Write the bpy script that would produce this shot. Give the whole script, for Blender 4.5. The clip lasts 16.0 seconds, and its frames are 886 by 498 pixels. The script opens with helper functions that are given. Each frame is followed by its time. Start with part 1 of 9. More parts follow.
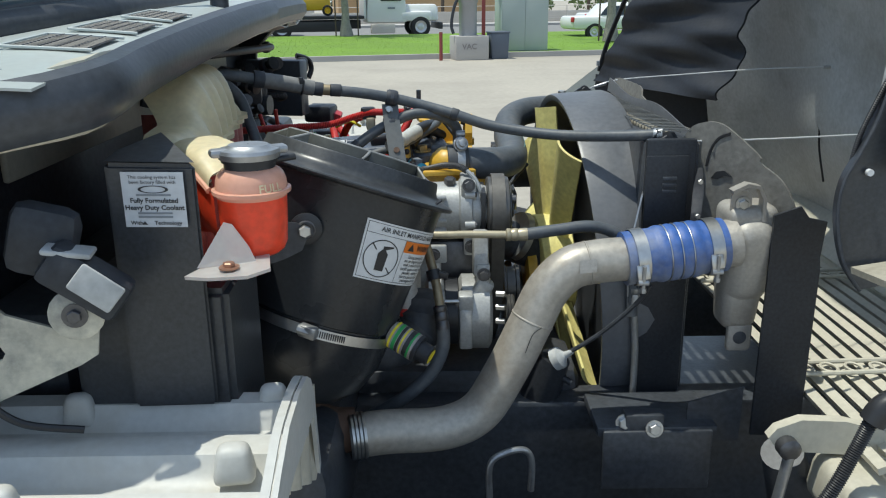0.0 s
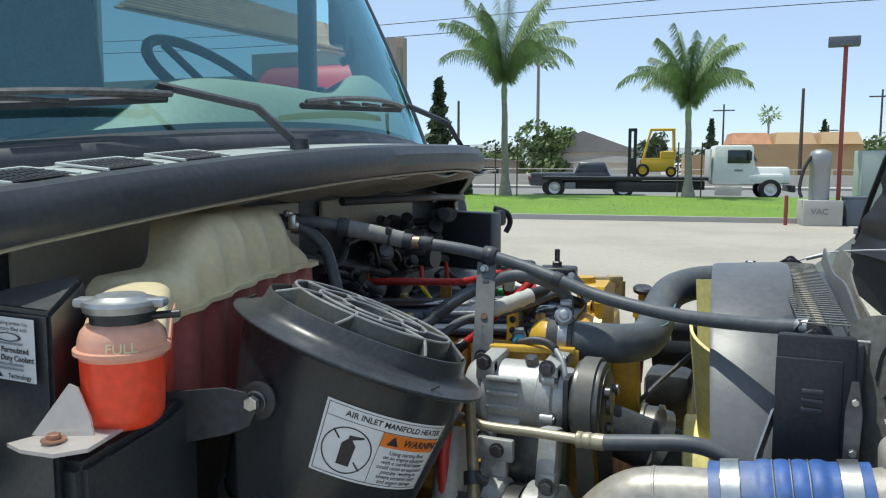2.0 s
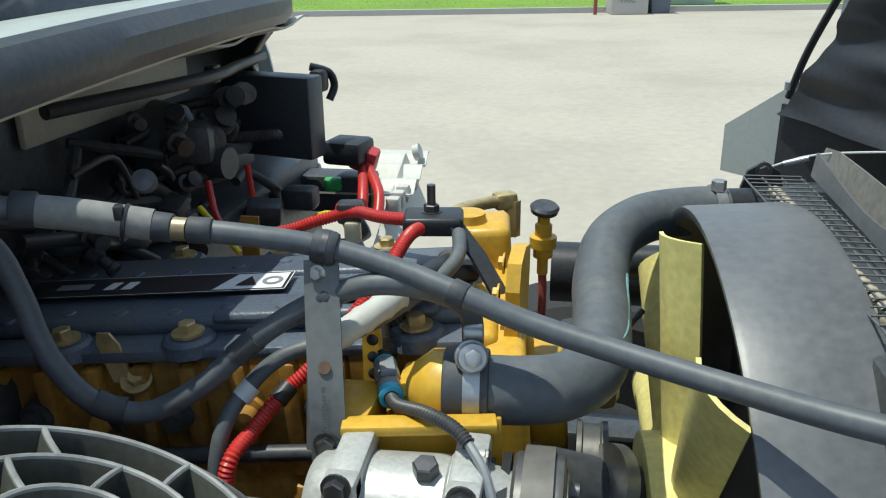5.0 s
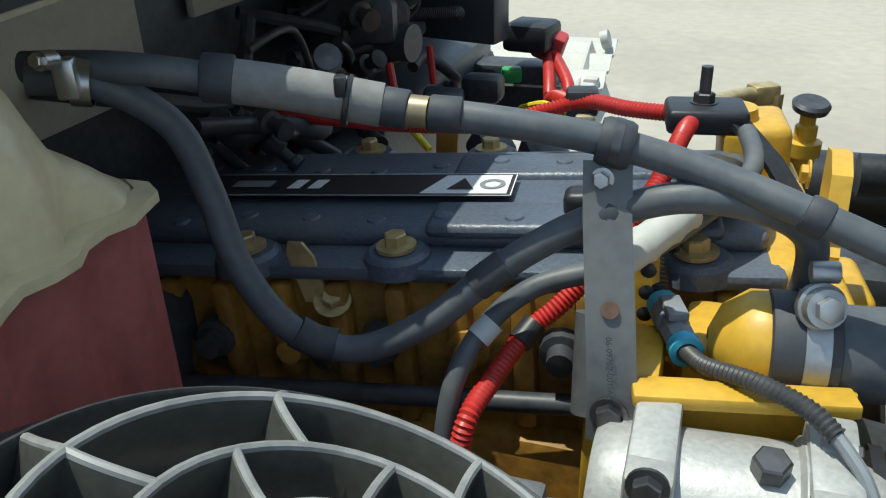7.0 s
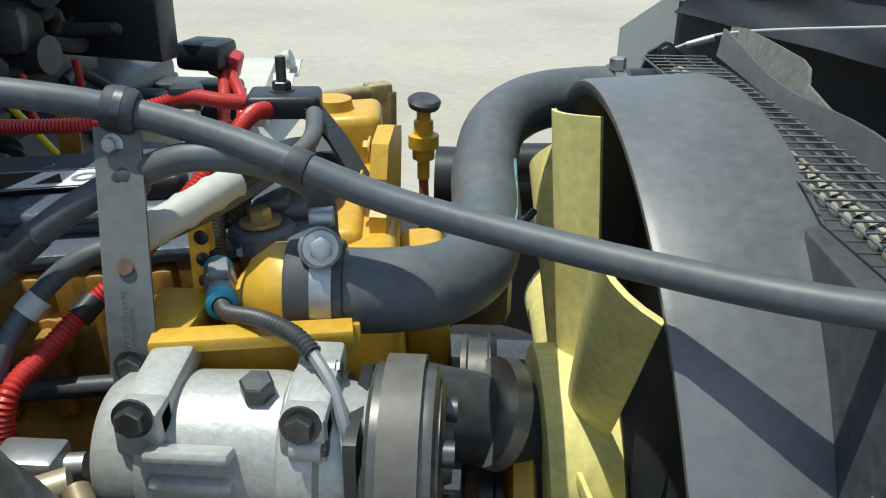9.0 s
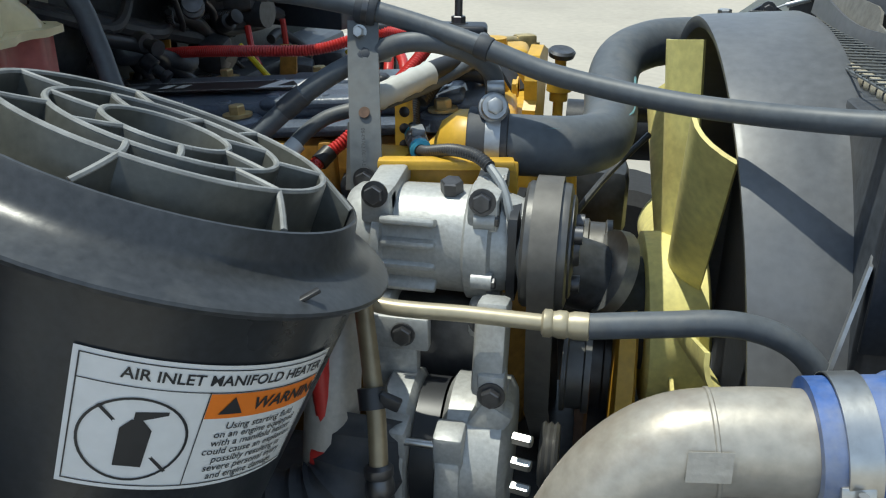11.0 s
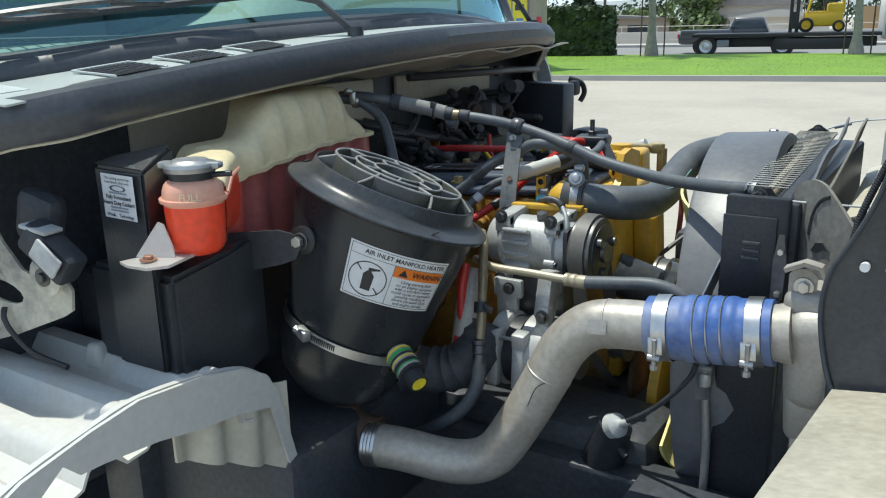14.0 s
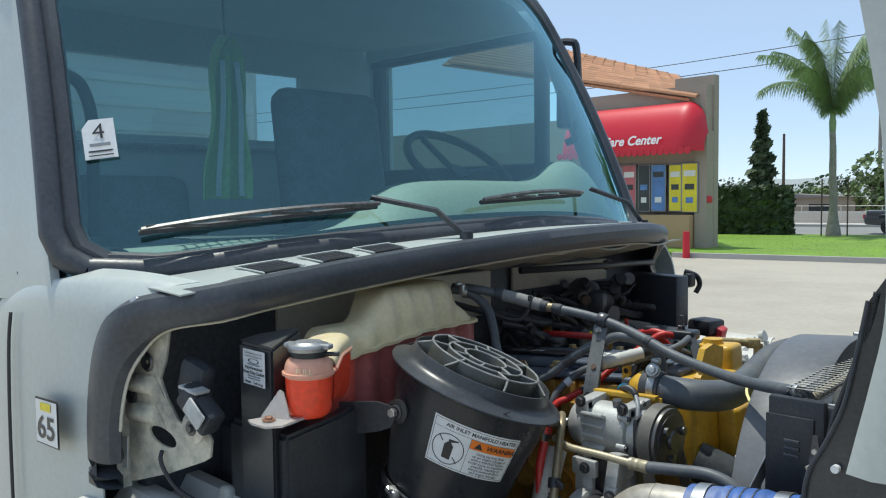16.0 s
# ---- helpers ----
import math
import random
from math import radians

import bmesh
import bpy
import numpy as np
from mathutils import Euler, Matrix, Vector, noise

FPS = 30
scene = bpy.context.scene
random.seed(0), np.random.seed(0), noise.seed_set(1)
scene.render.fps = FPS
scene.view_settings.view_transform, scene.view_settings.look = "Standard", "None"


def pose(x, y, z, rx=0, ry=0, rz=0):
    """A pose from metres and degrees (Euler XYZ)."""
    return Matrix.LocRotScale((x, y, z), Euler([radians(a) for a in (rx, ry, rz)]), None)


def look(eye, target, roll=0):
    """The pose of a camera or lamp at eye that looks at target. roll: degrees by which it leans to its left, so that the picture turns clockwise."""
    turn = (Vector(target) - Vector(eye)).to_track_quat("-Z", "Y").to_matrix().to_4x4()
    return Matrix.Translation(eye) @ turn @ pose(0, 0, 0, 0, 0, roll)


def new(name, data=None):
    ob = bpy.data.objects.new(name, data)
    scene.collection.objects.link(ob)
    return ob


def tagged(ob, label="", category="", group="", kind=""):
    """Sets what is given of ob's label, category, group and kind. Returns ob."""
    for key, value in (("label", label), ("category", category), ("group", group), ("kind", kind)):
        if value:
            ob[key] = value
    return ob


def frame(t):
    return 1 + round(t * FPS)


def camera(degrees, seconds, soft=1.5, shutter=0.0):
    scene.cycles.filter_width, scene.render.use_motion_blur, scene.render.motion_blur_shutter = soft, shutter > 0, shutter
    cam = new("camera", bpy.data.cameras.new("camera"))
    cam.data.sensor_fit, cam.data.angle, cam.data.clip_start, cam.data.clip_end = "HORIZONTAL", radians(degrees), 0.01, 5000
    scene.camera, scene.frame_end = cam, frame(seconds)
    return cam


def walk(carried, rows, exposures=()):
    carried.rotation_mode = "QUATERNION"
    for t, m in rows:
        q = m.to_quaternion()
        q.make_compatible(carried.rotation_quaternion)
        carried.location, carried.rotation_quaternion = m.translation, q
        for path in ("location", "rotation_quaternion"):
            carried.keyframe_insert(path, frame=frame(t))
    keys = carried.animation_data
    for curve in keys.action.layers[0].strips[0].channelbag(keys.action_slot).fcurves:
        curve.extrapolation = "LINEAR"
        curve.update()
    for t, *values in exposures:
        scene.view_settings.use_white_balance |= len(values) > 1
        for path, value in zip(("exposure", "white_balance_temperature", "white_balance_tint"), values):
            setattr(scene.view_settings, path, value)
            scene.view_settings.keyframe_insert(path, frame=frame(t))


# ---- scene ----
cam = camera(57.0, 16.0, 1.15)
PATH = [
    (0, (-0.0402, 0.0323, 1.7447), (-0.0219, 1.9436, 1.1561), -0.56),
    (0.5, (0.1095, 0.1388, 1.7687), (-0.0419, 2.0803, 1.313), -0.59),
    (1, (0.257, 0.1955, 1.779), (-0.1889, 2.1116, 1.4193), -0.65),
    (1.5, (0.327, 0.2693, 1.7815), (-0.3654, 2.126, 1.5106), -0.99),
    (2, (0.3635, 0.3858, 1.7146), (-0.4204, 2.2132, 1.4995), 0.12),
    (2.5, (0.4327, 0.5271, 1.7497), (-0.3505, 2.3426, 1.4486), 0.33),
    (3, (0.3912, 0.6567, 1.7673), (-0.1539, 2.5324, 1.3375), 0.58),
    (3.2, (0.351, 0.709, 1.7725), (-0.0702, 2.605, 1.2954), 0.37),
    (5.3, (0.075, 1.0828, 1.8143), (-0.2554, 2.9066, 1.0629), -0.89),
    (5.5, (0.0509, 1.1041, 1.8039), (-0.3233, 2.9002, 1.0076), -0.74),
    (6, (0.0069, 1.1568, 1.7701), (-0.4415, 2.8879, 0.8743), -0.87),
    (6.5, (-0.047, 1.1939, 1.7498), (-0.5926, 2.879, 0.8208), -1.85),
    (7, (-0.0687, 1.2081, 1.7366), (-0.6521, 2.8922, 0.8291), -1.91),
    (7.5, (0.0019, 1.207, 1.7321), (-0.4766, 2.9453, 0.8665), -0.91),
    (8, (0.0585, 1.2156, 1.7276), (-0.2301, 3.006, 0.8843), -0.21),
    (8.5, (0.1092, 1.2035, 1.7204), (-0.0155, 3.0154, 0.8829), 0.59),
    (8.7, (0.1281, 1.1941, 1.713), (0.0493, 3.0116, 0.8822), 0.85),
    (10.8, (0.1306, 0.9317, 1.6408), (-0.104, 2.7505, 0.8429), 0.26),
    (11, (0.1289, 0.8729, 1.6532), (-0.2274, 2.6782, 0.8696), 0.55),
    (11.5, (0.2445, 0.6664, 1.6727), (-0.3623, 2.4243, 0.9367), 0.53),
    (12, (0.3259, 0.591, 1.6719), (-0.3814, 2.3587, 1.0596), 0.35),
    (12.5, (0.4476, 0.4673, 1.6725), (-0.2925, 2.2224, 1.0625), 0.8),
    (13, (0.52, 0.3578, 1.7426), (-0.2529, 2.0916, 1.1128), 0.28),
    (13.5, (0.5521, 0.3101, 1.7653), (-0.2828, 2.0276, 1.171), -0.2),
    (14, (0.6675, 0.2512, 1.7567), (-0.3966, 1.8578, 1.2213), -1.34),
    (14.5, (0.7728, 0.2382, 1.79), (-0.4749, 1.7603, 1.4345), -1.95),
    (15, (0.7788, 0.2401, 1.8521), (-0.536, 1.742, 1.7268), -1.89),
    (15.5, (0.8937, 0.2019, 1.8553), (-0.4866, 1.6474, 1.785), -1),
    (16, (0.9393, 0.1624, 1.8286), (-0.4774, 1.569, 1.7084), -0.65),
]
walk(cam, [(t, look(eye, target, roll)) for t, eye, target, roll in PATH], [(0, 0.58, 6500, 9), (2, 0.62, 6500, 9), (5.5, 0.80, 6600, 5), (8.5, 0.80, 6600, 5), (11, 0.76, 6550, 7), (12.5, 0.80, 6600, 6), (13.5, 0.90, 6550, 7), (14.5, 0.70, 6500, 9), (16, 0.60, 6500, 9)])


# ---- light ----
SUN_EL, SUN_AZ = 74.5, 184.0          # degrees; azimuth counted from +x towards +y
to_sun = Vector((math.cos(radians(SUN_EL)) * math.cos(radians(SUN_AZ)),
                 math.cos(radians(SUN_EL)) * math.sin(radians(SUN_AZ)), math.sin(radians(SUN_EL))))
world = bpy.data.worlds.new("sky")
scene.world = world
world.use_nodes = True
wn = world.node_tree.nodes
sky = wn.new("ShaderNodeTexSky")
sky.sky_type, sky.sun_disc = "NISHITA", False
sky.sun_elevation, sky.sun_rotation = radians(SUN_EL), math.atan2(to_sun.x, to_sun.y)
sky.air_density, sky.dust_density, sky.ozone_density, sky.altitude = 0.9, 0.0, 1.6, 2500.0
haze = wn.new("ShaderNodeMix")                     # thin summer haze over the clear sky
haze.data_type = "RGBA"
haze.inputs["Factor"].default_value = 0.70
haze.inputs["B"].default_value = (2.2, 2.85, 3.65, 1.0)
world.node_tree.links.new(sky.outputs["Color"], haze.inputs["A"])
world.node_tree.links.new(haze.outputs["Result"], wn["Background"].inputs["Color"])
wn["Background"].inputs["Strength"].default_value = 0.15
sun = new("sun", bpy.data.lights.new("sun", "SUN"))
sun.data.energy, sun.data.angle, sun.data.color = 2.6, radians(0.6), (0.97, 0.97, 0.87)
sun.matrix_world = look((0, 0, 30), Vector((0, 0, 30)) - to_sun)


# ---- materials ----
def material(name, color, rough=0.5, metal=0.0, vary=0.12, scale=8.0, bump=0.0, fine=90.0, dirt=None, dirt_amount=0.0,
             dirt_scale=5.0, spec=0.5, coat=0.0, rnd=0.0, transmission=0.0, sss=0.0):
    """A principled surface with two scales of variation, optional dirt patches and fine relief."""
    m = bpy.data.materials.new(name)
    m.use_nodes = True
    nt = m.node_tree
    n, l = nt.nodes, nt.links
    b = n["Principled BSDF"]
    tc = n.new("ShaderNodeTexCoord")
    big, small = n.new("ShaderNodeTexNoise"), n.new("ShaderNodeTexNoise")
    for node, s, d in ((big, scale, 4.0), (small, fine, 3.0)):
        node.inputs["Scale"].default_value, node.inputs["Detail"].default_value = s, d
        l.new(tc.outputs["Object"], node.inputs["Vector"])
    c = (*color, 1.0)
    mix = n.new("ShaderNodeMix")
    mix.data_type = "RGBA"
    mix.inputs["A"].default_value = tuple(min(1.0, v * (1 - 1.3 * vary)) for v in color) + (1.0,)
    mix.inputs["B"].default_value = tuple(min(1.0, v * (1 + 1.3 * vary)) for v in color) + (1.0,)
    add = n.new("ShaderNodeMath")
    add.operation = "MULTIPLY_ADD"
    add.inputs[1].default_value, add.inputs[2].default_value = 0.60, 0.0
    l.new(small.outputs["Fac"], add.inputs[0])
    add2 = n.new("ShaderNodeMath")
    add2.operation = "MULTIPLY_ADD"
    add2.inputs[1].default_value = 0.40
    l.new(big.outputs["Fac"], add2.inputs[0])
    l.new(add.outputs[0], add2.inputs[2])
    ramp = n.new("ShaderNodeMapRange")
    ramp.inputs["From Min"].default_value, ramp.inputs["From Max"].default_value = 0.32, 0.68
    l.new(add2.outputs[0], ramp.inputs["Value"])
    l.new(ramp.outputs["Result"], mix.inputs["Factor"])
    out = mix.outputs["Result"]
    if dirt:
        dn = n.new("ShaderNodeTexNoise")
        dn.inputs["Scale"].default_value, dn.inputs["Detail"].default_value = dirt_scale, 6.0
        dn.inputs["Roughness"].default_value = 0.65
        l.new(tc.outputs["Object"], dn.inputs["Vector"])
        dr = n.new("ShaderNodeMapRange")
        dr.inputs["From Min"].default_value, dr.inputs["From Max"].default_value = 0.62 - 0.3 * dirt_amount, 0.72
        dr.inputs["To Max"].default_value = min(1.0, dirt_amount * 1.4)
        l.new(dn.outputs["Fac"], dr.inputs["Value"])
        dm = n.new("ShaderNodeMix")
        dm.data_type = "RGBA"
        dm.inputs["B"].default_value = (*dirt, 1.0)
        l.new(out, dm.inputs["A"])
        l.new(dr.outputs["Result"], dm.inputs["Factor"])
        out = dm.outputs["Result"]
    if rnd:
        oi = n.new("ShaderNodeObjectInfo")
        hm = n.new("ShaderNodeHueSaturation")
        rm = n.new("ShaderNodeMapRange")
        rm.inputs["To Min"].default_value, rm.inputs["To Max"].default_value = 1 - rnd, 1 + rnd
        l.new(oi.outputs["Random"], rm.inputs["Value"])
        l.new(rm.outputs["Result"], hm.inputs["Value"])
        l.new(out, hm.inputs["Color"])
        out = hm.outputs["Color"]
    l.new(out, b.inputs["Base Color"])
    rr = n.new("ShaderNodeMapRange")
    rr.inputs["To Min"].default_value, rr.inputs["To Max"].default_value = max(0.02, rough - 0.08), min(1.0, rough + 0.1)
    l.new(big.outputs["Fac"], rr.inputs["Value"])
    l.new(rr.outputs["Result"], b.inputs["Roughness"])
    b.inputs["Metallic"].default_value = metal
    b.inputs["Specular IOR Level"].default_value = spec
    b.inputs["Coat Weight"].default_value = coat
    b.inputs["Transmission Weight"].default_value = transmission
    if sss:
        b.inputs["Subsurface Weight"].default_value = sss
        b.inputs["Subsurface Radius"].default_value = (0.03, 0.02, 0.015)
    if bump:
        bp = n.new("ShaderNodeBump")
        bp.inputs["Strength"].default_value, bp.inputs["Distance"].default_value = bump, 0.002
        l.new(small.outputs["Fac"], bp.inputs["Height"])
        l.new(bp.outputs["Normal"], b.inputs["Normal"])
    return m


M = {}
M["black_plastic"] = material("black_plastic", (0.027, 0.030, 0.036), 0.42, spec=0.35, vary=0.25, bump=0.12, fine=160, dirt=(0.06, 0.058, 0.055), dirt_amount=0.25, dirt_scale=9)
M["can_plastic"] = material("can_plastic", (0.024, 0.027, 0.031), 0.27, vary=0.2, bump=0.06, fine=160, dirt=(0.052, 0.052, 0.050), dirt_amount=0.25, dirt_scale=9)
M["bracket_grey"] = material("bracket_grey", (0.135, 0.145, 0.15), 0.5, 0.35, vary=0.15, scale=14, bump=0.1, dirt=(0.14, 0.13, 0.11), dirt_amount=0.4, dirt_scale=12)
M["dark_conduit"] = material("dark_conduit", (0.045, 0.046, 0.050), 0.45, vary=0.2, dirt=(0.12, 0.11, 0.10), dirt_amount=0.3)
M["cover_black"] = material("cover_black", (0.036, 0.040, 0.046), 0.34, spec=0.6, vary=0.25, bump=0.12, fine=180, dirt=(0.045, 0.046, 0.047), dirt_amount=0.25, dirt_scale=8)
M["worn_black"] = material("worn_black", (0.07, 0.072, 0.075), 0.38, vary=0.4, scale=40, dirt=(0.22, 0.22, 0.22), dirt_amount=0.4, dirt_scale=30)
# paler than cover_black: the sky's reflection on the cover top, as colour
M["cover_sky_sheen"] = material("cover_sky_sheen", (0.17, 0.175, 0.18), 0.32, vary=0.15, scale=9, bump=0.08)
M["pale_grey"] = material("pale_grey", (0.25, 0.255, 0.25), 0.42, vary=0.2, scale=20, dirt=(0.12, 0.12, 0.115), dirt_amount=0.45, dirt_scale=30)
M["brim_plastic"] = material("brim_plastic", (0.040, 0.043, 0.047), 0.33, vary=0.25, scale=5, bump=0.06, fine=160, dirt=(0.13, 0.13, 0.125), dirt_amount=0.35, dirt_scale=9)
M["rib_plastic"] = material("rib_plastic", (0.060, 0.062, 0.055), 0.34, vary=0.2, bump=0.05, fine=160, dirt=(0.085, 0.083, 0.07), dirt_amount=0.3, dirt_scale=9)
M["black_plastic_dusty"] = material("black_plastic_dusty", (0.028, 0.032, 0.039), 0.5, spec=0.35, vary=0.25, bump=0.15, dirt=(0.055, 0.055, 0.055), dirt_amount=0.4, dirt_scale=7)
M["liner_rubber"] = material("liner_rubber", (0.022, 0.025, 0.032), 0.55, spec=0.4, vary=0.2, scale=6, bump=0.12, dirt=(0.05, 0.05, 0.05), dirt_amount=0.25, dirt_scale=5)
M["dark_paint"] = material("dark_paint", (0.048, 0.054, 0.064), 0.45, vary=0.3, bump=0.2, dirt=(0.06, 0.052, 0.045), dirt_amount=0.35)
M["shroud_black"] = material("shroud_black", (0.115, 0.122, 0.135), 0.38, vary=0.15, bump=0.1, dirt=(0.17, 0.17, 0.17), dirt_amount=0.4, dirt_scale=4)
M["rubber"] = material("rubber", (0.043, 0.049, 0.060), 0.62, vary=0.2, bump=0.12, dirt=(0.11, 0.105, 0.1), dirt_amount=0.4, dirt_scale=14)
M["hose_rubber"] = material("hose_rubber", (0.086, 0.098, 0.112), 0.50, vary=0.15, bump=0.15, dirt=(0.17, 0.165, 0.155), dirt_amount=0.4, dirt_scale=18)
M["seal_rubber"] = material("seal_rubber", (0.052, 0.058, 0.068), 0.40, spec=0.5, vary=0.2, bump=0.2, dirt=(0.08, 0.078, 0.074), dirt_amount=0.35, dirt_scale=6)
M["white_paint"] = material("white_paint", (0.47, 0.505, 0.485), 0.32, vary=0.05, scale=3, dirt=(0.42, 0.41, 0.37), dirt_amount=0.25, dirt_scale=4, coat=0.15)
M["cream_paint"] = material("cream_paint", (0.53, 0.50, 0.41), 0.45, vary=0.08, scale=5, bump=0.08, dirt=(0.30, 0.27, 0.21), dirt_amount=0.28, dirt_scale=7)
# grimy cream; the dark blue-grey blotches also paint in some of the bracket's shading
M["hinge_paint"] = material("hinge_paint", (0.56, 0.53, 0.43), 0.42, vary=0.12, scale=9, bump=0.1, dirt=(0.10, 0.11, 0.12), dirt_amount=0.6, dirt_scale=14)
M["white_plastic"] = material("white_plastic", (0.53, 0.53, 0.50), 0.5, vary=0.06, scale=6, bump=0.08, dirt=(0.42, 0.38, 0.3), dirt_amount=0.35, dirt_scale=6)
M["grey_panel"] = material("grey_panel", (0.45, 0.465, 0.465), 0.5, vary=0.12, scale=3, bump=0.12, dirt=(0.16, 0.15, 0.12), dirt_amount=0.4, dirt_scale=3.5)
M["aluminium_pipe"] = material("aluminium_pipe", (0.43, 0.40, 0.35), 0.42, metal=0.35, vary=0.14, scale=9, bump=0.15, dirt=(0.25, 0.185, 0.12), dirt_amount=0.55, dirt_scale=7)
M["cast_aluminium"] = material("cast_aluminium", (0.43, 0.435, 0.425), 0.45, metal=0.3, vary=0.12, scale=9, bump=0.14, fine=220, dirt=(0.22, 0.20, 0.17), dirt_amount=0.42, dirt_scale=14)
M["tank_casting"] = material("tank_casting", (0.44, 0.42, 0.385), 0.55, metal=0.35, vary=0.1, scale=7, bump=0.3, fine=160, dirt=(0.25, 0.22, 0.18), dirt_amount=0.5, dirt_scale=6)
M["steel"] = material("steel", (0.52, 0.52, 0.51), 0.32, metal=0.95, vary=0.1, scale=20, bump=0.1, dirt=(0.22, 0.2, 0.17), dirt_amount=0.25, dirt_scale=20)
M["zinc"] = material("zinc", (0.40, 0.41, 0.42), 0.42, metal=0.8, vary=0.12, scale=14, bump=0.12, dirt=(0.2, 0.18, 0.15), dirt_amount=0.3, dirt_scale=16)
M["gold_zinc"] = material("gold_zinc", (0.56, 0.44, 0.22), 0.42, metal=0.5, vary=0.2, scale=18, dirt=(0.14, 0.11, 0.07), dirt_amount=0.4, dirt_scale=16)
M["copper"] = material("copper", (0.40, 0.22, 0.15), 0.4, metal=0.7, vary=0.2, scale=18)
M["belt_back"] = material("belt_back", (0.12, 0.112, 0.10), 0.5, vary=0.15, scale=20, bump=0.1)
M["dark_steel"] = material("dark_steel", (0.12, 0.12, 0.125), 0.4, metal=0.8, vary=0.2, scale=14, bump=0.12)
M["pulley_steel"] = material("pulley_steel", (0.13, 0.127, 0.122), 0.38, metal=0.6, vary=0.12, scale=14, bump=0.1)
M["engine_yellow"] = material("engine_yellow", (0.64, 0.375, 0.042), 0.4, vary=0.12, scale=7, bump=0.12, dirt=(0.20, 0.12, 0.03), dirt_amount=0.4, dirt_scale=7)
M["engine_ochre"] = material("engine_ochre", (0.42, 0.215, 0.036), 0.5, vary=0.25, scale=7, bump=0.25, dirt=(0.05, 0.035, 0.02), dirt_amount=0.65, dirt_scale=8)
M["fan_yellow"] = material("fan_yellow", (0.78, 0.70, 0.27), 0.5, vary=0.12, scale=6, dirt=(0.30, 0.22, 0.08), dirt_amount=0.35, dirt_scale=5)
M["valve_cover"] = material("valve_cover", (0.090, 0.112, 0.150), 0.38, vary=0.2, scale=9, bump=0.35, fine=260, dirt=(0.15, 0.14, 0.12), dirt_amount=0.4, dirt_scale=9)
M["blue_silicone"] = material("blue_silicone", (0.040, 0.11, 0.34), 0.5, vary=0.2, scale=10, bump=0.2, dirt=(0.27, 0.29, 0.33), dirt_amount=0.75, dirt_scale=9)
M["red_conduit"] = material("red_conduit", (0.50, 0.03, 0.025), 0.38, vary=0.15, scale=14, dirt=(0.2, 0.05, 0.04), dirt_amount=0.3, dirt_scale=12)
M["red_tape"] = material("red_tape", (0.52, 0.06, 0.07), 0.5, vary=0.15, scale=14)
M["cyan_plastic"] = material("cyan_plastic", (0.05, 0.42, 0.62), 0.4, vary=0.1)
M["teal_print"] = material("teal_print", (0.13, 0.27, 0.29), 0.55, vary=0.4, scale=40)
M["green_plastic"] = material("green_plastic", (0.03, 0.35, 0.09), 0.4, vary=0.1)
M["label_white"] = material("label_white", (0.72, 0.73, 0.73), 0.4, vary=0.04, scale=12, dirt=(0.55, 0.54, 0.5), dirt_amount=0.2)
M["label_silver"] = material("label_silver", (0.56, 0.58, 0.6), 0.4, vary=0.06, scale=16)
M["ink"] = material("ink", (0.026, 0.027, 0.030), 0.40, vary=0.1)
M["grey_ink"] = material("grey_ink", (0.22, 0.24, 0.26), 0.45, vary=0.1)
M["orange_print"] = material("orange_print", (0.80, 0.20, 0.02), 0.4, vary=0.05)
M["tank_white"] = material("tank_white", (0.70, 0.60, 0.38), 0.38, vary=0.08, scale=7, dirt=(0.5, 0.4, 0.22), dirt_amount=0.35, dirt_scale=6, sss=0.25)
M["tank_red"] = material("tank_red", (0.42, 0.125, 0.115), 0.36, vary=0.15, scale=5, sss=0.15)
# tank red with the glow of light through the wall painted in
M["glow_red"] = material("glow_red", (0.50, 0.085, 0.065), 0.34, vary=0.2, scale=9, sss=0.2)
M["reservoir_red"] = material("reservoir_red", (0.86, 0.072, 0.027), 0.3, vary=0.12, scale=6, sss=0.25)
M["milky_plastic"] = material("milky_plastic", (0.92, 0.50, 0.36), 0.25, vary=0.06, scale=8)
_nt = M["milky_plastic"].node_tree
_tr, _mx, _tl = _nt.nodes.new("ShaderNodeBsdfTransparent"), _nt.nodes.new("ShaderNodeMixShader"), _nt.nodes["Principled BSDF"]
_tr.inputs["Color"].default_value = (1.0, 0.86, 0.76, 1.0)
_mx.inputs[0].default_value = 0.72
_nt.links.new(_tr.outputs[0], _mx.inputs[1]), _nt.links.new(_tl.outputs[0], _mx.inputs[2])
_nt.links.new(_mx.outputs[0], _nt.nodes["Material Output"].inputs["Surface"])
M["frosted_plastic"] = material("frosted_plastic", (0.60, 0.56, 0.53), 0.35, vary=0.06, scale=10, sss=0.2)
_nt = M["frosted_plastic"].node_tree
_tr, _mx = _nt.nodes.new("ShaderNodeBsdfTransparent"), _nt.nodes.new("ShaderNodeMixShader")
_mx.inputs[0].default_value = 0.6
_nt.links.new(_tr.outputs[0], _mx.inputs[1]), _nt.links.new(_nt.nodes["Principled BSDF"].outputs[0], _mx.inputs[2])
_nt.links.new(_mx.outputs[0], _nt.nodes["Material Output"].inputs["Surface"])
M["foam_sleeve"] = material("foam_sleeve", (0.20, 0.20, 0.195), 0.75, vary=0.15, scale=25, bump=0.3)
M["dusty_baffle"] = material("dusty_baffle", (0.19, 0.185, 0.17), 0.75, vary=0.2, scale=6, bump=0.35, dirt=(0.1, 0.09, 0.078), dirt_amount=0.45, dirt_scale=9)
M["brown_tube"] = material("brown_tube", (0.30, 0.24, 0.15), 0.4, metal=0.5, vary=0.15, scale=12)
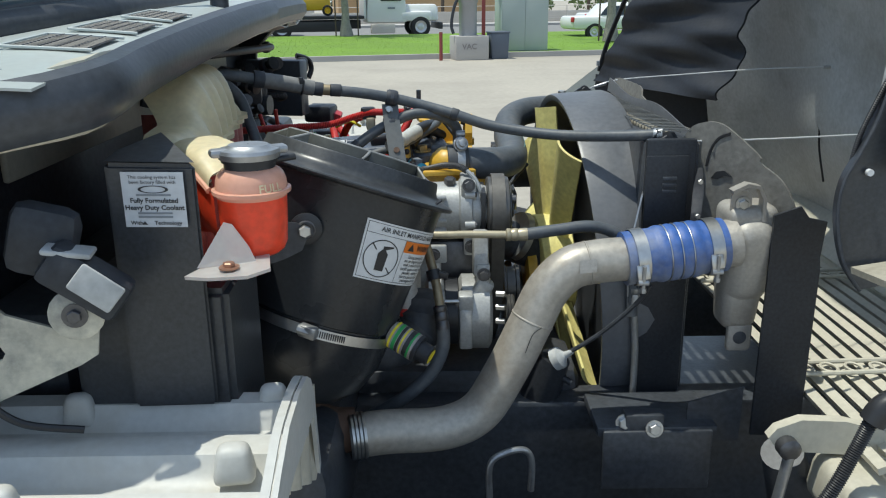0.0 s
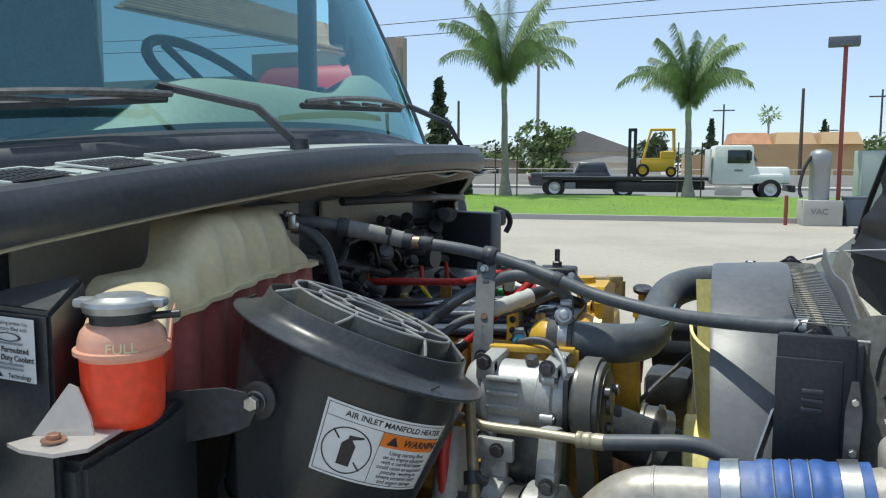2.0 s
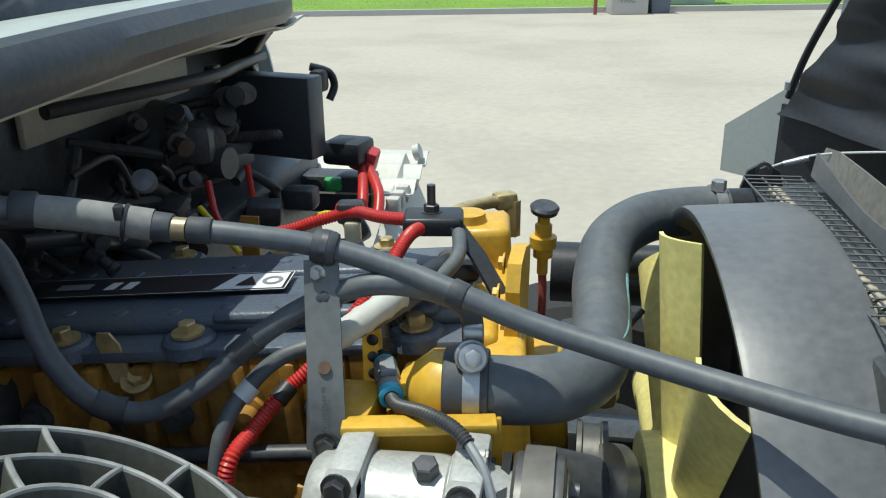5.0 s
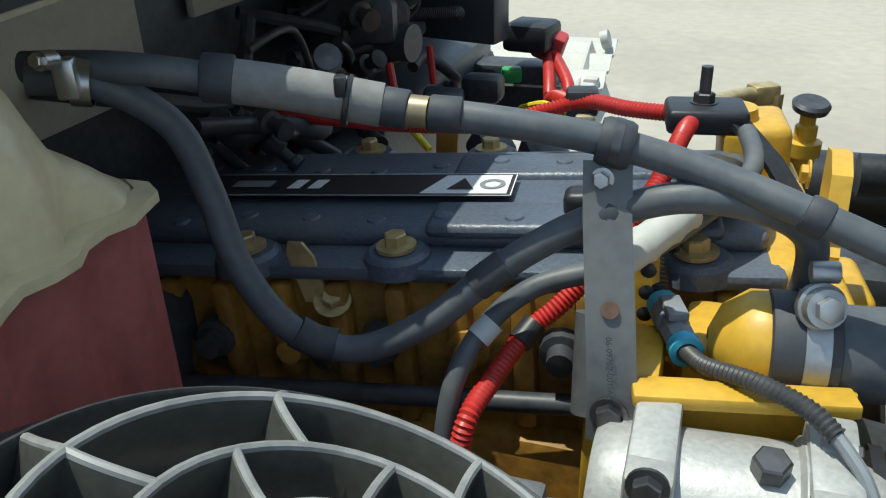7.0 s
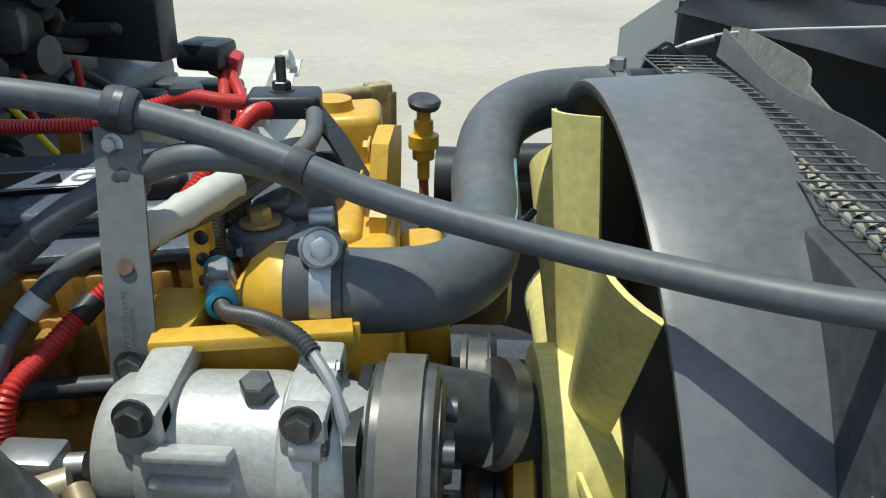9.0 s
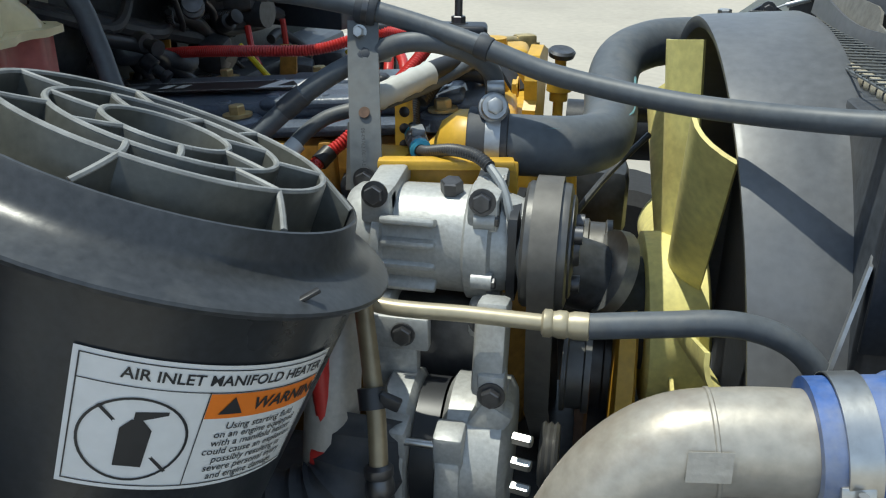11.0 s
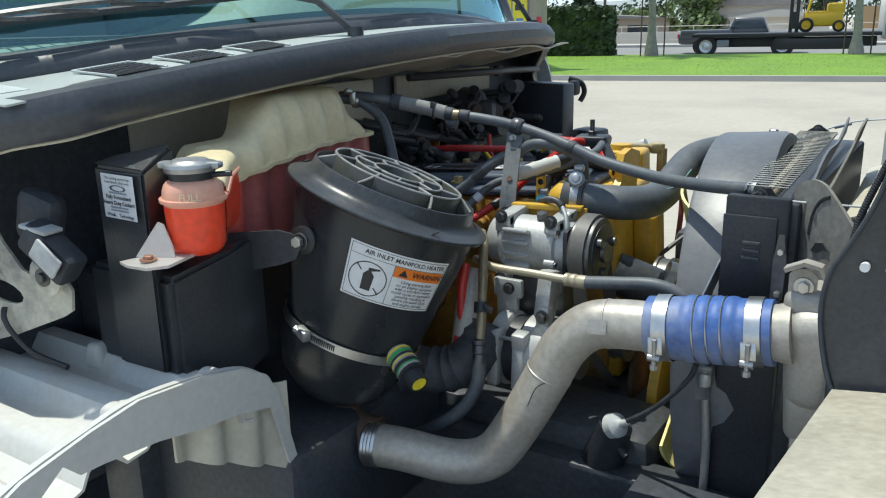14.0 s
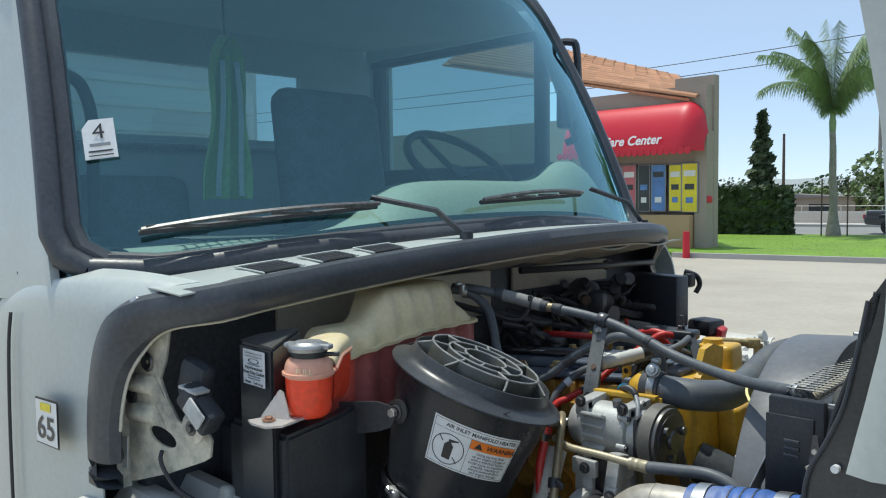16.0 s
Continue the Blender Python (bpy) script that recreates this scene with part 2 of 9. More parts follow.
M["header_beige"] = material("header_beige", (0.40, 0.36, 0.28), 0.65, vary=0.15, scale=12, bump=0.2)
M["dusty_fender"] = material("dusty_fender", (0.38, 0.35, 0.28), 0.6, vary=0.15, scale=6, bump=0.15, dirt=(0.22, 0.19, 0.14), dirt_amount=0.5, dirt_scale=9)
M["beige_tube"] = material("beige_tube", (0.46, 0.40, 0.28), 0.4, metal=0.4, vary=0.1, scale=12)
M["red_paint"] = material("red_paint", (0.50, 0.03, 0.03), 0.4, vary=0.12)
M["concrete"] = material("concrete", (0.40, 0.362, 0.30), 0.85, vary=0.08, scale=0.35, fine=9, bump=0.15, dirt=(0.28, 0.25, 0.21), dirt_amount=0.55, dirt_scale=0.22)
M["asphalt"] = material("asphalt", (0.22, 0.215, 0.205), 0.9, vary=0.1, scale=0.3, fine=20)
M["kerb"] = material("kerb", (0.42, 0.40, 0.37), 0.85, vary=0.1, scale=1.2)
M["grass"] = material("grass", (0.145, 0.26, 0.02), 0.8, vary=0.22, scale=0.5, fine=14, bump=0.3)
M["bark"] = material("bark", (0.27, 0.25, 0.22), 0.9, vary=0.25, scale=5, bump=0.5, fine=30)
M["palm_leaf"] = material("palm_leaf", (0.23, 0.32, 0.15), 0.5, vary=0.35, scale=1.5)
M["leaf"] = material("leaf", (0.14, 0.20, 0.07), 0.6, vary=0.4, scale=1.2)
M["leaf_dark"] = material("leaf_dark", (0.055, 0.085, 0.035), 0.65, vary=0.4, scale=1.2)
M["stucco"] = material("stucco", (0.34, 0.29, 0.24), 0.9, vary=0.1, scale=1, bump=0.2, fine=20)
M["stucco_tan"] = material("stucco_tan", (0.46, 0.31, 0.17), 0.9, vary=0.1, scale=0.6)
M["stucco_pale"] = material("stucco_pale", (0.62, 0.57, 0.5), 0.9, vary=0.1, scale=0.6)
M["roof_tile"] = material("roof_tile", (0.44, 0.22, 0.12), 0.8, vary=0.25, scale=2.0, rnd=0.2)
M["roof_grey"] = material("roof_grey", (0.24, 0.22, 0.21), 0.85, vary=0.15, scale=1)
M["awning_red"] = material("awning_red", (0.56, 0.012, 0.03), 0.45, vary=0.06, scale=1)
M["wood_pole"] = material("wood_pole", (0.10, 0.075, 0.055), 0.85, vary=0.2, scale=3)
M["rust_brown"] = material("rust_brown", (0.13, 0.075, 0.05), 0.75, vary=0.3, scale=9, bump=0.3, dirt=(0.05, 0.035, 0.03), dirt_amount=0.5, dirt_scale=9)
M["module_paint"] = material("module_paint", (0.060, 0.070, 0.085), 0.4, vary=0.12, scale=5, bump=0.08)
M["rust_red"] = material("rust_red", (0.26, 0.055, 0.045), 0.55, vary=0.15, scale=3)
M["vac_grey"] = material("vac_grey", (0.30, 0.31, 0.32), 0.45, metal=0.5, vary=0.1, scale=2)
M["cabinet_grey"] = material("cabinet_grey", (0.36, 0.42, 0.38), 0.6, vary=0.06, scale=1)
M["blue_grey"] = material("blue_grey", (0.10, 0.12, 0.15), 0.6, vary=0.1, scale=2)
M["truck_white"] = material("truck_white", (0.76, 0.76, 0.74), 0.3, vary=0.03, scale=1)
M["truck_black"] = material("truck_black", (0.02, 0.02, 0.022), 0.5, vary=0.2, scale=1)
M["pickup_grey"] = material("pickup_grey", (0.075, 0.08, 0.09), 0.3, vary=0.05, scale=1, coat=0.5)
M["fork_yellow"] = material("fork_yellow", (0.72, 0.44, 0.03), 0.4, vary=0.08, scale=1.5)
M["tyre"] = material("tyre", (0.025, 0.025, 0.026), 0.85, vary=0.2, scale=6)
M["rim"] = material("rim", (0.6, 0.6, 0.6), 0.35, metal=0.7, vary=0.1)
M["dark_glass"] = material("dark_glass", (0.03, 0.04, 0.05), 0.08, vary=0.05)
M["hill"] = material("hill", (0.30, 0.33, 0.33), 0.95, vary=0.12, scale=0.02)
M["dash_plastic"] = material("dash_plastic", (0.30, 0.33, 0.30), 0.6, vary=0.08, scale=3, bump=0.1)
M["dash_dark"] = material("dash_dark", (0.05, 0.056, 0.06), 0.55, vary=0.1, scale=3)
M["seat_fabric"] = material("seat_fabric", (0.13, 0.14, 0.155), 0.9, vary=0.15, scale=12, bump=0.2)
M["vest_green"] = material("vest_green", (0.33, 0.46, 0.15), 0.8, vary=0.12, scale=9)
M["silver_band"] = material("silver_band", (0.5, 0.5, 0.5), 0.4, vary=0.08)
M["headliner"] = material("headliner", (0.45, 0.48, 0.50), 0.9, vary=0.06, scale=4)
M["poster_blue"] = material("poster_blue", (0.10, 0.22, 0.50), 0.5, vary=0.3, scale=2.5)
M["poster_yellow"] = material("poster_yellow", (0.75, 0.62, 0.03), 0.5, vary=0.15, scale=2.5)
M["poster_red"] = material("poster_red", (0.55, 0.14, 0.16), 0.5, vary=0.3, scale=2.5)
M["poster_dark"] = material("poster_dark", (0.04, 0.045, 0.05), 0.5, vary=0.4, scale=2.5)


def glass(name, tint, gloss=(1.0, 1.0, 1.0), ior=1.52):
    """A thin pane: tinted, clear from straight on, mirroring at a grazing angle."""
    m = bpy.data.materials.new(name)
    m.use_nodes = True
    n, l = m.node_tree.nodes, m.node_tree.links
    n.remove(n["Principled BSDF"])
    tr, gl, mx, fr = n.new("ShaderNodeBsdfTransparent"), n.new("ShaderNodeBsdfGlossy"), n.new("ShaderNodeMixShader"), n.new("ShaderNodeFresnel")
    tr.inputs["Color"].default_value = (*tint, 1)
    gl.inputs["Roughness"].default_value = 0.01
    gl.inputs["Color"].default_value = (*gloss, 1)
    fr.inputs["IOR"].default_value = ior
    l.new(fr.outputs[0], mx.inputs[0]), l.new(tr.outputs[0], mx.inputs[1]), l.new(gl.outputs[0], mx.inputs[2])
    l.new(mx.outputs[0], n["Material Output"].inputs["Surface"])
    return m


M["windshield"] = glass("windshield", (0.62, 0.95, 0.92), (0.52, 0.90, 0.98), 2.15)
M["window_glass"] = glass("window_glass", (0.31, 0.37, 0.39))


# ---- building helpers ----
def thing(name, base, label, category, group="", kind=""):
    ob = new(name)
    ob.empty_display_size = 0.05
    ob.location = base
    return tagged(ob, label, category, group, kind)


def link(name, me, mat, parent=None, label="", smooth=False, kind=""):
    ob = new(name, me)
    if mat is not None:
        me.materials.clear()
        me.materials.append(M[mat] if isinstance(mat, str) else mat)
    if smooth:
        me.shade_smooth()
        try:
            me.set_sharp_from_angle(angle=radians(38))
        except AttributeError:
            pass
    if parent is not None:
        ob.parent = parent
        if parent.type == "EMPTY":
            ob.matrix_parent_inverse = Matrix.Translation(parent.location).inverted()
    return tagged(ob, label, kind=kind)


def part(name, bm, mat, parent=None, label="", smooth=True, kind=""):
    me = bpy.data.meshes.new(name)
    bmesh.ops.recalc_face_normals(bm, faces=bm.faces)
    bm.to_mesh(me)
    bm.free()
    return link(name, me, mat, parent, label, smooth, kind)


def B():
    return bmesh.new()


def box(bm, c, s, r=(0, 0, 0), bevel=0.0, seg=2, taper=None):
    """A box of size s round c, turned by r degrees; taper scales its top in x and y."""
    m = pose(*c, *r)
    vs = bmesh.ops.create_cube(bm, size=1.0)["verts"]
    for v in vs:
        k = taper if taper and v.co.z > 0 else (1, 1)
        v.co = Vector((v.co.x * s[0] * k[0], v.co.y * s[1] * k[1], v.co.z * s[2]))
    if bevel:
        es = {e for v in vs for e in v.link_edges}
        got = bmesh.ops.bevel(bm, geom=list(es), offset=bevel, segments=seg, affect="EDGES", profile=0.5)
        vs = list({v for f in got["faces"] for v in f.verts} | {v for v in vs if v.is_valid})
    for v in vs:
        v.co = m @ v.co
    return vs


def frame_of(axis, hint=(0.0, 0.0, 1.0)):
    a = Vector(axis).normalized()
    h = Vector(hint)
    if abs(a.dot(h.normalized())) > 0.97:
        h = Vector((1, 0, 0))
    u = (h - a * a.dot(h)).normalized()
    return u, a.cross(u), a


def lathe(bm, base, axis, profile, seg=32, hint=(0, 0, 1), close=False):
    """A turned shape: profile is (distance along the axis, radius) pairs."""
    u, v, a = frame_of(axis, hint)
    o = Vector(base)
    rings = []
    for h, r in profile:
        rings.append([bm.verts.new(o + a * h + (u * math.cos(t) + v * math.sin(t)) * max(r, 1e-5))
                      for t in (2 * math.pi * i / seg for i in range(seg))])
    for p, q in zip(rings, rings[1:]):
        for i in range(seg):
            bm.faces.new((p[i], p[(i + 1) % seg], q[(i + 1) % seg], q[i]))
    if close:
        bm.faces.new(rings[0][::-1])
        bm.faces.new(rings[-1])
    return rings


def cyl(bm, p0, p1, r0, r1=None, seg=20, bevel=0.0):
    r1 = r0 if r1 is None else r1
    d = Vector(p1) - Vector(p0)
    h = d.length
    prof = [(0, r0), (h, r1)] if not bevel else [(0, r0 - bevel), (bevel * 0.3, r0 - bevel * 0.3), (bevel, r0), (h - bevel, r1), (h - bevel * 0.3, r1 - bevel * 0.3), (h, r1 - bevel)]
    return lathe(bm, p0, d, prof, seg, close=True)


def spline(points, n=8):
    """Points along a smooth curve through the given ones."""
    p = [Vector(q) for q in points]
    if len(p) == 2:
        return p
    out = []
    for i in range(len(p) - 1):
        a, b, c, d = p[max(i - 1, 0)], p[i], p[i + 1], p[min(i + 2, len(p) - 1)]
        for k in range(n):
            t = k / n
            out.append(0.5 * ((2 * b) + (c - a) * t + (2 * a - 5 * b + 4 * c - d) * t * t + (3 * b - a - 3 * c + d) * t ** 3))
    out.append(p[-1])
    return out


def tube(bm, points, r, seg=14, n=8, radius=None, smooth=True):
    """A round tube along a smooth curve; radius(i, length so far) may change it on the way."""
    pts = spline(points, n) if smooth else [Vector(q) for q in points]
    up = Vector((0, 0, 1))
    rings, far, u = [], 0.0, None
    for i, p in enumerate(pts):
        d = (pts[min(i + 1, len(pts) - 1)] - pts[max(i - 1, 0)]).normalized()
        if u is None:
            u = frame_of(d)[0]
        u = (u - d * d.dot(u)).normalized()
        v = d.cross(u)
        if i:
            far += (p - pts[i - 1]).length
        rr = radius(i, far) if radius else r
        rings.append([bm.verts.new(p + (u * math.cos(t) + v * math.sin(t)) * rr) for t in (2 * math.pi * k / seg for k in range(seg))])
    for p, q in zip(rings, rings[1:]):
        for i in range(seg):
            bm.faces.new((p[i], p[(i + 1) % seg], q[(i + 1) % seg], q[i]))
    bm.faces.new(rings[0][::-1])
    bm.faces.new(rings[-1])
    return pts


def conduit(bm, points, r, pitch=0.0038, seg=12):
    """Split loom: a ribbed tube."""
    pts = spline(points, 10)
    total = sum((b - a).length for a, b in zip(pts, pts[1:]))
    count = max(8, int(total / pitch * 2))
    want, out, far, k = [total * i / count for i in range(count + 1)], [], 0.0, 0
    for a, b in zip(pts, pts[1:]):
        step = (b - a).length
        while k <= count and want[k] <= far + step + 1e-9:
            out.append(a.lerp(b, (want[k] - far) / max(step, 1e-9)))
            k += 1
        far += step
    tube(bm, out, r, seg, smooth=False, radius=lambda i, f: r * (1.0 if i % 2 else 0.84))


def plate(bm, outline, thick, origin, u, v):
    """A flat sheet: an outline in the directions u and v from origin, with thickness along u x v."""
    u, v, o = Vector(u).normalized(), Vector(v).normalized(), Vector(origin)
    n = u.cross(v).normalized() * thick
    a = [bm.verts.new(o + u * x + v * y) for x, y in outline]
    b = [bm.verts.new(p.co + n) for p in a]
    bm.faces.new(a[::-1]), bm.faces.new(b)
    for i in range(len(a)):
        j = (i + 1) % len(a)
        bm.faces.new((a[i], a[j], b[j], b[i]))


def strip(bm, line, across, thick):
    """A bent strip of sheet: a line of points, widened by the vector across and given a thickness."""
    pts = [Vector(p) for p in line]
    w = Vector(across)
    rows = []
    for i, p in enumerate(pts):
        d = (pts[min(i + 1, len(pts) - 1)] - pts[max(i - 1, 0)]).normalized()
        n = d.cross(w).normalized() * thick * 0.5
        rows.append([bm.verts.new(q) for q in (p - w / 2 - n, p + w / 2 - n, p + w / 2 + n, p - w / 2 + n)])
    for a, b in zip(rows, rows[1:]):
        for i in range(4):
            bm.faces.new((a[i], a[(i + 1) % 4], b[(i + 1) % 4], b[i]))
    bm.faces.new(rows[0][::-1]), bm.faces.new(rows[-1])


def grid_sheet(bm, f, nu, nv, thick=0.0):
    """A sheet from a function of (u, v) in 0..1; with thickness it gets a back and edges."""
    top = [[bm.verts.new(f(i / nu, j / nv)) for j in range(nv + 1)] for i in range(nu + 1)]
    fs = [bm.faces.new((top[i][j], top[i + 1][j], top[i + 1][j + 1], top[i][j + 1])) for i in range(nu) for j in range(nv)]
    if thick:
        bm.normal_update()
        bmesh.ops.solidify(bm, geom=fs, thickness=thick)


def hexbolt(bm, p, axis, r, h, washer=0.0):
    u, v, a = frame_of(axis)
    o = Vector(p)
    if washer:
        cyl(bm, o, o + a * h * 0.25, washer, seg=18)
    lathe(bm, o, a, [(0, r), (h * 0.9, r), (h, r * 0.86)], 6, close=True)


def hexbolt_part(p, axis, r, h, parent, mat="zinc", washer=0.0, name="bolt", label=""):
    bm = B()
    hexbolt(bm, p, axis, r, h, washer)
    return part(name, bm, mat, parent, label, smooth=False)


def text_mesh(text, size, align="LEFT", bold=0.0, shear=0.0):
    """Flat lettering as a mesh in the x-y plane."""
    cu = bpy.data.curves.new("lettering", "FONT")
    cu.body, cu.size, cu.align_x, cu.align_y, cu.offset, cu.shear = text, size, align, "CENTER", bold, shear
    cu.resolution_u = 3
    ob = bpy.data.objects.new("lettering", cu)
    scene.collection.objects.link(ob)
    me = bpy.data.meshes.new_from_object(ob.evaluated_get(bpy.context.evaluated_depsgraph_get()))
    bpy.data.objects.remove(ob)
    bpy.data.curves.remove(cu)
    return me


def lettering(name, text, size, place, mat, parent, align="LEFT", bold=0.0, shear=0.0, label="", xs=1.0):
    """Lettering on a surface: place(x, y) gives the point for flat coordinates x, y."""
    me = text_mesh(text, size, align, bold, shear)
    for v in me.vertices:
        v.co = place(v.co.x * xs, v.co.y)
    return link(name, me, mat, parent, label)


def patch(name, x0, y0, x1, y1, place, mat, parent, nx=10, ny=1, label="", corner=0.0):
    bm = B()
    rows = [[bm.verts.new(place(x0 + (x1 - x0) * i / nx, y0 + (y1 - y0) * j / ny)) for j in range(ny + 1)] for i in range(nx + 1)]
    for i in range(nx):
        for j in range(ny):
            bm.faces.new((rows[i][j], rows[i + 1][j], rows[i + 1][j + 1], rows[i][j + 1]))
    return part(name, bm, mat, parent, label)


def ring_print(name, c, r, w, place, mat, parent, n=40):
    bm = B()
    a = [bm.verts.new(place(c[0] + math.cos(t) * r, c[1] + math.sin(t) * r)) for t in (2 * math.pi * i / n for i in range(n))]
    b = [bm.verts.new(place(c[0] + math.cos(t) * (r - w), c[1] + math.sin(t) * (r - w))) for t in (2 * math.pi * i / n for i in range(n))]
    for i in range(n):
        bm.faces.new((a[i], a[(i + 1) % n], b[(i + 1) % n], b[i]))
    return part(name, bm, mat, parent)


def poly_print(name, pts, place, mat, parent):
    bm = B()
    bm.faces.new([bm.verts.new(place(x, y)) for x, y in pts])
    return part(name, bm, mat, parent)


def flat(o, u, v, lift=0.0):
    o, u, v = Vector(o), Vector(u).normalized(), Vector(v).normalized()
    n = u.cross(v)
    return lambda x, y: o + u * x + v * y + n * lift


# ---- ground and setting ----
bm = B()
for x0, y0, x1, y1 in ((-400, -400, 400, 400),):
    bm.faces.new([bm.verts.new(p) for p in ((x0, y0, 0), (x1, y0, 0), (x1, y1, 0), (x0, y1, 0))])
tagged(part("ground", bm, "concrete"), "pale sunlit concrete forecourt with faint stains", "ground", kind="structure")

MID = 1.95                                   # the truck's centre line
CAB_HALF = 1.09


def seal_line(y):
    s = (y - 1.89) / 1.02
    turn = max(0.0, s - 0.35) ** 2
    return Vector((-0.398 - 0.030 * s * s - 0.66 * turn, y, 1.716 + 0.035 * s - 0.045 * s * s - 0.12 * turn))


def glass_low(y):
    s = (y - MID) / CAB_HALF
    return Vector((-0.52 - 0.32 * s * s, y, 1.745 - 0.085 * s * s))


def glass_high(y):
    s = (y - MID) / CAB_HALF
    return Vector((-0.98 - 0.27 * s * s, MID + (y - MID) * 0.93, 2.66 - 0.09 * s * s))


# ---- cab ----
cab = thing("truck_cab", (-1.3, MID, 0.9), "white truck cab with curved tinted windshield and black hood seal", "truck cab")
bm = B()
grid_sheet(bm, lambda u, v: glass_low(0.818 + 2.132 * u).lerp(glass_high(0.818 + 2.132 * u), v) + Vector((0.03 * math.sin(math.pi * v), 0, 0)), 24, 10)
pane = part("windshield", bm, "windshield", cab, "tinted curved windshield reflecting the sky")
pane.visible_shadow = False


def wind_edge(t):
    """Round the windshield, from the near lower corner."""
    a, b = 0.800, 2.965
    if t < 1:
        return glass_low(a + (b - a) * t)
    if t < 2:
        return glass_low(b).lerp(glass_high(b), t - 1) + Vector((0.03 * math.sin(math.pi * (t - 1)), 0, 0))
    if t < 3:
        return glass_high(b + (a - b) * (t - 2))
    return glass_high(a).lerp(glass_low(a), t - 3) + Vector((0.03 * math.sin(math.pi * (t - 3)), 0, 0))


bm = B()
edge = [wind_edge(k / 16) for k in range(64)]
soft = [(edge[k - 2] + edge[k - 1] * 2 + edge[k] * 3 + edge[(k + 1) % 64] * 2 + edge[(k + 2) % 64]) / 9 for k in range(64)]
tube(bm, soft + [soft[0]], 0.030, 10, smooth=False)
frit = [p.lerp(Vector((-0.75, MID, 2.2)), 0.035) + Vector((0.004, 0, 0)) for p in soft]
tube(bm, frit + [frit[0]], 0.022, 8, smooth=False)
part("windshield_seal", bm, "seal_rubber", cab, "black rubber windshield seal")

bm = B()


def cowl_at(y, v, lift=0.0):
    return (seal_line(y if y < 2.3 else 2.3 + (y - 2.3) * 0.66) + Vector((-0.012, 0, 0.027))).lerp(glass_low(y) + Vector((0, 0, -0.012)), v) + Vector((0, 0, 0.012 * math.sin(math.pi * v) + lift))


grid_sheet(bm, lambda u, v: cowl_at(0.86 + 2.05 * u, v), 30, 4, 0.003)
cowl = part("cowl_panel", bm, "white_paint", cab)
for k, y0 in enumerate((1.045, 1.180, 1.315, 2.36, 2.49)):
    bm = B()
    corners = [(y0, 0.08), (y0 + 0.088, 0.08), (y0 + 0.088, 0.40), (y0, 0.40)]
    plate_pts = [cowl_at(y, v, 0.0035) for y, v in corners]
    bm.faces.new([bm.verts.new(p) for p in plate_pts])
    vent = part("cowl_vent", bm, "ink", cab, "dark slot behind dull wire mesh")
    bm = B()
    for i in range(1, 12):
        y = y0 + 0.088 * i / 12
        cyl(bm, cowl_at(y, 0.09, 0.0042), cowl_at(y, 0.39, 0.0042), 0.0006, seg=4)
    for i in range(1, 5):
        v = 0.08 + 0.32 * i / 5
        cyl(bm, cowl_at(y0, v, 0.0042), cowl_at(y0 + 0.088, v, 0.0042), 0.0007, seg=4)
    part("mesh", bm, "dark_paint", vent, "dull wire mesh")
    bm = B()
    tube(bm, [cowl_at(y0 - 0.002, 0.42, 0.004), cowl_at(y0 + 0.090, 0.42, 0.004)], 0.002, 6, smooth=False)
    for y in (y0 - 0.002, y0 + 0.090):
        tube(bm, [cowl_at(y, 0.06, 0.004), cowl_at(y, 0.42, 0.004)], 0.002, 6, smooth=False)
    part("rim", bm, "white_paint", vent)

bm = B()
near = [Vector((-0.685, 0.815, 1.27)), Vector((-0.68, 0.815, 1.42)), Vector((-0.64, 0.825, 1.545)), Vector((-0.565, 0.855, 1.612))]
line = spline(near + [seal_line(0.93 + 1.77 * i / 12) for i in range(13)] + [Vector((-0.66, 2.79, 1.60)), Vector((-0.69, 2.81, 1.48))], 5)
rows, lip = [], []
for i, p in enumerate(line):
    d = (line[min(i + 1, len(line) - 1)] - line[max(i - 1, 0)]).normalized()
    side = abs(d.z)
    out = Vector((1, 0, 0)) * (1 - side) + Vector((0, -1 if p.y < MID else 1, 0)) * side
    out = (out - d * out.dot(d)).normalized()
    up = d.cross(out)
    if up.z < 0 or (side > 0.8 and up.x < 0):
        up = -up
    w = 0.031 + 0.031 * side
    rows.append([bm.verts.new(p + out * (0.03 * math.cos(a)) + up * (w * math.sin(a))) for a in (radians(k) for k in (-100, -60, -20, 20, 60, 100))])
    rows[-1] += [bm.verts.new(p - out * 0.012 + up * w * q) for q in (0.8, -0.8)]
    lip.append(p - up * (w + 0.001) - out * 0.004)
for a, b in zip(rows, rows[1:]):
    for i in range(8):
        bm.faces.new((a[i], a[(i + 1) % 8], b[(i + 1) % 8], b[i]))
hs_ = part("hood_seal", bm, "seal_rubber", cab, "thick dusty black rubber hood seal")
bm = B()
tube(bm, lip[4:], 0.0035, 6, smooth=False)
part("seal_lip", bm, "cream_paint", hs_, "pale sheet edge below the seal")

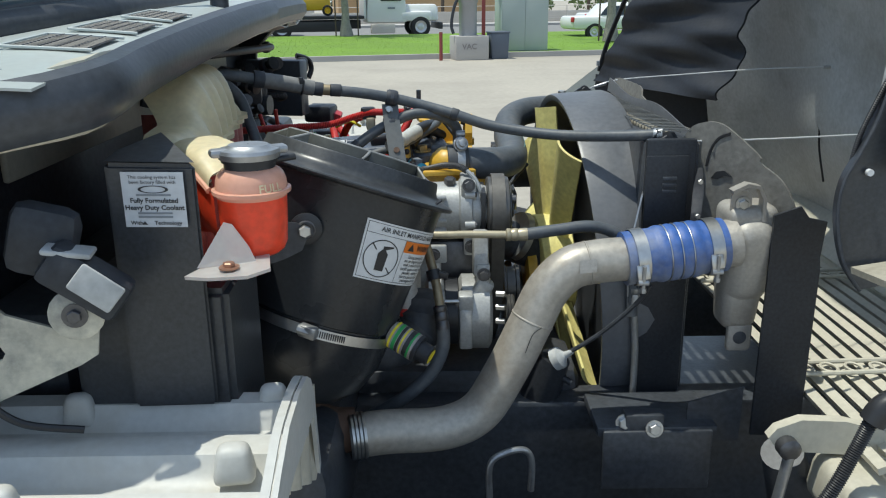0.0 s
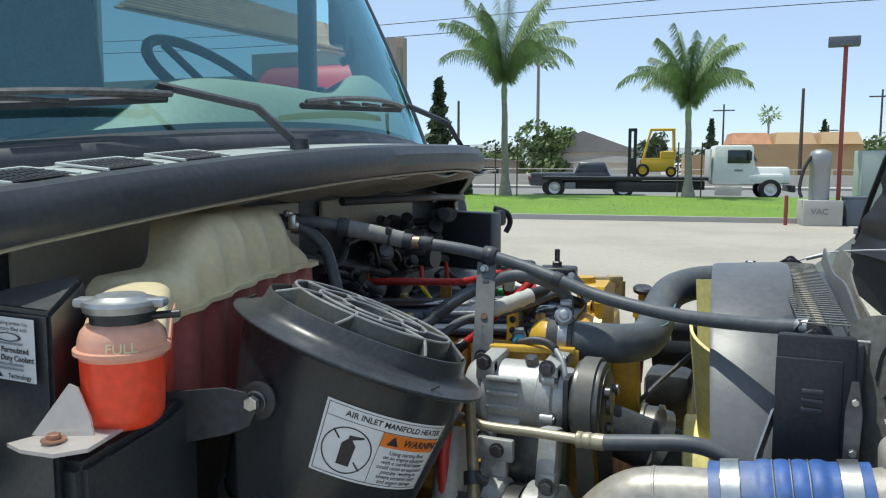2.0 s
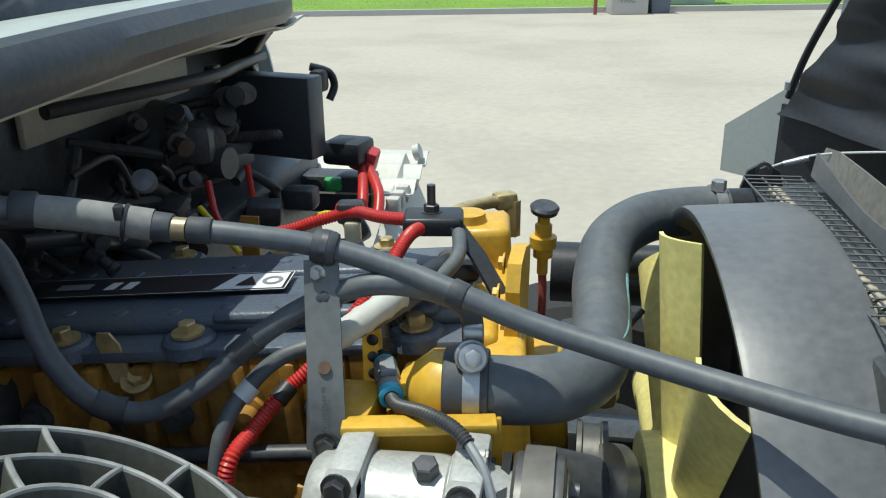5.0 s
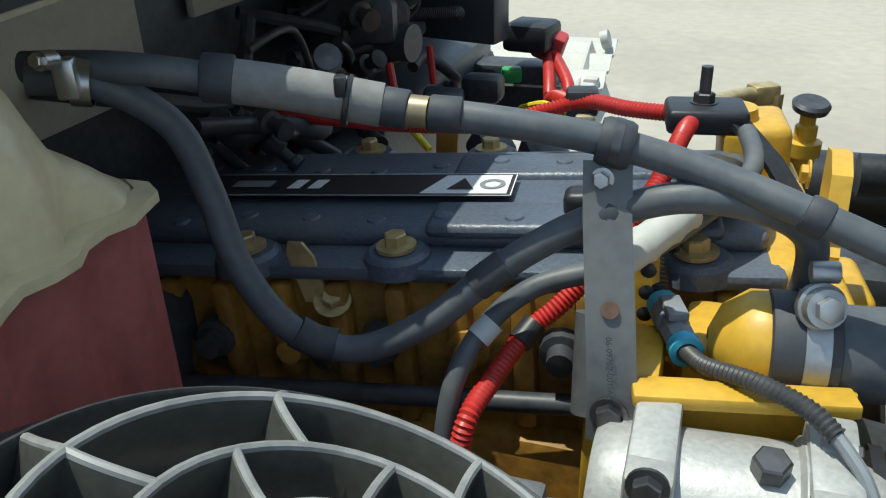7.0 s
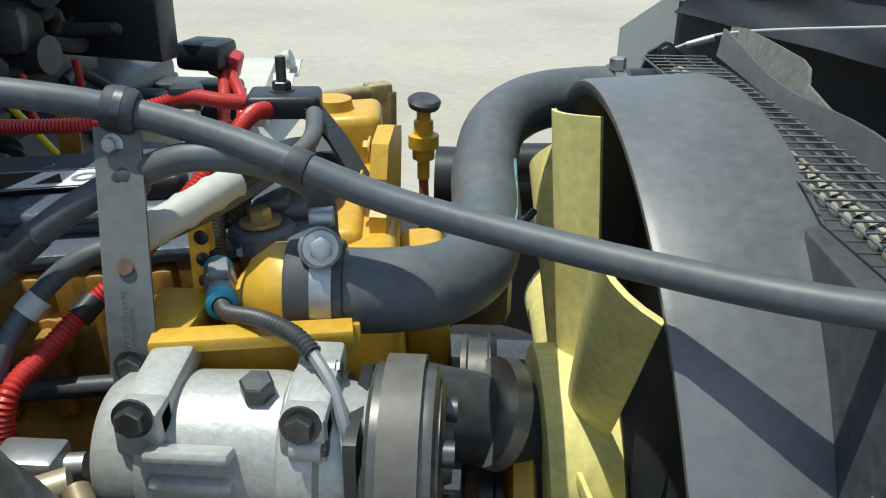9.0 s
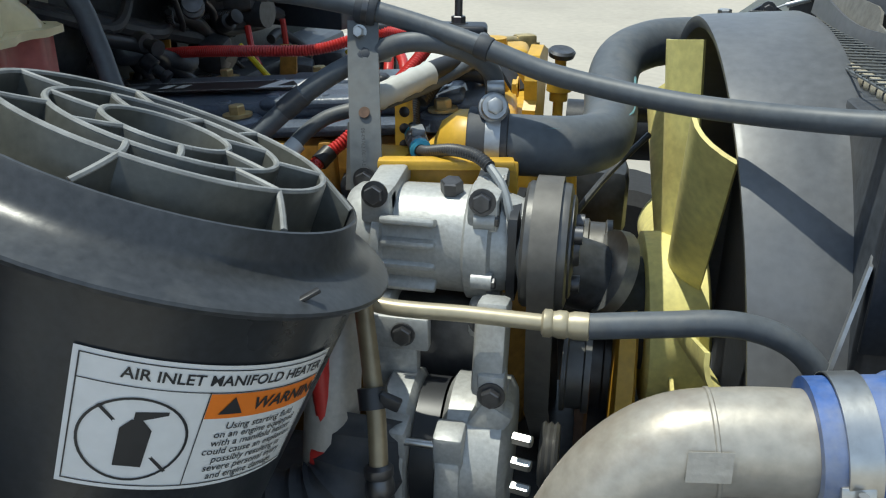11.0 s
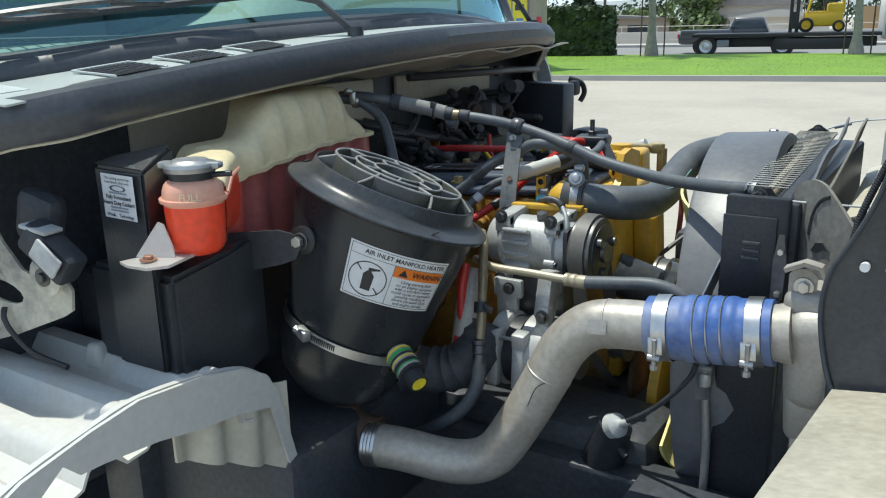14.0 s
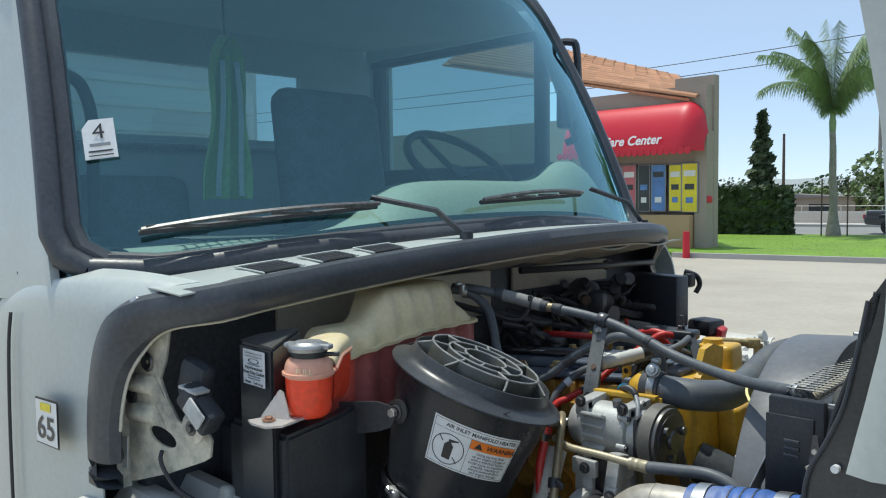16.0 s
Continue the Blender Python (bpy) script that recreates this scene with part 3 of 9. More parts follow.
# white flange under the seal, corner caps, pillars, sides, roof and back
for sgn in (-1, 1):
    def Y(d):
        return MID + sgn * d
    if sgn < 0:
        ca = spline([(-0.690, 0.812, 0.95), (-0.690, 0.808, 1.27), (-0.685, 0.806, 1.42), (-0.650, 0.815, 1.555), (-0.580, 0.838, 1.632), (-0.530, 0.885, 1.668), (-0.505, 0.935, 1.676)], 6)
        cb = spline([(-1.27, 0.772, 0.95), (-1.27, 0.772, 1.25), (-1.27, 0.774, 1.45), (-1.22, 0.778, 1.58), (-1.05, 0.790, 1.650), (-0.86, 0.812, 1.672), (-0.80, 0.86, 1.690)], 6)
        bm = B()
        grid_sheet(bm, lambda u, v: ca[round(u * 36)].lerp(cb[round(u * 36)], v) + Vector((0, -0.018, 0.010 * max(0, u * 2 - 1))) * math.sin(math.pi * v) ** 0.7, 36, 10, 0.004)
        cap = part("shoulder_panel", bm, "white_paint", cab)
        hexbolt_part((-0.575, 0.838, 1.640), (0.4, -0.6, 0.6), 0.009, 0.006, cap, "steel", 0.014)
        bm = B()
        tube(bm, [(-1.075, 0.7545, 0.96), (-1.075, 0.7545, 1.30), (-1.07, 0.7575, 1.50), (-1.06, 0.762, 1.585)], 0.004, 6)
        part("door_gap", bm, "ink", cap, "dark door gap")
        pe = 1.148
        bm = B()
        grid_sheet(bm, lambda u, v: (glass_low(Y(pe)) + Vector((0, -0.012, -0.02))).lerp(glass_high(Y(pe)) + Vector((0, -0.02, 0)), u).lerp(
            Vector((-1.26 - 0.24 * u, Y(1.180 - 0.06 * u), 1.60 + 1.05 * u)), v), 14, 4, 0.02)
        part("pillar", bm, "white_paint", cab)
    else:
        bm = B()
        grid_sheet(bm, lambda u, v: Vector((-0.66 - 0.08 * v ** 3 - (0.62 - 0.10 * v ** 2) * u, Y(1.125 + 0.035 * min(1.0, u * 2.5) - 0.10 * max(0.0, v - 0.80) ** 1.5 / 0.0894 * (1 - 0.3 * u)), 0.95 + 0.77 * v)), 14, 24, 0.006)
        part("corner_panel", bm, "white_paint", cab)
        bm = B()
        pe = 1.02
        grid_sheet(bm, lambda u, v: (glass_low(Y(pe)) + Vector((0, sgn * 0.02, 0))).lerp(glass_high(Y(pe)) + Vector((0, sgn * 0.02, 0)), u).lerp(
            Vector((-1.02 - 0.24 * u, Y(1.165 - 0.235 * u), 1.60 + 0.98 * u)), v), 14, 4, 0.02)
        part("pillar", bm, "white_paint", cab)
    bm = B()
    for x0, x1, z0, z1 in ((-1.25, -2.42, 0.95, 1.72), (-2.42, -2.58, 0.95, 2.66), (-1.30, -2.42, 2.55, 2.66)):
        box(bm, ((x0 + x1) / 2, Y(1.165 - (0.055 if sgn < 0 else 0.16) * (z0 > 2)), (z0 + z1) / 2), (abs(x1 - x0), 0.03, z1 - z0), bevel=0.008)
    door = part("cab_side", bm, "white_paint", cab)
    bm = B()
    grid_sheet(bm, lambda u, v: Vector((-2.44 + 1.14 * u, Y(1.10), 1.68 + 0.88 * v)), 1, 1)
    dg = part("door_glass", bm, "window_glass", cab)
    dg.visible_shadow = False
    bm = B()
    for c_, s_ in (((-1.86, Y(1.11), 1.84), (1.20, 0.05, 0.30)), ((-1.86, Y(1.06), 2.56), (1.16, 0.06, 0.08)), ((-1.32, Y(1.08), 2.15), (0.07, 0.05, 0.80)), ((-2.44, Y(1.09), 2.2), (0.09, 0.06, 0.80))):
        box(bm, c_, s_, (0, 0, 0), 0.02, 3)
    part("door_trim", bm, "dash_dark", cab)
    bm = B()
    box(bm, (-1.075, Y(1.162), 1.3), (0.006, 0.008, 0.75))
    part("seam", bm, "ink", door)
bm = B()
grid_sheet(bm, lambda u, v: (glass_high(0.80 + 2.08 * u) + Vector((-0.02, 0, 0.03))).lerp(Vector((-2.58, 0.95 + 2.0 * u, 2.74 - 0.08 * (2 * u - 1) ** 2)), v) + Vector((0, 0, 0.05 * math.sin(math.pi * v))), 16, 8, 0.03)
roof = part("roof", bm, "white_paint", cab)
bm = B()
grid_sheet(bm, lambda u, v: (glass_high(0.97 + 1.96 * u) + Vector((-0.04, 0, -0.05))).lerp(Vector((-2.48, 0.97 + 1.96 * u, 2.62)), v), 8, 4, 0.01)
part("headliner", bm, "headliner", cab)
bm = B()
for y0, y1, z0, z1 in ((0.82, 3.08, 0.95, 2.12), (0.82, 3.08, 2.44, 2.68), (0.82, 1.0, 2.12, 2.44), (2.54, 3.08, 2.12, 2.44)):
    box(bm, (-2.46, (y0 + y1) / 2, (z0 + z1) / 2), (0.04, y1 - y0, z1 - z0))
part("back_wall", bm, "headliner", cab)
bm = B()
grid_sheet(bm, lambda u, v: Vector((-2.46, 1.0 + 1.54 * u, 2.12 + 0.32 * v)), 1, 1)
p = part("back_window", bm, "window_glass", cab)
p.visible_shadow = False
bm = B()
box(bm, (-0.70, 1.88, 1.28), (0.05, 1.98, 0.72), bevel=0.01)
fw = part("firewall", bm, "dark_paint", cab)
bm = B()
grid_sheet(bm, lambda u, v: Vector((-0.675 + 0.255 * v - 0.10 * max(0.0, u - 0.75), 0.95 + 1.72 * u, 1.625 + 0.055 * v + 0.006 * math.sin(u * 40))), 40, 3, 0.004)
part("cowl_underside", bm, "cream_paint", fw, "dusty cream sheet under the cowl")
bm = B()
box(bm, (-0.667, 1.58, 1.555), (0.012, 0.74, 0.13), (0, 0, 0), 0.004)
box(bm, (-0.667, 2.30, 1.585), (0.012, 0.50, 0.07), (0, 0, 0), 0.004)
part("upper_panel", bm, "cream_paint", fw, "dusty cream upper firewall")
bm = B()
box(bm, (-1.62, MID, 1.0), (1.9, 2.2, 0.06))
part("cab_floor", bm, "dash_dark", cab)

# dashboard
bm = B()
hump = lambda y: 0.13 / (1 + math.exp(-(y - 1.56) / 0.05)) / (1 + math.exp((y - 2.74) / 0.03)) + 0.09 * math.exp(-((y - 2.52) / 0.17) ** 2)
grid_sheet(bm, lambda u, v: (glass_low(0.98 + 1.94 * u) + Vector((-0.02, 0, -0.045))).lerp(Vector((-1.12, 0.98 + 1.94 * u, 1.72)), v)
           + Vector((0, 0, (hump(0.98 + 1.94 * u) + 0.05) * math.sin(math.pi * min(1, v * 1.15) ** 0.8))), 40, 12)
dash = part("dashboard", bm, "dash_plastic", cab, "sunlit grey-green dashboard with a raised instrument hood")
bm = B()
grid_sheet(bm, lambda u, v: Vector((-1.12, 0.98 + 1.94 * u, 1.72 + hump(0.98 + 1.94 * u) * 0.5 - 0.55 * v)), 16, 2)
part("dash_front", bm, "dash_dark", dash)
bm = B()
for i in range(9):
    box(bm, (-0.85 + 0.006 * i, 1.09 + 0.026 * i, 1.742), (0.10, 0.004, 0.006), (0, 0, -10))
for i in range(4):
    tube(bm, [(-0.90 + 0.033 * i, 1.08, 1.744), (-0.85 + 0.033 * i, 1.31, 1.744)], 0.0028, 6, smooth=False)
part("defroster_grille", bm, "dash_dark", dash)
bm = B()
WHEEL = Vector((-1.34, 2.53, 1.955))
uu, vv, aa = frame_of((0.62, 0, 0.78))
ringp = [WHEEL + (uu * math.cos(t) + vv * math.sin(t)) * 0.235 for t in (2 * math.pi * i / 36 for i in range(37))]
tube(bm, ringp, 0.017, 8, smooth=False)
for t in (0.3, 2.84, 4.71):
    cyl(bm, WHEEL + (uu * math.cos(t) + vv * math.sin(t)) * 0.21, WHEEL - aa * 0.03, 0.013, seg=8)
cyl(bm, WHEEL - aa * 0.25, WHEEL - aa * 0.01, 0.04, seg=14)
part("steering_wheel", bm, "dash_dark", cab, "dark steering wheel")
for y, top in ((1.38, 1.93), (2.30, 2.30)):
    bm = B()
    box(bm, (-1.88, y, top - 0.33), (0.14, 0.52, 0.66), (0, -8, 0), 0.06, 3)
    box(bm, (-1.63, y, 1.55), (0.50, 0.50, 0.16), (0, 4, 0), 0.05, 3)
    box(bm, (-1.66, y, 1.25), (0.3, 0.3, 0.46))
    part("seat", bm, "seat_fabric", cab, "dark fabric seat")
bm = B()
cyl(bm, (-2.38, 1.1, 2.07), (-2.38, 2.55, 2.07), 0.016, seg=8)
part("grab_rail", bm, "zinc", cab)
bm = B()
tube(bm, [(-1.08, 0.965, 1.75), (-1.08, 0.968, 1.95), (-1.08, 0.966, 2.05), (-1.08, 0.940, 2.12), (-1.08, 0.885, 2.14), (-1.10, 0.86, 2.13)], 0.016, 8)
part("grab_handle", bm, "dash_dark", cab)

bm = B()
grid_sheet(bm, lambda u, v: glass_low(1.0 + 1.85 * u).lerp(glass_high(1.0 + 1.85 * u), -0.005 + (0.058 - 0.03 * abs(2 * u - 1) ** 3) * v) + Vector((-0.008, 0, 0)), 30, 2)
part("glass_foot_band", bm, "ink", cab, "black band along the foot of the glass")

# stickers on the glass and the cowl side
def on_glass(y0, v0):
    o = glass_low(y0).lerp(glass_high(y0), v0) + Vector((0.03 * math.sin(math.pi * v0) - 0.004, 0, 0))
    du = (glass_low(y0 + 0.05).lerp(glass_high(y0 + 0.05), v0) - glass_low(y0).lerp(glass_high(y0), v0)).normalized()
    dv = (glass_low(y0).lerp(glass_high(y0), v0 + 0.05) - glass_low(y0).lerp(glass_high(y0), v0)).normalized()
    return o, du, dv


o, du, dv = on_glass(0.902, 0.335)
dn = du.cross(dv).normalized()
dn = dn if dn.x > 0 else -dn
pl = flat(o + dn * 0.010, du, dv)
sticker = poly_print("window_sticker", [(-0.035, -0.05), (0.035, -0.05), (0.035, 0.05), (-0.018, 0.05), (-0.035, 0.028)], pl, "label_white", cab)
tagged(sticker, "white paper sticker with a cut corner")
pl = flat(o + dn * 0.013, du, dv)
lettering("numeral", "4", 0.055, lambda x, y: pl(x, y + 0.016), "ink", sticker, "CENTER", 0.0)
patch("print_bar", -0.022, -0.02, 0.022, -0.012, pl, "grey_ink", sticker, 1)
patch("print_bar", -0.026, -0.034, 0.026, -0.03, pl, "ink", sticker, 1)
patch("print_bar", -0.026, -0.044, 0.026, -0.041, pl, "ink", sticker, 1)
DU, DC = (1, 0.0, 0.06), (-0.838, 1.374)
pl = flat((DC[0], 0.7565, DC[1]), DU, (0, 0, 1))
decal = patch("speed_decal", -0.068, -0.05, 0.068, 0.05, pl, "ink", cab, 1, label="small black-framed speed sticker")
pl = flat((DC[0], 0.7545, DC[1]), DU, (0, 0, 1))
patch("face", -0.061, -0.046, 0.061, 0.046, pl, "label_white", decal, 1)
pl = flat((DC[0], 0.7530, DC[1]), DU, (0, 0, 1))
patch("yellow_tab", -0.030, 0.024, 0.030, 0.041, pl, "poster_yellow", decal, 1)
lettering("numeral", "65", 0.068, lambda x, y: pl(x * 1.55, y - 0.014), "ink", decal, "CENTER", 0.001)

# wipers
def wiper(pivot, knee, tip0, tip1, sgn):
    arm = B()
    strip(arm, [Vector(pivot), Vector(pivot).lerp(Vector(knee), 0.35) + Vector((0.01, 0, 0.03)), Vector(knee)], Vector((0.010, 0, 0.008)), 0.008)
    cyl(arm, Vector(pivot) - Vector((0, 0, 0.03)), Vector(pivot) + Vector((0, 0, 0.012)), 0.017, seg=14)
    a = part("wiper_arm", arm, "dark_paint", cab, "black wiper arm")
    bl = B()
    a0, a1 = Vector(tip0), Vector(tip1)
    turn = math.degrees(math.atan2((a1 - a0).y, (a1 - a0).x))
    cyl(bl, a0, a1, 0.0065, seg=6)
    blade = part("wiper_blade", bl, "rubber", a, "articulated wiper blade")
    bow = B()
    out = Vector((0.024, 0, 0.016))
    strip(bow, [a0.lerp(a1, q) + out * (0.45 + 3.0 * q * (1 - q)) for q in (i / 12 for i in range(13))], Vector((0.005, 0, 0.006)), 0.008)
    for q0, q1 in ((0.02, 0.26), (0.30, 0.48), (0.52, 0.70), (0.74, 0.98)):
        box(bow, a0.lerp(a1, (q0 + q1) / 2) + out * 0.45, ((a1 - a0).length * (q1 - q0), 0.007, 0.007), (0, 0, turn), 0.0015)
    part("wiper_bow", bow, "worn_black", blade, "worn black blade carrier")


def on_pane(y, v):
    return glass_low(y).lerp(glass_high(y), v) + Vector((0.03 + 0.03 * math.sin(math.pi * v), 0, 0.01))


wiper((-0.432, 1.605, 1.740), on_pane(1.44, 0.11), on_pane(0.94, 0.09), on_pane(1.45, 0.085), 1)
wiper((-0.47, 2.47, 1.745), on_pane(2.33, 0.125), on_pane(1.76, 0.075), on_pane(2.24, 0.10), 1)

# far mirror
bm = B()
tube(bm, [(-1.22, 2.93, 2.47), (-1.13, 2.97, 2.48), (-1.10, 2.985, 2.43), (-1.10, 2.985, 2.12), (-1.14, 2.96, 2.06)], 0.016, 8, 6)
mir = part("mirror_arm", bm, "dark_paint", cab, "black tubular mirror arm")
bm = B()
box(bm, (-1.16, 3.0, 2.26), (0.06, 0.10, 0.28), bevel=0.02)
part("mirror_head", bm, "dark_paint", mir)

# hi-vis vest behind the glass
vest = thing("safety_vest", (-1.75, 1.62, 1.88), "lime green safety vest with silver bands hanging in the cab", "vest")
bm = B()
grid_sheet(bm, lambda u, v: Vector((-1.72 + 0.03 * math.sin(u * 15 + v * 2), 1.705 + (u - 0.5) * (0.03 + 0.19 * v ** 0.5 + 0.02 * math.sin(v * 9)), 2.42 - 0.58 * v)), 18, 14, 0.006)
part("cloth", bm, "vest_green", vest)
for y_, w_ in ((1.672, 0.020), (1.728, 0.020)):
    bm = B()
    grid_sheet(bm, lambda u, v: Vector((-1.680 + 0.012 * math.sin(v * 5), y_ + (u - 0.5) * w_ + (y_ - 1.705) * 0.7 * v, 2.33 - 0.48 * v)), 3, 12, 0.004)
    part("reflective_band", bm, "silver_band", vest)
bm = B()
cyl(bm, (-1.72, 1.705, 2.40), (-1.72, 1.705, 2.63), 0.004, seg=6)
part("hanger_cord", bm, "ink", vest)

# hinge bracket and latch under the near end of the seal
hb = thing("hinge_bracket", (-0.55, 0.87, 1.30), "dusty cream steel hood hinge bracket with slotted holes", "bracket")
HU = Vector((1, 0.178, 0)).normalized()
HO = Vector((-0.68, 0.862, 0))


def on_hinge(x, z, out=0.0):
    return HO + HU * ((x + 0.68) / HU.x) + Vector((0, 0, z)) + Vector((0.178, -1, 0)).normalized() * out


hp = [(-0.700, 1.510), (-0.678, 1.552), (-0.610, 1.578), (-0.541, 1.590), (-0.556, 1.522), (-0.575, 1.486), (-0.556, 1.449), (-0.524, 1.409), (-0.475, 1.389), (-0.440, 1.405), (-0.428, 1.385), (-0.433, 1.353), (-0.453, 1.341), (-0.555, 1.300), (-0.675, 1.261), (-0.700, 1.256)]
slot = [(-0.572 + 0.042 * math.cos(a), 1.370 + 0.018 * math.sin(a) - 0.007 * math.cos(a)) for a in (math.pi + 2 * math.pi * i / 14 for i in range(14))]
bm = B()
loops = [[bm.verts.new(on_hinge(x, z)) for x, z in ring] for ring in (hp, slot)]
rim = [bm.edges.new((ring[i - 1], ring[i])) for ring in loops for i in range(len(ring))]
bmesh.ops.triangle_fill(bm, use_beauty=True, use_dissolve=False, edges=rim, normal=HU.cross(Vector((0, 0, 1))))
bmesh.ops.solidify(bm, geom=list(bm.faces), thickness=0.005)
part("plate", bm, "hinge_paint", hb, smooth=False)
bm = B()
strip(bm, [on_hinge(-0.685, 1.25, 0.012), on_hinge(-0.685, 1.40, 0.012), on_hinge(-0.685, 1.56, 0.012)], Vector((0, 0.03, 0)), 0.004)
part("folded_edge", bm, "hinge_paint", hb)
for z in (1.470, 1.412):
    bm = B()
    grid_sheet(bm, lambda u, v: on_hinge(-0.685 + (0.125 - 0.03 * v) * u, z - 0.022 + 0.040 * v, 0.002 + 0.020 * math.sin(math.pi * v) * math.sin(math.pi * min(1, u * 1.2))), 8, 6, 0.002)
    part("pressed_rib", bm, "hinge_paint", hb)
for x, z in ((-0.611, 1.515), (-0.665, 1.442)):
    bm = B()
    lathe(bm, on_hinge(x, z, 0.002), (0.178, -1, 0), [(0.0, 0.004), (0.002, 0.013), (0.004, 0.016), (0.001, 0.020)], 16)
    part("eyelet", bm, "dark_steel", hb)
for x, z, r in ((-0.671, 1.503, 0.010), (-0.655, 1.555, 0.007)):
    hexbolt_part(on_hinge(x, z, 0.004), (0.178, -1, 0), r * 0.7, 0.007, hb, "zinc", r)
bm = B()
tube(bm, [on_hinge(-0.567, 1.345, 0.006), on_hinge(-0.562, 1.330, 0.014), on_hinge(-0.550, 1.305, 0.012), on_hinge(-0.52, 1.275, 0.006), on_hinge(-0.46, 1.258, 0.0)], 0.0045, 8)
part("cord", bm, "ink", hb)
bm = B()
box(bm, (-0.425, 0.885, 1.452), (0.095, 0.04, 0.05), (0, 38, 10), 0.009)
box(bm, (-0.475, 0.905, 1.492), (0.075, 0.04, 0.085), (0, 16, 10), 0.018)
latch = part("latch", bm, "black_plastic_dusty", hb, "dusty black rubber latch block")
bm = B()
box(bm, (-0.405, 0.861, 1.450), (0.052, 0.006, 0.034), (0, 40, 10), 0.003)
part("latch_face", bm, "grey_panel", latch, "pale grey face")
bm = B()
box(bm, (-0.437, 0.880, 1.487), (0.052, 0.034, 0.007), (0, 10, 10), 0.003)
part("latch_cap", bm, "grey_panel", latch, "pale grey cap")
bm = B()
lathe(bm, (-0.437, 0.878, 1.415), (0.178, -1, 0), [(0, 0.03), (0.004, 0.03), (0.006, 0.026)], 18, close=True)
tong = part("latch_tongue", bm, "hinge_paint", latch)
hexbolt_part((-0.437, 0.872, 1.415), (0.178, -1, 0), 0.008, 0.008, tong, "dark_steel", 0.014)
bm = B()
plate(bm, [(0, 0), (0.04, 0.004), (0.045, 0.07), (0.0, 0.065)], 0.003, (-0.704, 0.846, 1.290), (1, 0.1, 0), (0, 0, 1))
tab = part("tab", bm, "white_plastic", hb)
hexbolt_part((-0.681, 0.844, 1.322), (0, -1, 0), 0.008, 0.006, tab, "dark_steel", 0.013)

# ---- near splash shield ----
ss = thing("splash_shield", (-0.4, 0.85, 1.1), "white ribbed plastic splash shield beside the engine bay", "splash shield")
bm = B()


def shield(u, v):
    x = -0.75 + 0.53 * u
    y = 0.58 + 0.47 * v
    z = 1.235 - 0.06 * (1 - v) ** 2 - 0.05 * (v > 0.95)
    w = math.cos(v * 2 * math.pi * 4.5)
    z += 0.014 * max(-1.0, min(1.0, 2.2 * w))
    return Vector((x, y, z))


grid_sheet(bm, shield, 12, 48, 0.004)
part("ribbed_top", bm, "white_plastic", ss)
for x, y, s in ((-0.272, 0.85, 0.05), (-0.50, 0.77, 0.05), (-0.255, 1.0, 0.045), (-0.50, 0.98, 0.045), (-0.40, 0.70, 0.05)):
    bm = B()
    box(bm, (x, y, 1.243), (s, s * 0.8, 0.045), (0, 0, 8), 0.010, 3, taper=(0.7, 0.7))
    part("boss", bm, "white_plastic", ss)
bm = B()


arch = [(0.50, 1.14), (0.58, 1.225), (0.673, 1.268), (0.769, 1.288), (0.843, 1.298), (0.946, 1.288), (1.028, 1.270), (1.07, 1.246), (1.10, 1.208), (1.145, 1.03)]
inner = [(1.125, 1.03), (1.085, 1.182), (1.007, 1.202), (0.936, 1.212), (0.864, 1.228), (0.780, 1.238), (0.746, 1.240), (0.725, 1.262), (0.60, 1.17), (0.55, 1.10)]
FD = Vector((-0.05, 1, 0)).normalized()
plate(bm, [(y / FD.y, z) for y, z in arch + inner], 0.006, (-0.169, 0, -0.008), FD, (0, 0, 1))
part("end_flange", bm, "white_plastic", ss, smooth=False)
bm = B()
top_ = spline([Vector((-0.172 - 0.05 * y, y, z - 0.008)) for y, z in arch], 4)
strip(bm, [p + Vector((-0.004, 0, -0.002)) for p in top_], Vector((0.010, 0, 0)), 0.004)
part("rolled_edge", bm, "white_plastic", ss)
bm = B()
grid_sheet(bm, lambda u, v: Vector((-0.235 + 0.010 * math.cos(u * 19), 0.90 + 0.225 * u, 1.215 - 0.012 * u - (0.05 + 0.11 * u) * v)), 40, 6, 0.004)
part("ribbed_end", bm, "cream_paint", ss, "pale ribbed recess")

# ---- coolant tank ----
ct = thing("coolant_tank", (-0.40, 1.30, 1.30), "translucent coolant surge tank half full of red coolant with silver cap", "coolant tank")


def tank_wave(y):
    return 0.009 * math.cos((y - 1.12) * 2 * math.pi / 0.065)


def seam_z(y):
    return 1.538 - 0.030 * max(0.0, (1.42 - y)) / 0.30 if y < 1.42 else 1.538


bm = B()


def tank_body(u, v):
    y = 1.07 + 0.535 * u
    z0, z1 = 1.325 + 0.03 * (1 - u), seam_z(y) - 0.002
    x = -0.355 - 0.055 * u + tank_wave(y) * (0.6 if 0.05 < u < 0.97 else 0)
    return Vector((x, y, z0 + (z1 - z0) * v))


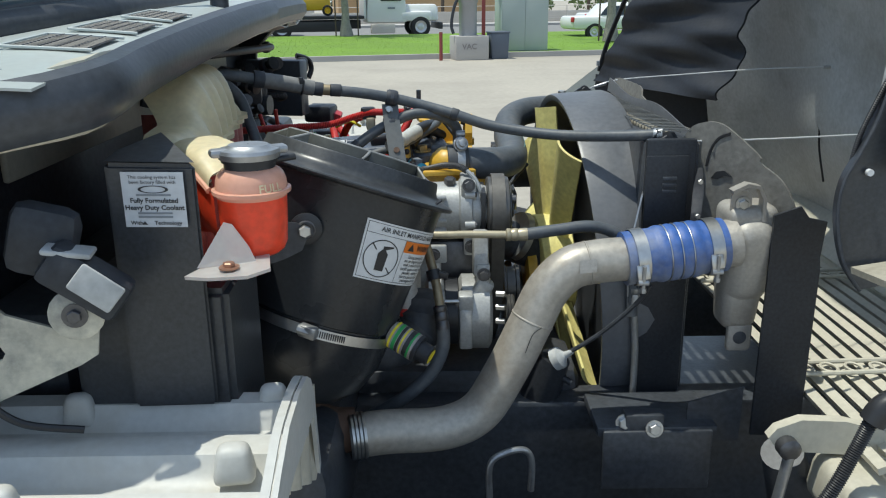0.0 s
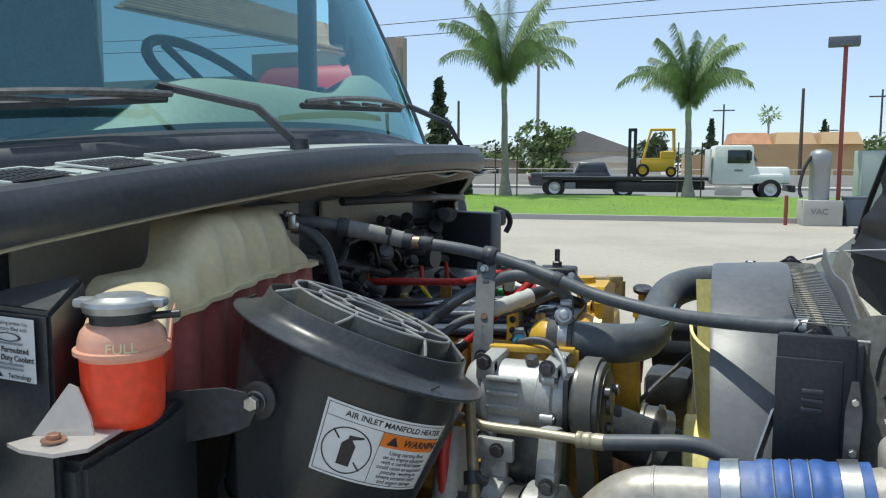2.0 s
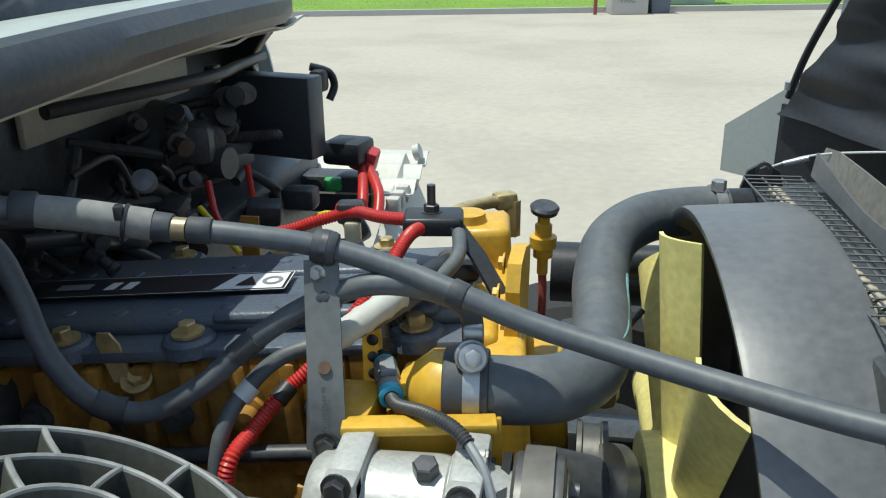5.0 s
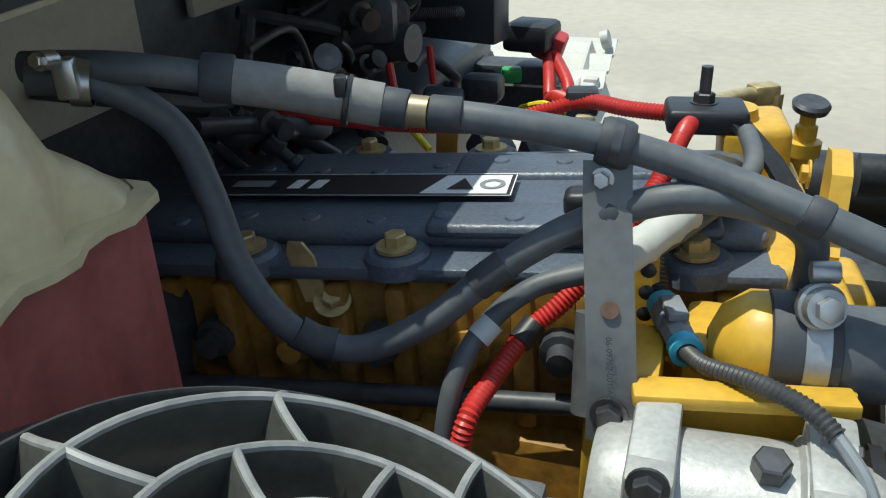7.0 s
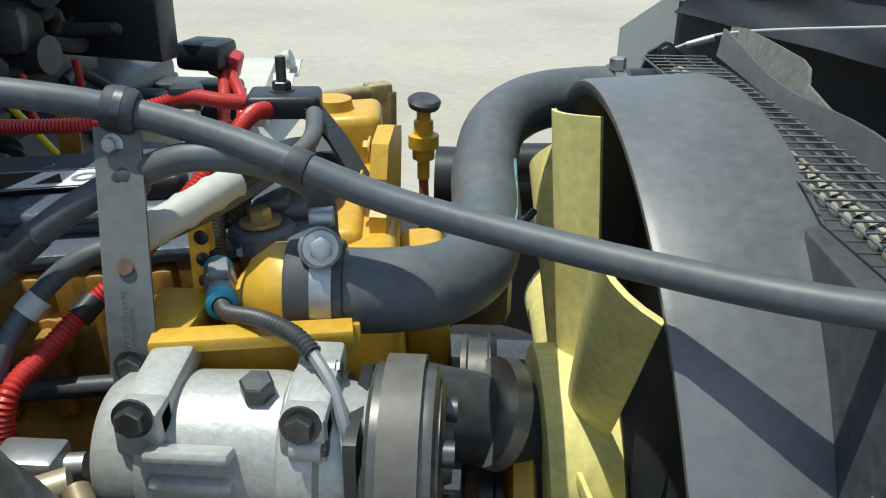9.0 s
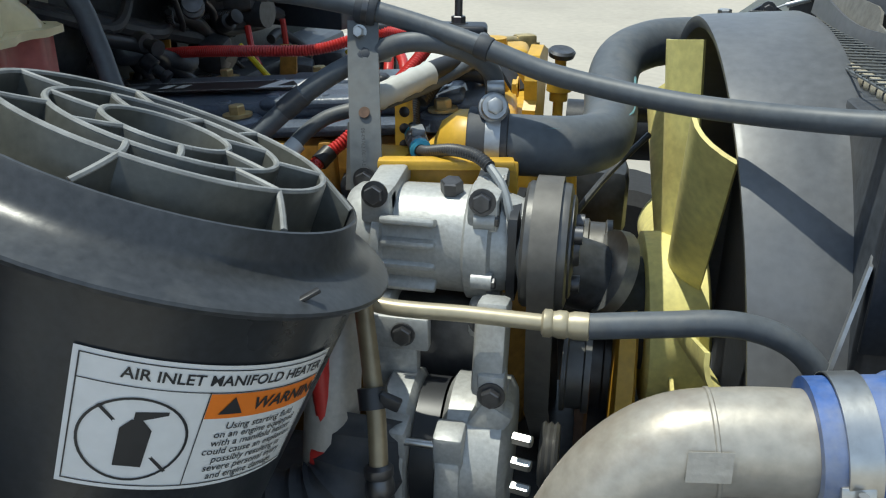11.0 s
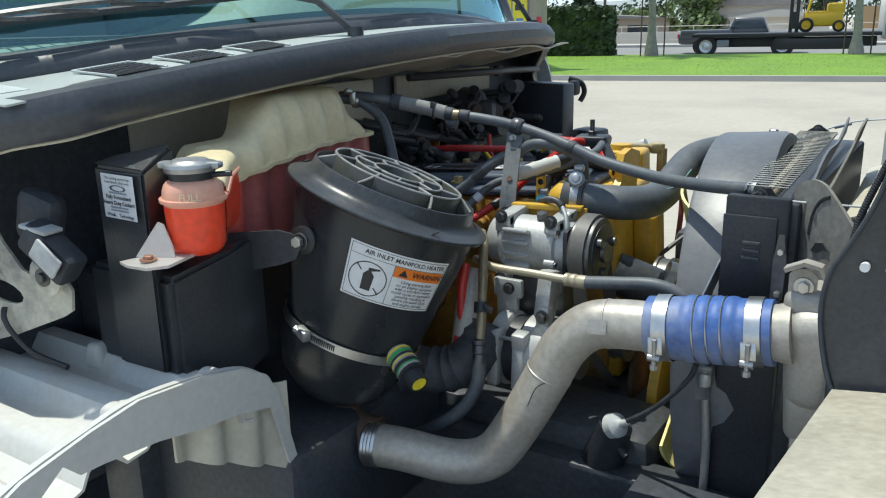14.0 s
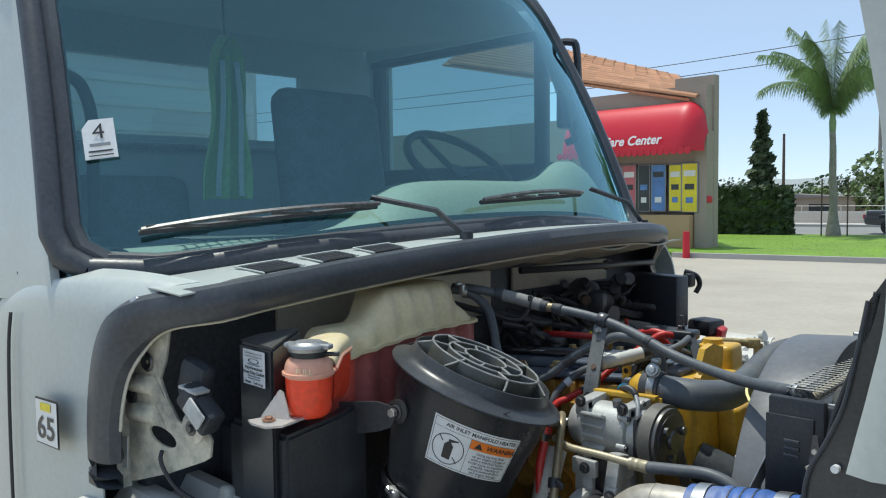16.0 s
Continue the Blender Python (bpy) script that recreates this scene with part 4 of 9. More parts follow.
grid_sheet(bm, tank_body, 60, 6)
grid_sheet(bm, lambda u, v: Vector((-0.41 - 0.19 * u, 1.605, 1.325 + (seam_z(1.605) - 1.327) * v)), 4, 4)
grid_sheet(bm, lambda u, v: Vector((tank_body(u, 0).x - (0.05 + 0.15 * u) * v, 1.07 + 0.535 * u, 1.325 + 0.03 * (1 - u))), 10, 2)
grid_sheet(bm, lambda u, v: Vector((-0.355 - 0.05 * u, 1.07, 1.355 + (seam_z(1.07) - 1.357) * v)), 4, 2)
bmesh.ops.remove_doubles(bm, verts=bm.verts, dist=0.001)
part("lower_body", bm, "tank_red", ct, "lower shell dark red with coolant")
bm = B()


def tank_top(u, v):
    y = 1.115 + 0.490 * u
    front = -0.352 - 0.11 * (y - 1.07) + tank_wave(y) * 0.8 * (1 - v)
    w = max(0.0, min(1.0, (y - 1.225) / 0.125))
    e = max(0.0, min(1.0, (y - 1.538) / 0.022))
    top = 1.570 - 0.03 * max(0.0, (1.15 - y) / 0.035) ** 2 + 0.066 * w * w * (3 - 2 * w) - 0.052 * e * e * (3 - 2 * e) - 0.035 * max(0, (y - 1.56) / 0.045)
    k = min(1.0, v * 2.2)
    z = seam_z(y) + (top - seam_z(y)) * math.sin(k * math.pi / 2)
    deep = 0.03 + 0.06 * w * w * (3 - 2 * w)
    x = front - 0.045 * (1 - math.cos(k * math.pi / 2)) - deep * max(0.0, v - 0.4545) / 0.5455
    return Vector((x, y, z))


grid_sheet(bm, tank_top, 60, 14)
for uu0 in (0.0, 1.0):
    ring = [tank_top(uu0, i / 14) for i in range(15)]
    low = Vector((ring[-1].x, ring[-1].y, ring[0].z))
    bm.faces.new([bm.verts.new(p) for p in ring + [low]])
bmesh.ops.remove_doubles(bm, verts=bm.verts, dist=0.0008)
part("upper_shell", bm, "tank_white", ct, "yellowed white upper shell")
bm = B()
strip(bm, [tank_body(i / 30, 1) + Vector((0.004, 0, 0)) for i in range(31)] + [Vector((-0.42, 1.615, 1.537)), Vector((-0.55, 1.615, 1.537))], (0.018, 0, 0), 0.007)
part("seam_flange", bm, "tank_white", ct)
# added skin over the near end; its brighter red paints the translucent glow
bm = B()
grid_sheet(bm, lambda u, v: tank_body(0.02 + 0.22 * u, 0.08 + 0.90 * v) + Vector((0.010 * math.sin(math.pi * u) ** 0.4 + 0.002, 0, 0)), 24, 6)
part("near_glow", bm, "glow_red", ct, "brighter red patch, the wall's translucent glow put into its colour")
RES = Vector((-0.265, 1.014, 0.004))
bm = B()
lathe(bm, RES + Vector((0, 0, 1.442)), (0, 0, 1), [(-0.006, 0.010), (-0.003, 0.030), (0.002, 0.036), (0.010, 0.0395), (0.04, 0.0415), (0.072, 0.0425), (0.0725, 0.0)], 32)
res = part("reservoir", bm, "reservoir_red", ct, "translucent filler pot glowing red with coolant")
bm = B()
lathe(bm, RES + Vector((0, 0, 1.511)), (0, 0, 1), [(0, 0.0428), (0.004, 0.0432), (0.005, 0.0480), (0.0095, 0.0480), (0.0105, 0.0438), (0.020, 0.0428), (0.028, 0.0400), (0.033, 0.0355), (0.036, 0.030)], 32)
part("shoulder", bm, "milky_plastic", res, "clear upper half of the filler pot")
bm = B()
lathe(bm, RES + Vector((0, 0, 1.541)), (0, 0, 1), [(0, 0.031), (0.013, 0.031), (0.013, 0.034), (0.018, 0.034)], 28)
cyl(bm, RES + Vector((0.022, 0.012, 1.551)), RES + Vector((0.050, 0.030, 1.553)), 0.0042, seg=10)
part("neck", bm, "ink", ct, "black neck with overflow spout")
bm = B()
lathe(bm, RES + Vector((0, 0, 1.558)), (0, 0, 1), [(0, 0.0365), (0.007, 0.0385), (0.011, 0.0365), (0.0125, 0.028), (0.016, 0.024), (0.0165, 0.001)], 32)
box(bm, RES + Vector((0, 0, 1.566)), (0.094, 0.020, 0.010), (0, 0, 24), 0.004)
part("cap", bm, "zinc", ct, "silver pressure cap with two ears")
LINK = Vector((-0.092, 0.116, 0))            # from the filler pot to the tank
LSIDE = Vector((0.116, 0.092, 0)).normalized()


def link_seam(v):
    return 1.512 + 0.022 * max(0.0, min(1.0, (v - 0.10) / 0.40))


def link_shell(u, v, up):
    """Half a rounded box between pot and tank, below or above its seam."""
    a = math.pi * u
    w = 0.042
    h = 0.022 + 0.009 * v if up else 0.070 + 0.03 * v
    c, q = math.cos(a), math.sin(a)
    return (RES + LINK * v + LSIDE * w * math.copysign(abs(c) ** 0.55, c)
            + Vector((0, 0, link_seam(v) + (1 if up else -1) * h * q ** 0.55)))


bm = B()
grid_sheet(bm, lambda u, v: link_shell(u, 0.12 + 0.88 * v, False), 28, 12)
part("link_body", bm, "reservoir_red", ct, "red-filled neck between pot and tank")
bm = B()
grid_sheet(bm, lambda u, v: link_shell(u, 0.20 + 0.80 * v, True), 28, 12)
part("link_top", bm, "tank_white", ct)
bm = B()
for q_ in (0, 1):
    tube(bm, [link_shell(q_, 0.2 + 0.8 * i / 12, True) for i in range(13)], 0.0042, 8, smooth=False)
part("link_seam", bm, "milky_plastic", ct, "pale weld seam")
lettering("print", "FULL", 0.014, lambda x, y: RES + Vector(((0.0448 - 0.2 * y) * math.sin(x / 0.0437 + 0.75), (0.2 * y - 0.0448) * math.cos(x / 0.0437 + 0.75), 1.526 + y)), "tank_white", res, "CENTER", 0.0002)
bm = B()
plate(bm, [(0, 0.004), (0.03, -0.006), (0.075, -0.008), (0.098, 0.012), (0.085, 0.075), (0.035, 0.075)], 0.004, (-0.330, 0.922, 1.436), (1, 0.0, 0.06), (0, 1, 0.05))
plate(bm, [(0, 0), (0.070, 0.0), (0.058, 0.022), (0.036, 0.050), (0.026, 0.053)], 0.003, (-0.322, 0.950, 1.442), (1, 0.2, 0), (0.1, 0.3, 1))
fl = part("mounting_flange", bm, "frosted_plastic", ct, "frosted plastic mounting ear")
hexbolt_part((-0.281, 0.938, 1.446), (0, 0, 1), 0.007, 0.007, fl, "copper", 0.012, label="copper-coloured bolt")

# black cover with coolant label
cv = thing("tank_cover", (-0.36, 1.0, 1.25), "black plastic cover panel with coolant label", "cover panel")
bm = B()
vs = [bm.verts.new(p) for p in ((-0.425, 0.968, 1.25), (-0.318, 0.972, 1.25), (-0.318, 0.972, 1.561), (-0.425, 0.966, 1.565),
                                (-0.425, 1.10, 1.25), (-0.380, 1.10, 1.25), (-0.390, 1.085, 1.580), (-0.418, 1.005, 1.572))]
for f in ((0, 1, 2, 3), (1, 5, 6, 2), (5, 4, 7, 6), (4, 0, 3, 7), (3, 2, 6, 7), (0, 4, 5, 1)):
    bm.faces.new([vs[i] for i in f])
bmesh.ops.bevel(bm, geom=list(bm.edges), offset=0.005, segments=2, affect="EDGES")
uc_ = part("upper_cover", bm, "cover_black", cv)
# pale sheet that paints the sky's sheen onto the cover top
bm = B()
cover_top = [Vector((-0.4225, 0.9675, 1.568)), Vector((-0.320, 0.9735, 1.564)), Vector((-0.391, 1.083, 1.583)), Vector((-0.418, 1.004, 1.575))]
bm.faces.new([bm.verts.new(p) for p in cover_top])
bmesh.ops.solidify(bm, geom=list(bm.faces), thickness=0.004)
part("top_plate", bm, "cover_sky_sheen", uc_, "pale top edge, sky sheen put into its colour")
bm = B()
vs = [bm.verts.new(p) for p in ((-0.50, 0.985, 1.18), (-0.30, 0.985, 1.18), (-0.30, 0.985, 1.40), (-0.50, 0.985, 1.40),
                                (-0.285, 1.095, 1.20), (-0.285, 1.095, 1.425), (-0.33, 1.2, 1.20), (-0.33, 1.2, 1.425), (-0.5, 1.2, 1.2), (-0.5, 1.2, 1.4))]
for f in ((0, 1, 2, 3), (1, 4, 5, 2), (4, 6, 7, 5), (6, 8, 9, 7), (8, 0, 3, 9), (3, 2, 5, 7, 9), (0, 8, 6, 4, 1)):
    bm.faces.new([vs[i] for i in f])
bmesh.ops.bevel(bm, geom=list(bm.edges), offset=0.008, segments=2, affect="EDGES")
part("lower_cover", bm, "cover_black", cv)
LB = flat((-0.404, 0.9635, 1.556), (1, 0.02, -0.02), (0.0, 0, 1))
lab = patch("coolant_label", 0, -0.066, 0.072, 0.0, LB, "label_silver", cv, 1, label="silver coolant label with black print")
LB = flat((-0.404, 0.9625, 1.556), (1, 0.02, -0.02), (0.0, 0, 1))
for txt, y, s, b in (("This cooling system has", -0.006, 0.0058, 0.0), ("been factory filled with", -0.012, 0.0058, 0.0),
                     ("Fully Formulated", -0.034, 0.0082, 0.0002), ("Heavy Duty Coolant", -0.0425, 0.0082, 0.0002), ("With       Technology", -0.061, 0.0068, 0.0001)):
    lettering("print", txt, s, lambda x, yy: LB(0.036 + x, y + yy), "ink", lab, "CENTER", b)
ring_print("emblem", (0.036, -0.0205), 0.011, 0.0022, lambda x, y: LB(0.036 + (x - 0.036) * 1.6, -0.0205 + (y + 0.0205) * 0.42), "ink", lab)
for y in (-0.0272, -0.049, -0.0535):
    patch("print_bar", 0.016, y - 0.0012, 0.056, y + 0.0012, LB, "grey_ink", lab, 1)
poly_print("emblem", [(0.019, -0.063), (0.0225, -0.0585), (0.026, -0.063)], LB, "ink", lab)


# ---- air cleaner ----
ac = thing("air_cleaner", (-0.26, 1.34, 1.12), "black plastic air cleaner canister with ribbed inlet grille and warning label", "air cleaner")
AX = Vector((0.3046, 0.2180, 0.9272)).normalized()
AC = Vector((-0.1848, 1.3714, 1.4580))
AU = (Vector((0.7481, -0.6573, -0.0912)) - AX * Vector((0.7481, -0.6573, -0.0912)).dot(AX)).normalized()
AV = AX.cross(AU)


def can(r, a, h):
    """A point of the canister: radius, angle in degrees from the label's middle, height over the flange."""
    return slim(AC + (AU * math.cos(radians(a)) + AV * math.sin(radians(a))) * r + AX * h)


def slim(p):
    """The canister tapers towards its foot, more on the side away from the label."""
    h = (p - AC).dot(AX)
    g = 0.021 * max(0.0, min(1.0, -h / 0.23))
    c = AC + AX * h
    rad = p - c
    return c + rad * max(0.0, 1 - g / max(rad.length, 0.03)) + Vector((0.98, -0.15, -0.28)).normalized() * g


bm = B()
lathe(bm, AC, AX, [(-0.385, 0.02), (-0.365, 0.09), (-0.335, 0.122), (-0.29, 0.141), (-0.242, 0.147), (-0.240, 0.142), (-0.228, 0.142), (-0.226, 0.146), (-0.05, 0.163), (-0.02, 0.165), (-0.004, 0.168)], 64, hint=AU)
for v_ in bm.verts:
    v_.co = slim(v_.co)
part("body", bm, "can_plastic", ac)
bm = B()
lathe(bm, AC, AX, [(-0.010, 0.164), (-0.008, 0.176), (-0.006, 0.1815), (-0.003, 0.1832), (-0.001, 0.1825), (0.001, 0.178), (0.004, 0.168), (0.008, 0.158), (0.013, 0.1515), (0.018, 0.1490), (0.032, 0.1465), (0.0345, 0.1452), (0.035, 0.1435), (0.033, 0.1420), (0.015, 0.1405), (-0.02, 0.140)], 64, hint=AU)
part("flange", bm, "brim_plastic", ac, "wide moulded flange with a raised collar")
bm = B()


crest_lines = []


def wall(pts, closed, h0=0.006, h1=0.0495, t=0.0024, fall=0.0):
    n, peak = len(pts), h1
    rows = []
    for i, p in enumerate(pts):
        a, b = pts[(i - 1) % n] if closed or i else p, pts[(i + 1) % n] if closed or i < n - 1 else p
        d = ((b[0] - a[0]), (b[1] - a[1]))
        q = math.hypot(*d) or 1
        h1 = peak - fall * i / max(1, n - 1)
        nx, ny = -d[1] / q * t, d[0] / q * t
        rows.append([bm.verts.new(GC + AU * x + AV * y + GX * h) for x, y, h in
                     ((p[0] + nx, p[1] + ny, h0), (p[0] + nx, p[1] + ny, h1), (p[0] + nx * 0.6, p[1] + ny * 0.6, h1 + 0.0018), (p[0], p[1], h1 + 0.0024), (p[0] - nx * 0.6, p[1] - ny * 0.6, h1 + 0.0018), (p[0] - nx, p[1] - ny, h1), (p[0] - nx, p[1] - ny, h0))])
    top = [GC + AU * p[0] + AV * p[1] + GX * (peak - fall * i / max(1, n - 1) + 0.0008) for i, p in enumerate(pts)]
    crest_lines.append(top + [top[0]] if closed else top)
    m = n if closed else n - 1
    for i in range(m):
        a, b = rows[i], rows[(i + 1) % n]
        for k in range(6):
            bm.faces.new((a[k], a[k + 1], b[k + 1], b[k]))


GC, GX = AC, AX


def circle(r, n=48, c=(0, 0)):
    return [(c[0] + r * math.cos(2 * math.pi * i / n), c[1] + r * math.sin(2 * math.pi * i / n)) for i in range(n)]


wall(circle(0.1143, 64), True)
wall(circle(0.079, 48), True)
wall(circle(0.044, 40), True)
NL = 7
for i in range(NL):
    a = 2 * math.pi * i / NL - 0.614
    wall([((0.079 + 0.0353 * k / 6) * math.cos(a - 0.07 * (1 - k / 6) ** 2), (0.079 + 0.0353 * k / 6) * math.sin(a - 0.07 * (1 - k / 6) ** 2)) for k in range(7)], False)
    wall([((0.1143 + 0.0265 * k / 3) * math.cos(a - 0.10 * k / 3), (0.1143 + 0.0265 * k / 3) * math.sin(a - 0.10 * k / 3)) for k in range(4)], False, fall=0.016)
    a += math.pi / NL
    wall([((0.044 + 0.035 * k / 4) * math.cos(a - 0.12 * k / 4), (0.044 + 0.035 * k / 4) * math.sin(a - 0.12 * k / 4)) for k in range(5)], False)
ig = part("inlet_grille", bm, "rib_plastic", ac, "open web of curved ribs")
# paler tubes along the tops of the ribs
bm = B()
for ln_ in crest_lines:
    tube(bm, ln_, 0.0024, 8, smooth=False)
part("rib_crest", bm, "pale_grey", ig, "pale crests of the ribs")
bm = B()
lathe(bm, AC, AX, [(0.006, 0.1405), (0.006, 0.001)], 48, hint=AU)
part("filter_screen", bm, "grey_panel", ac, "dusty woven screen below the ribs")
bm = B()
lathe(bm, AC, AX, [(0.0075, 0.139), (0.012, 0.134), (0.0075, 0.124)], 48, hint=AU)
part("foam_ring", bm, "tank_white", ac, "pale dusty foam ring")
for a0 in (-120, 11.5):
    bm = B()
    box(bm, can(0.171, a0, 0.0030), (0.024, 0.005, 0.003), (0, -18, 42), 0.001)
    part("flange_slot", bm, "ink", ac)
bm = B()
band = [can(0.1475, a, -0.240) for a in range(-150, 151, 6)]
strip(bm, band, AX * 0.016, 0.0025)
cl = part("band_clamp", bm, "steel", ac, "bright worm-drive band clamp")
bm = B()
for k in range(14):
    box(bm, can(0.149, -46 + k * 1.6, -0.240), (0.002, 0.002, 0.010), (0, 15, 0))
part("thread_slots", bm, "ink", cl)
bm = B()
box(bm, can(0.155, -51, -0.239), (0.03, 0.016, 0.02), (0, 12, -20), 0.004)
cyl(bm, can(0.158, -58, -0.239), can(0.158, -46, -0.239), 0.007, seg=8)
part("clamp_screw", bm, "zinc", cl)

# warning label
LW, LT, LH = 0.166, -0.045, 0.096


def on_can(x, y, lift=0.0):
    """x from the label's left edge to the right, y up from its foot."""
    h = LT + (y - LH) * 0.97
    r = 0.146 + (h + 0.226) / 0.176 * 0.017 + 0.0012 + lift
    return can(r, 1.7 + 1.10 * math.degrees((x - LW / 2) / 0.160), h)


wl = patch("warning_label", 0, 0, LW, LH, on_can, "label_white", ac, 24, 2, "white warning label with orange panel and black print")
LP = lambda x, y: on_can(x, y, 0.0006)
for x0, y0, x1, y1 in ((0.003, 0.003, LW - 0.003, 0.0038), (0.003, LH - 0.0038, LW - 0.003, LH - 0.003), (0.003, 0.003, 0.0038, LH - 0.003), (LW - 0.0038, 0.003, LW - 0.003, LH - 0.003),
                       (0.003, 0.0755, LW - 0.003, 0.0762), (0.0735, 0.003, 0.0742, 0.0755)):
    patch("rule", x0, y0, x1, y1, LP, "ink", wl, 16 if x1 - x0 > 0.05 else 1)
lettering("print", "AIR INLET MANIFOLD HEATER", 0.0108, lambda x, y: LP(0.092 + x, 0.0845 + y), "ink", wl, "CENTER", 0.0002, xs=0.92)
patch("orange_panel", 0.0745, 0.056, LW - 0.004, 0.075, LP, "orange_print", wl, 12)
LQ = lambda x, y: on_can(x, y, 0.0012)
poly_print("hazard_sign", [(0.082, 0.0595), (0.098, 0.0595), (0.090, 0.0725)], LQ, "ink", wl)
lettering("print", "WARNING!", 0.0132, lambda x, y: LQ(0.104 + x, 0.0655 + y), "ink", wl, "LEFT", 0.0003, 0.15)
for i, s in enumerate(("Using starting fluid", "on an engine equipped", "with a manifold heater", "could cause an explosion", "possibly resulting in", "severe personal injury", "and engine damage.")):
    lettering("print", s, 0.0078, lambda x, y: LP(0.1195 + x, 0.0495 - 0.0068 * i + y), "ink", wl, "CENTER", 0.00005, xs=0.98)
ring_print("circle", (0.038, 0.038), 0.031, 0.0017, LP, "ink", wl)
poly_print("cylinder_sign", [(0.030, 0.018), (0.046, 0.018), (0.047, 0.046), (0.041, 0.053), (0.035, 0.053), (0.0295, 0.046)], LP, "ink", wl)
poly_print("nozzle_sign", [(0.036, 0.053), (0.041, 0.053), (0.054, 0.058), (0.054, 0.0605), (0.036, 0.0585)], LP, "ink", wl)
poly_print("bar_sign", [(0.0155, 0.0600), (0.0170, 0.0615), (0.0610, 0.0165), (0.0595, 0.0150)], LQ, "ink", wl)

# restriction gauge
gp = Vector((-0.080, 1.268, 1.199))
gd = Vector((0.75, -0.35, -0.35)).normalized()
bm = B()
lathe(bm, gp - gd * 0.045, gd, [(0, 0.012), (0.004, 0.021), (0.012, 0.0232), (0.052, 0.0232), (0.054, 0.021)], 28)
ga = part("restriction_gauge", bm, "frosted_plastic", ac, "clear gauge bowl with printed green and yellow scale")
for k, (mt, w) in enumerate((("poster_yellow", 0.004), ("green_plastic", 0.006), ("ink", 0.005), ("poster_yellow", 0.003), ("ink", 0.008), ("green_plastic", 0.004))):
    bm = B()
    lathe(bm, gp - gd * (0.036 - 0.007 * k), gd, [(0, 0.0235), (w, 0.0235)], 28)
    part("scale_band", bm, mt, ga)
bm = B()
lathe(bm, gp + gd * 0.008, gd, [(0, 0.024), (0.006, 0.024), (0.006, 0.017), (0.026, 0.017), (0.028, 0.014), (0.028, 0.0)], 16)
part("gauge_button", bm, "black_plastic", ga)
bm = B()
lathe(bm, gp + gd * 0.0365, gd, [(0, 0.013), (0.0005, 0.0)], 16)
part("button_face", bm, "poster_yellow", ga)

# mounting arm with rubber washer
bm = B()
plate(bm, [(0.0, -0.04), (0.10, -0.028), (0.128, -0.02), (0.14, 0.0), (0.128, 0.022), (0.10, 0.03), (0.0, 0.03)], 0.004, (-0.362, 1.152, 1.396), (1, 0.28, 0.12), (-0.1, 0.0, 1))
arm = part("mounting_arm", bm, "dark_paint", ac)
cb = Vector((-0.232, 1.186, 1.420))
bm = B()
lathe(bm, cb + Vector((0, 0.012, 0)), (0.2, -1, 0.05), [(0, 0.024), (0.005, 0.024), (0.007, 0.020)], 28, close=True)
part("rubber_washer", bm, "ink", arm)
bm = B()
lathe(bm, cb + Vector((0.001, 0.004, 0)), (0.2, -1, 0.05), [(0, 0.0145), (0.003, 0.0145), (0.004, 0.013), (0.002, 0.010)], 24, close=True)
part("washer", bm, "dark_steel", arm)
hexbolt_part(cb, (0.2, -1, 0.05), 0.0095, 0.010, arm, "steel")
bm = B()
tube(bm, [(-0.20, 1.42, 1.12), (-0.12, 1.44, 1.125), (-0.075, 1.46, 1.15), (-0.07, 1.50, 1.20)], 0.042, 20, radius=lambda i, f: 0.042 if i % 3 else 0.046)
part("outlet_duct", bm, "rubber", ac, "black ribbed outlet duct")
bm = B()
tube(bm, [(-0.10, 1.52, 1.30), (-0.095, 1.49, 1.25), (-0.095, 1.475, 1.19), (-0.10, 1.47, 1.12)], 0.026, 18)
part("pale_pipe", bm, "tank_casting", ac, "pale grey plastic pipe")

# ---- engine ----
en = thing("engine", (-0.35, 2.0, 0.75), "yellow diesel engine with black valve cover", "engine")
EO = Vector((-0.245, 1.943, 1.415))
EX = Vector((0.992, 0.105, 0.060)).normalized()
EY = Vector((-0.105, 0.994, 0.0)).normalized()
EZ = EX.cross(EY)
ER = (0, -3.45, 6.0)


def eng(u, v, h=0.0):
    """A point on the engine's own axes: along it, across it and up, from the end of the name plate."""
    return EO + EX * u + EY * v + EZ * h


bm = B()
box(bm, eng(-0.16, 0.02, -0.028), (0.80, 0.30, 0.016), ER, 0.006)
vc = part("valve_cover", bm, "valve_cover", en, "black textured valve cover")
bm = B()
box(bm, eng(-0.16, 0.02, -0.012), (0.78, 0.215, 0.022), ER, 0.010, 3)
part("crown", bm, "valve_cover", vc)
for v0, v1 in ((-0.094, -0.034), (0.034, 0.10)):
    bm = B()
    box(bm, eng(0.06, (v0 + v1) / 2, -0.001), (0.265, v1 - v0, 0.014), ER, 0.007, 3)
    part("raised_pad", bm, "valve_cover", vc)
for k in range(20):
    bm = B()
    u, v = -0.50 + 0.034 * k, (-0.075 if k % 2 else 0.06) + 0.02 * ((k * 7) % 5) / 5
    lathe(bm, eng(u, v, -0.002 + (0.007 if u > -0.07 else 0)), EZ, [(0, 0.010), (0.003, 0.008), (0.004, 0.0)], 10)
    part("dimple_boss", bm, "valve_cover", vc)
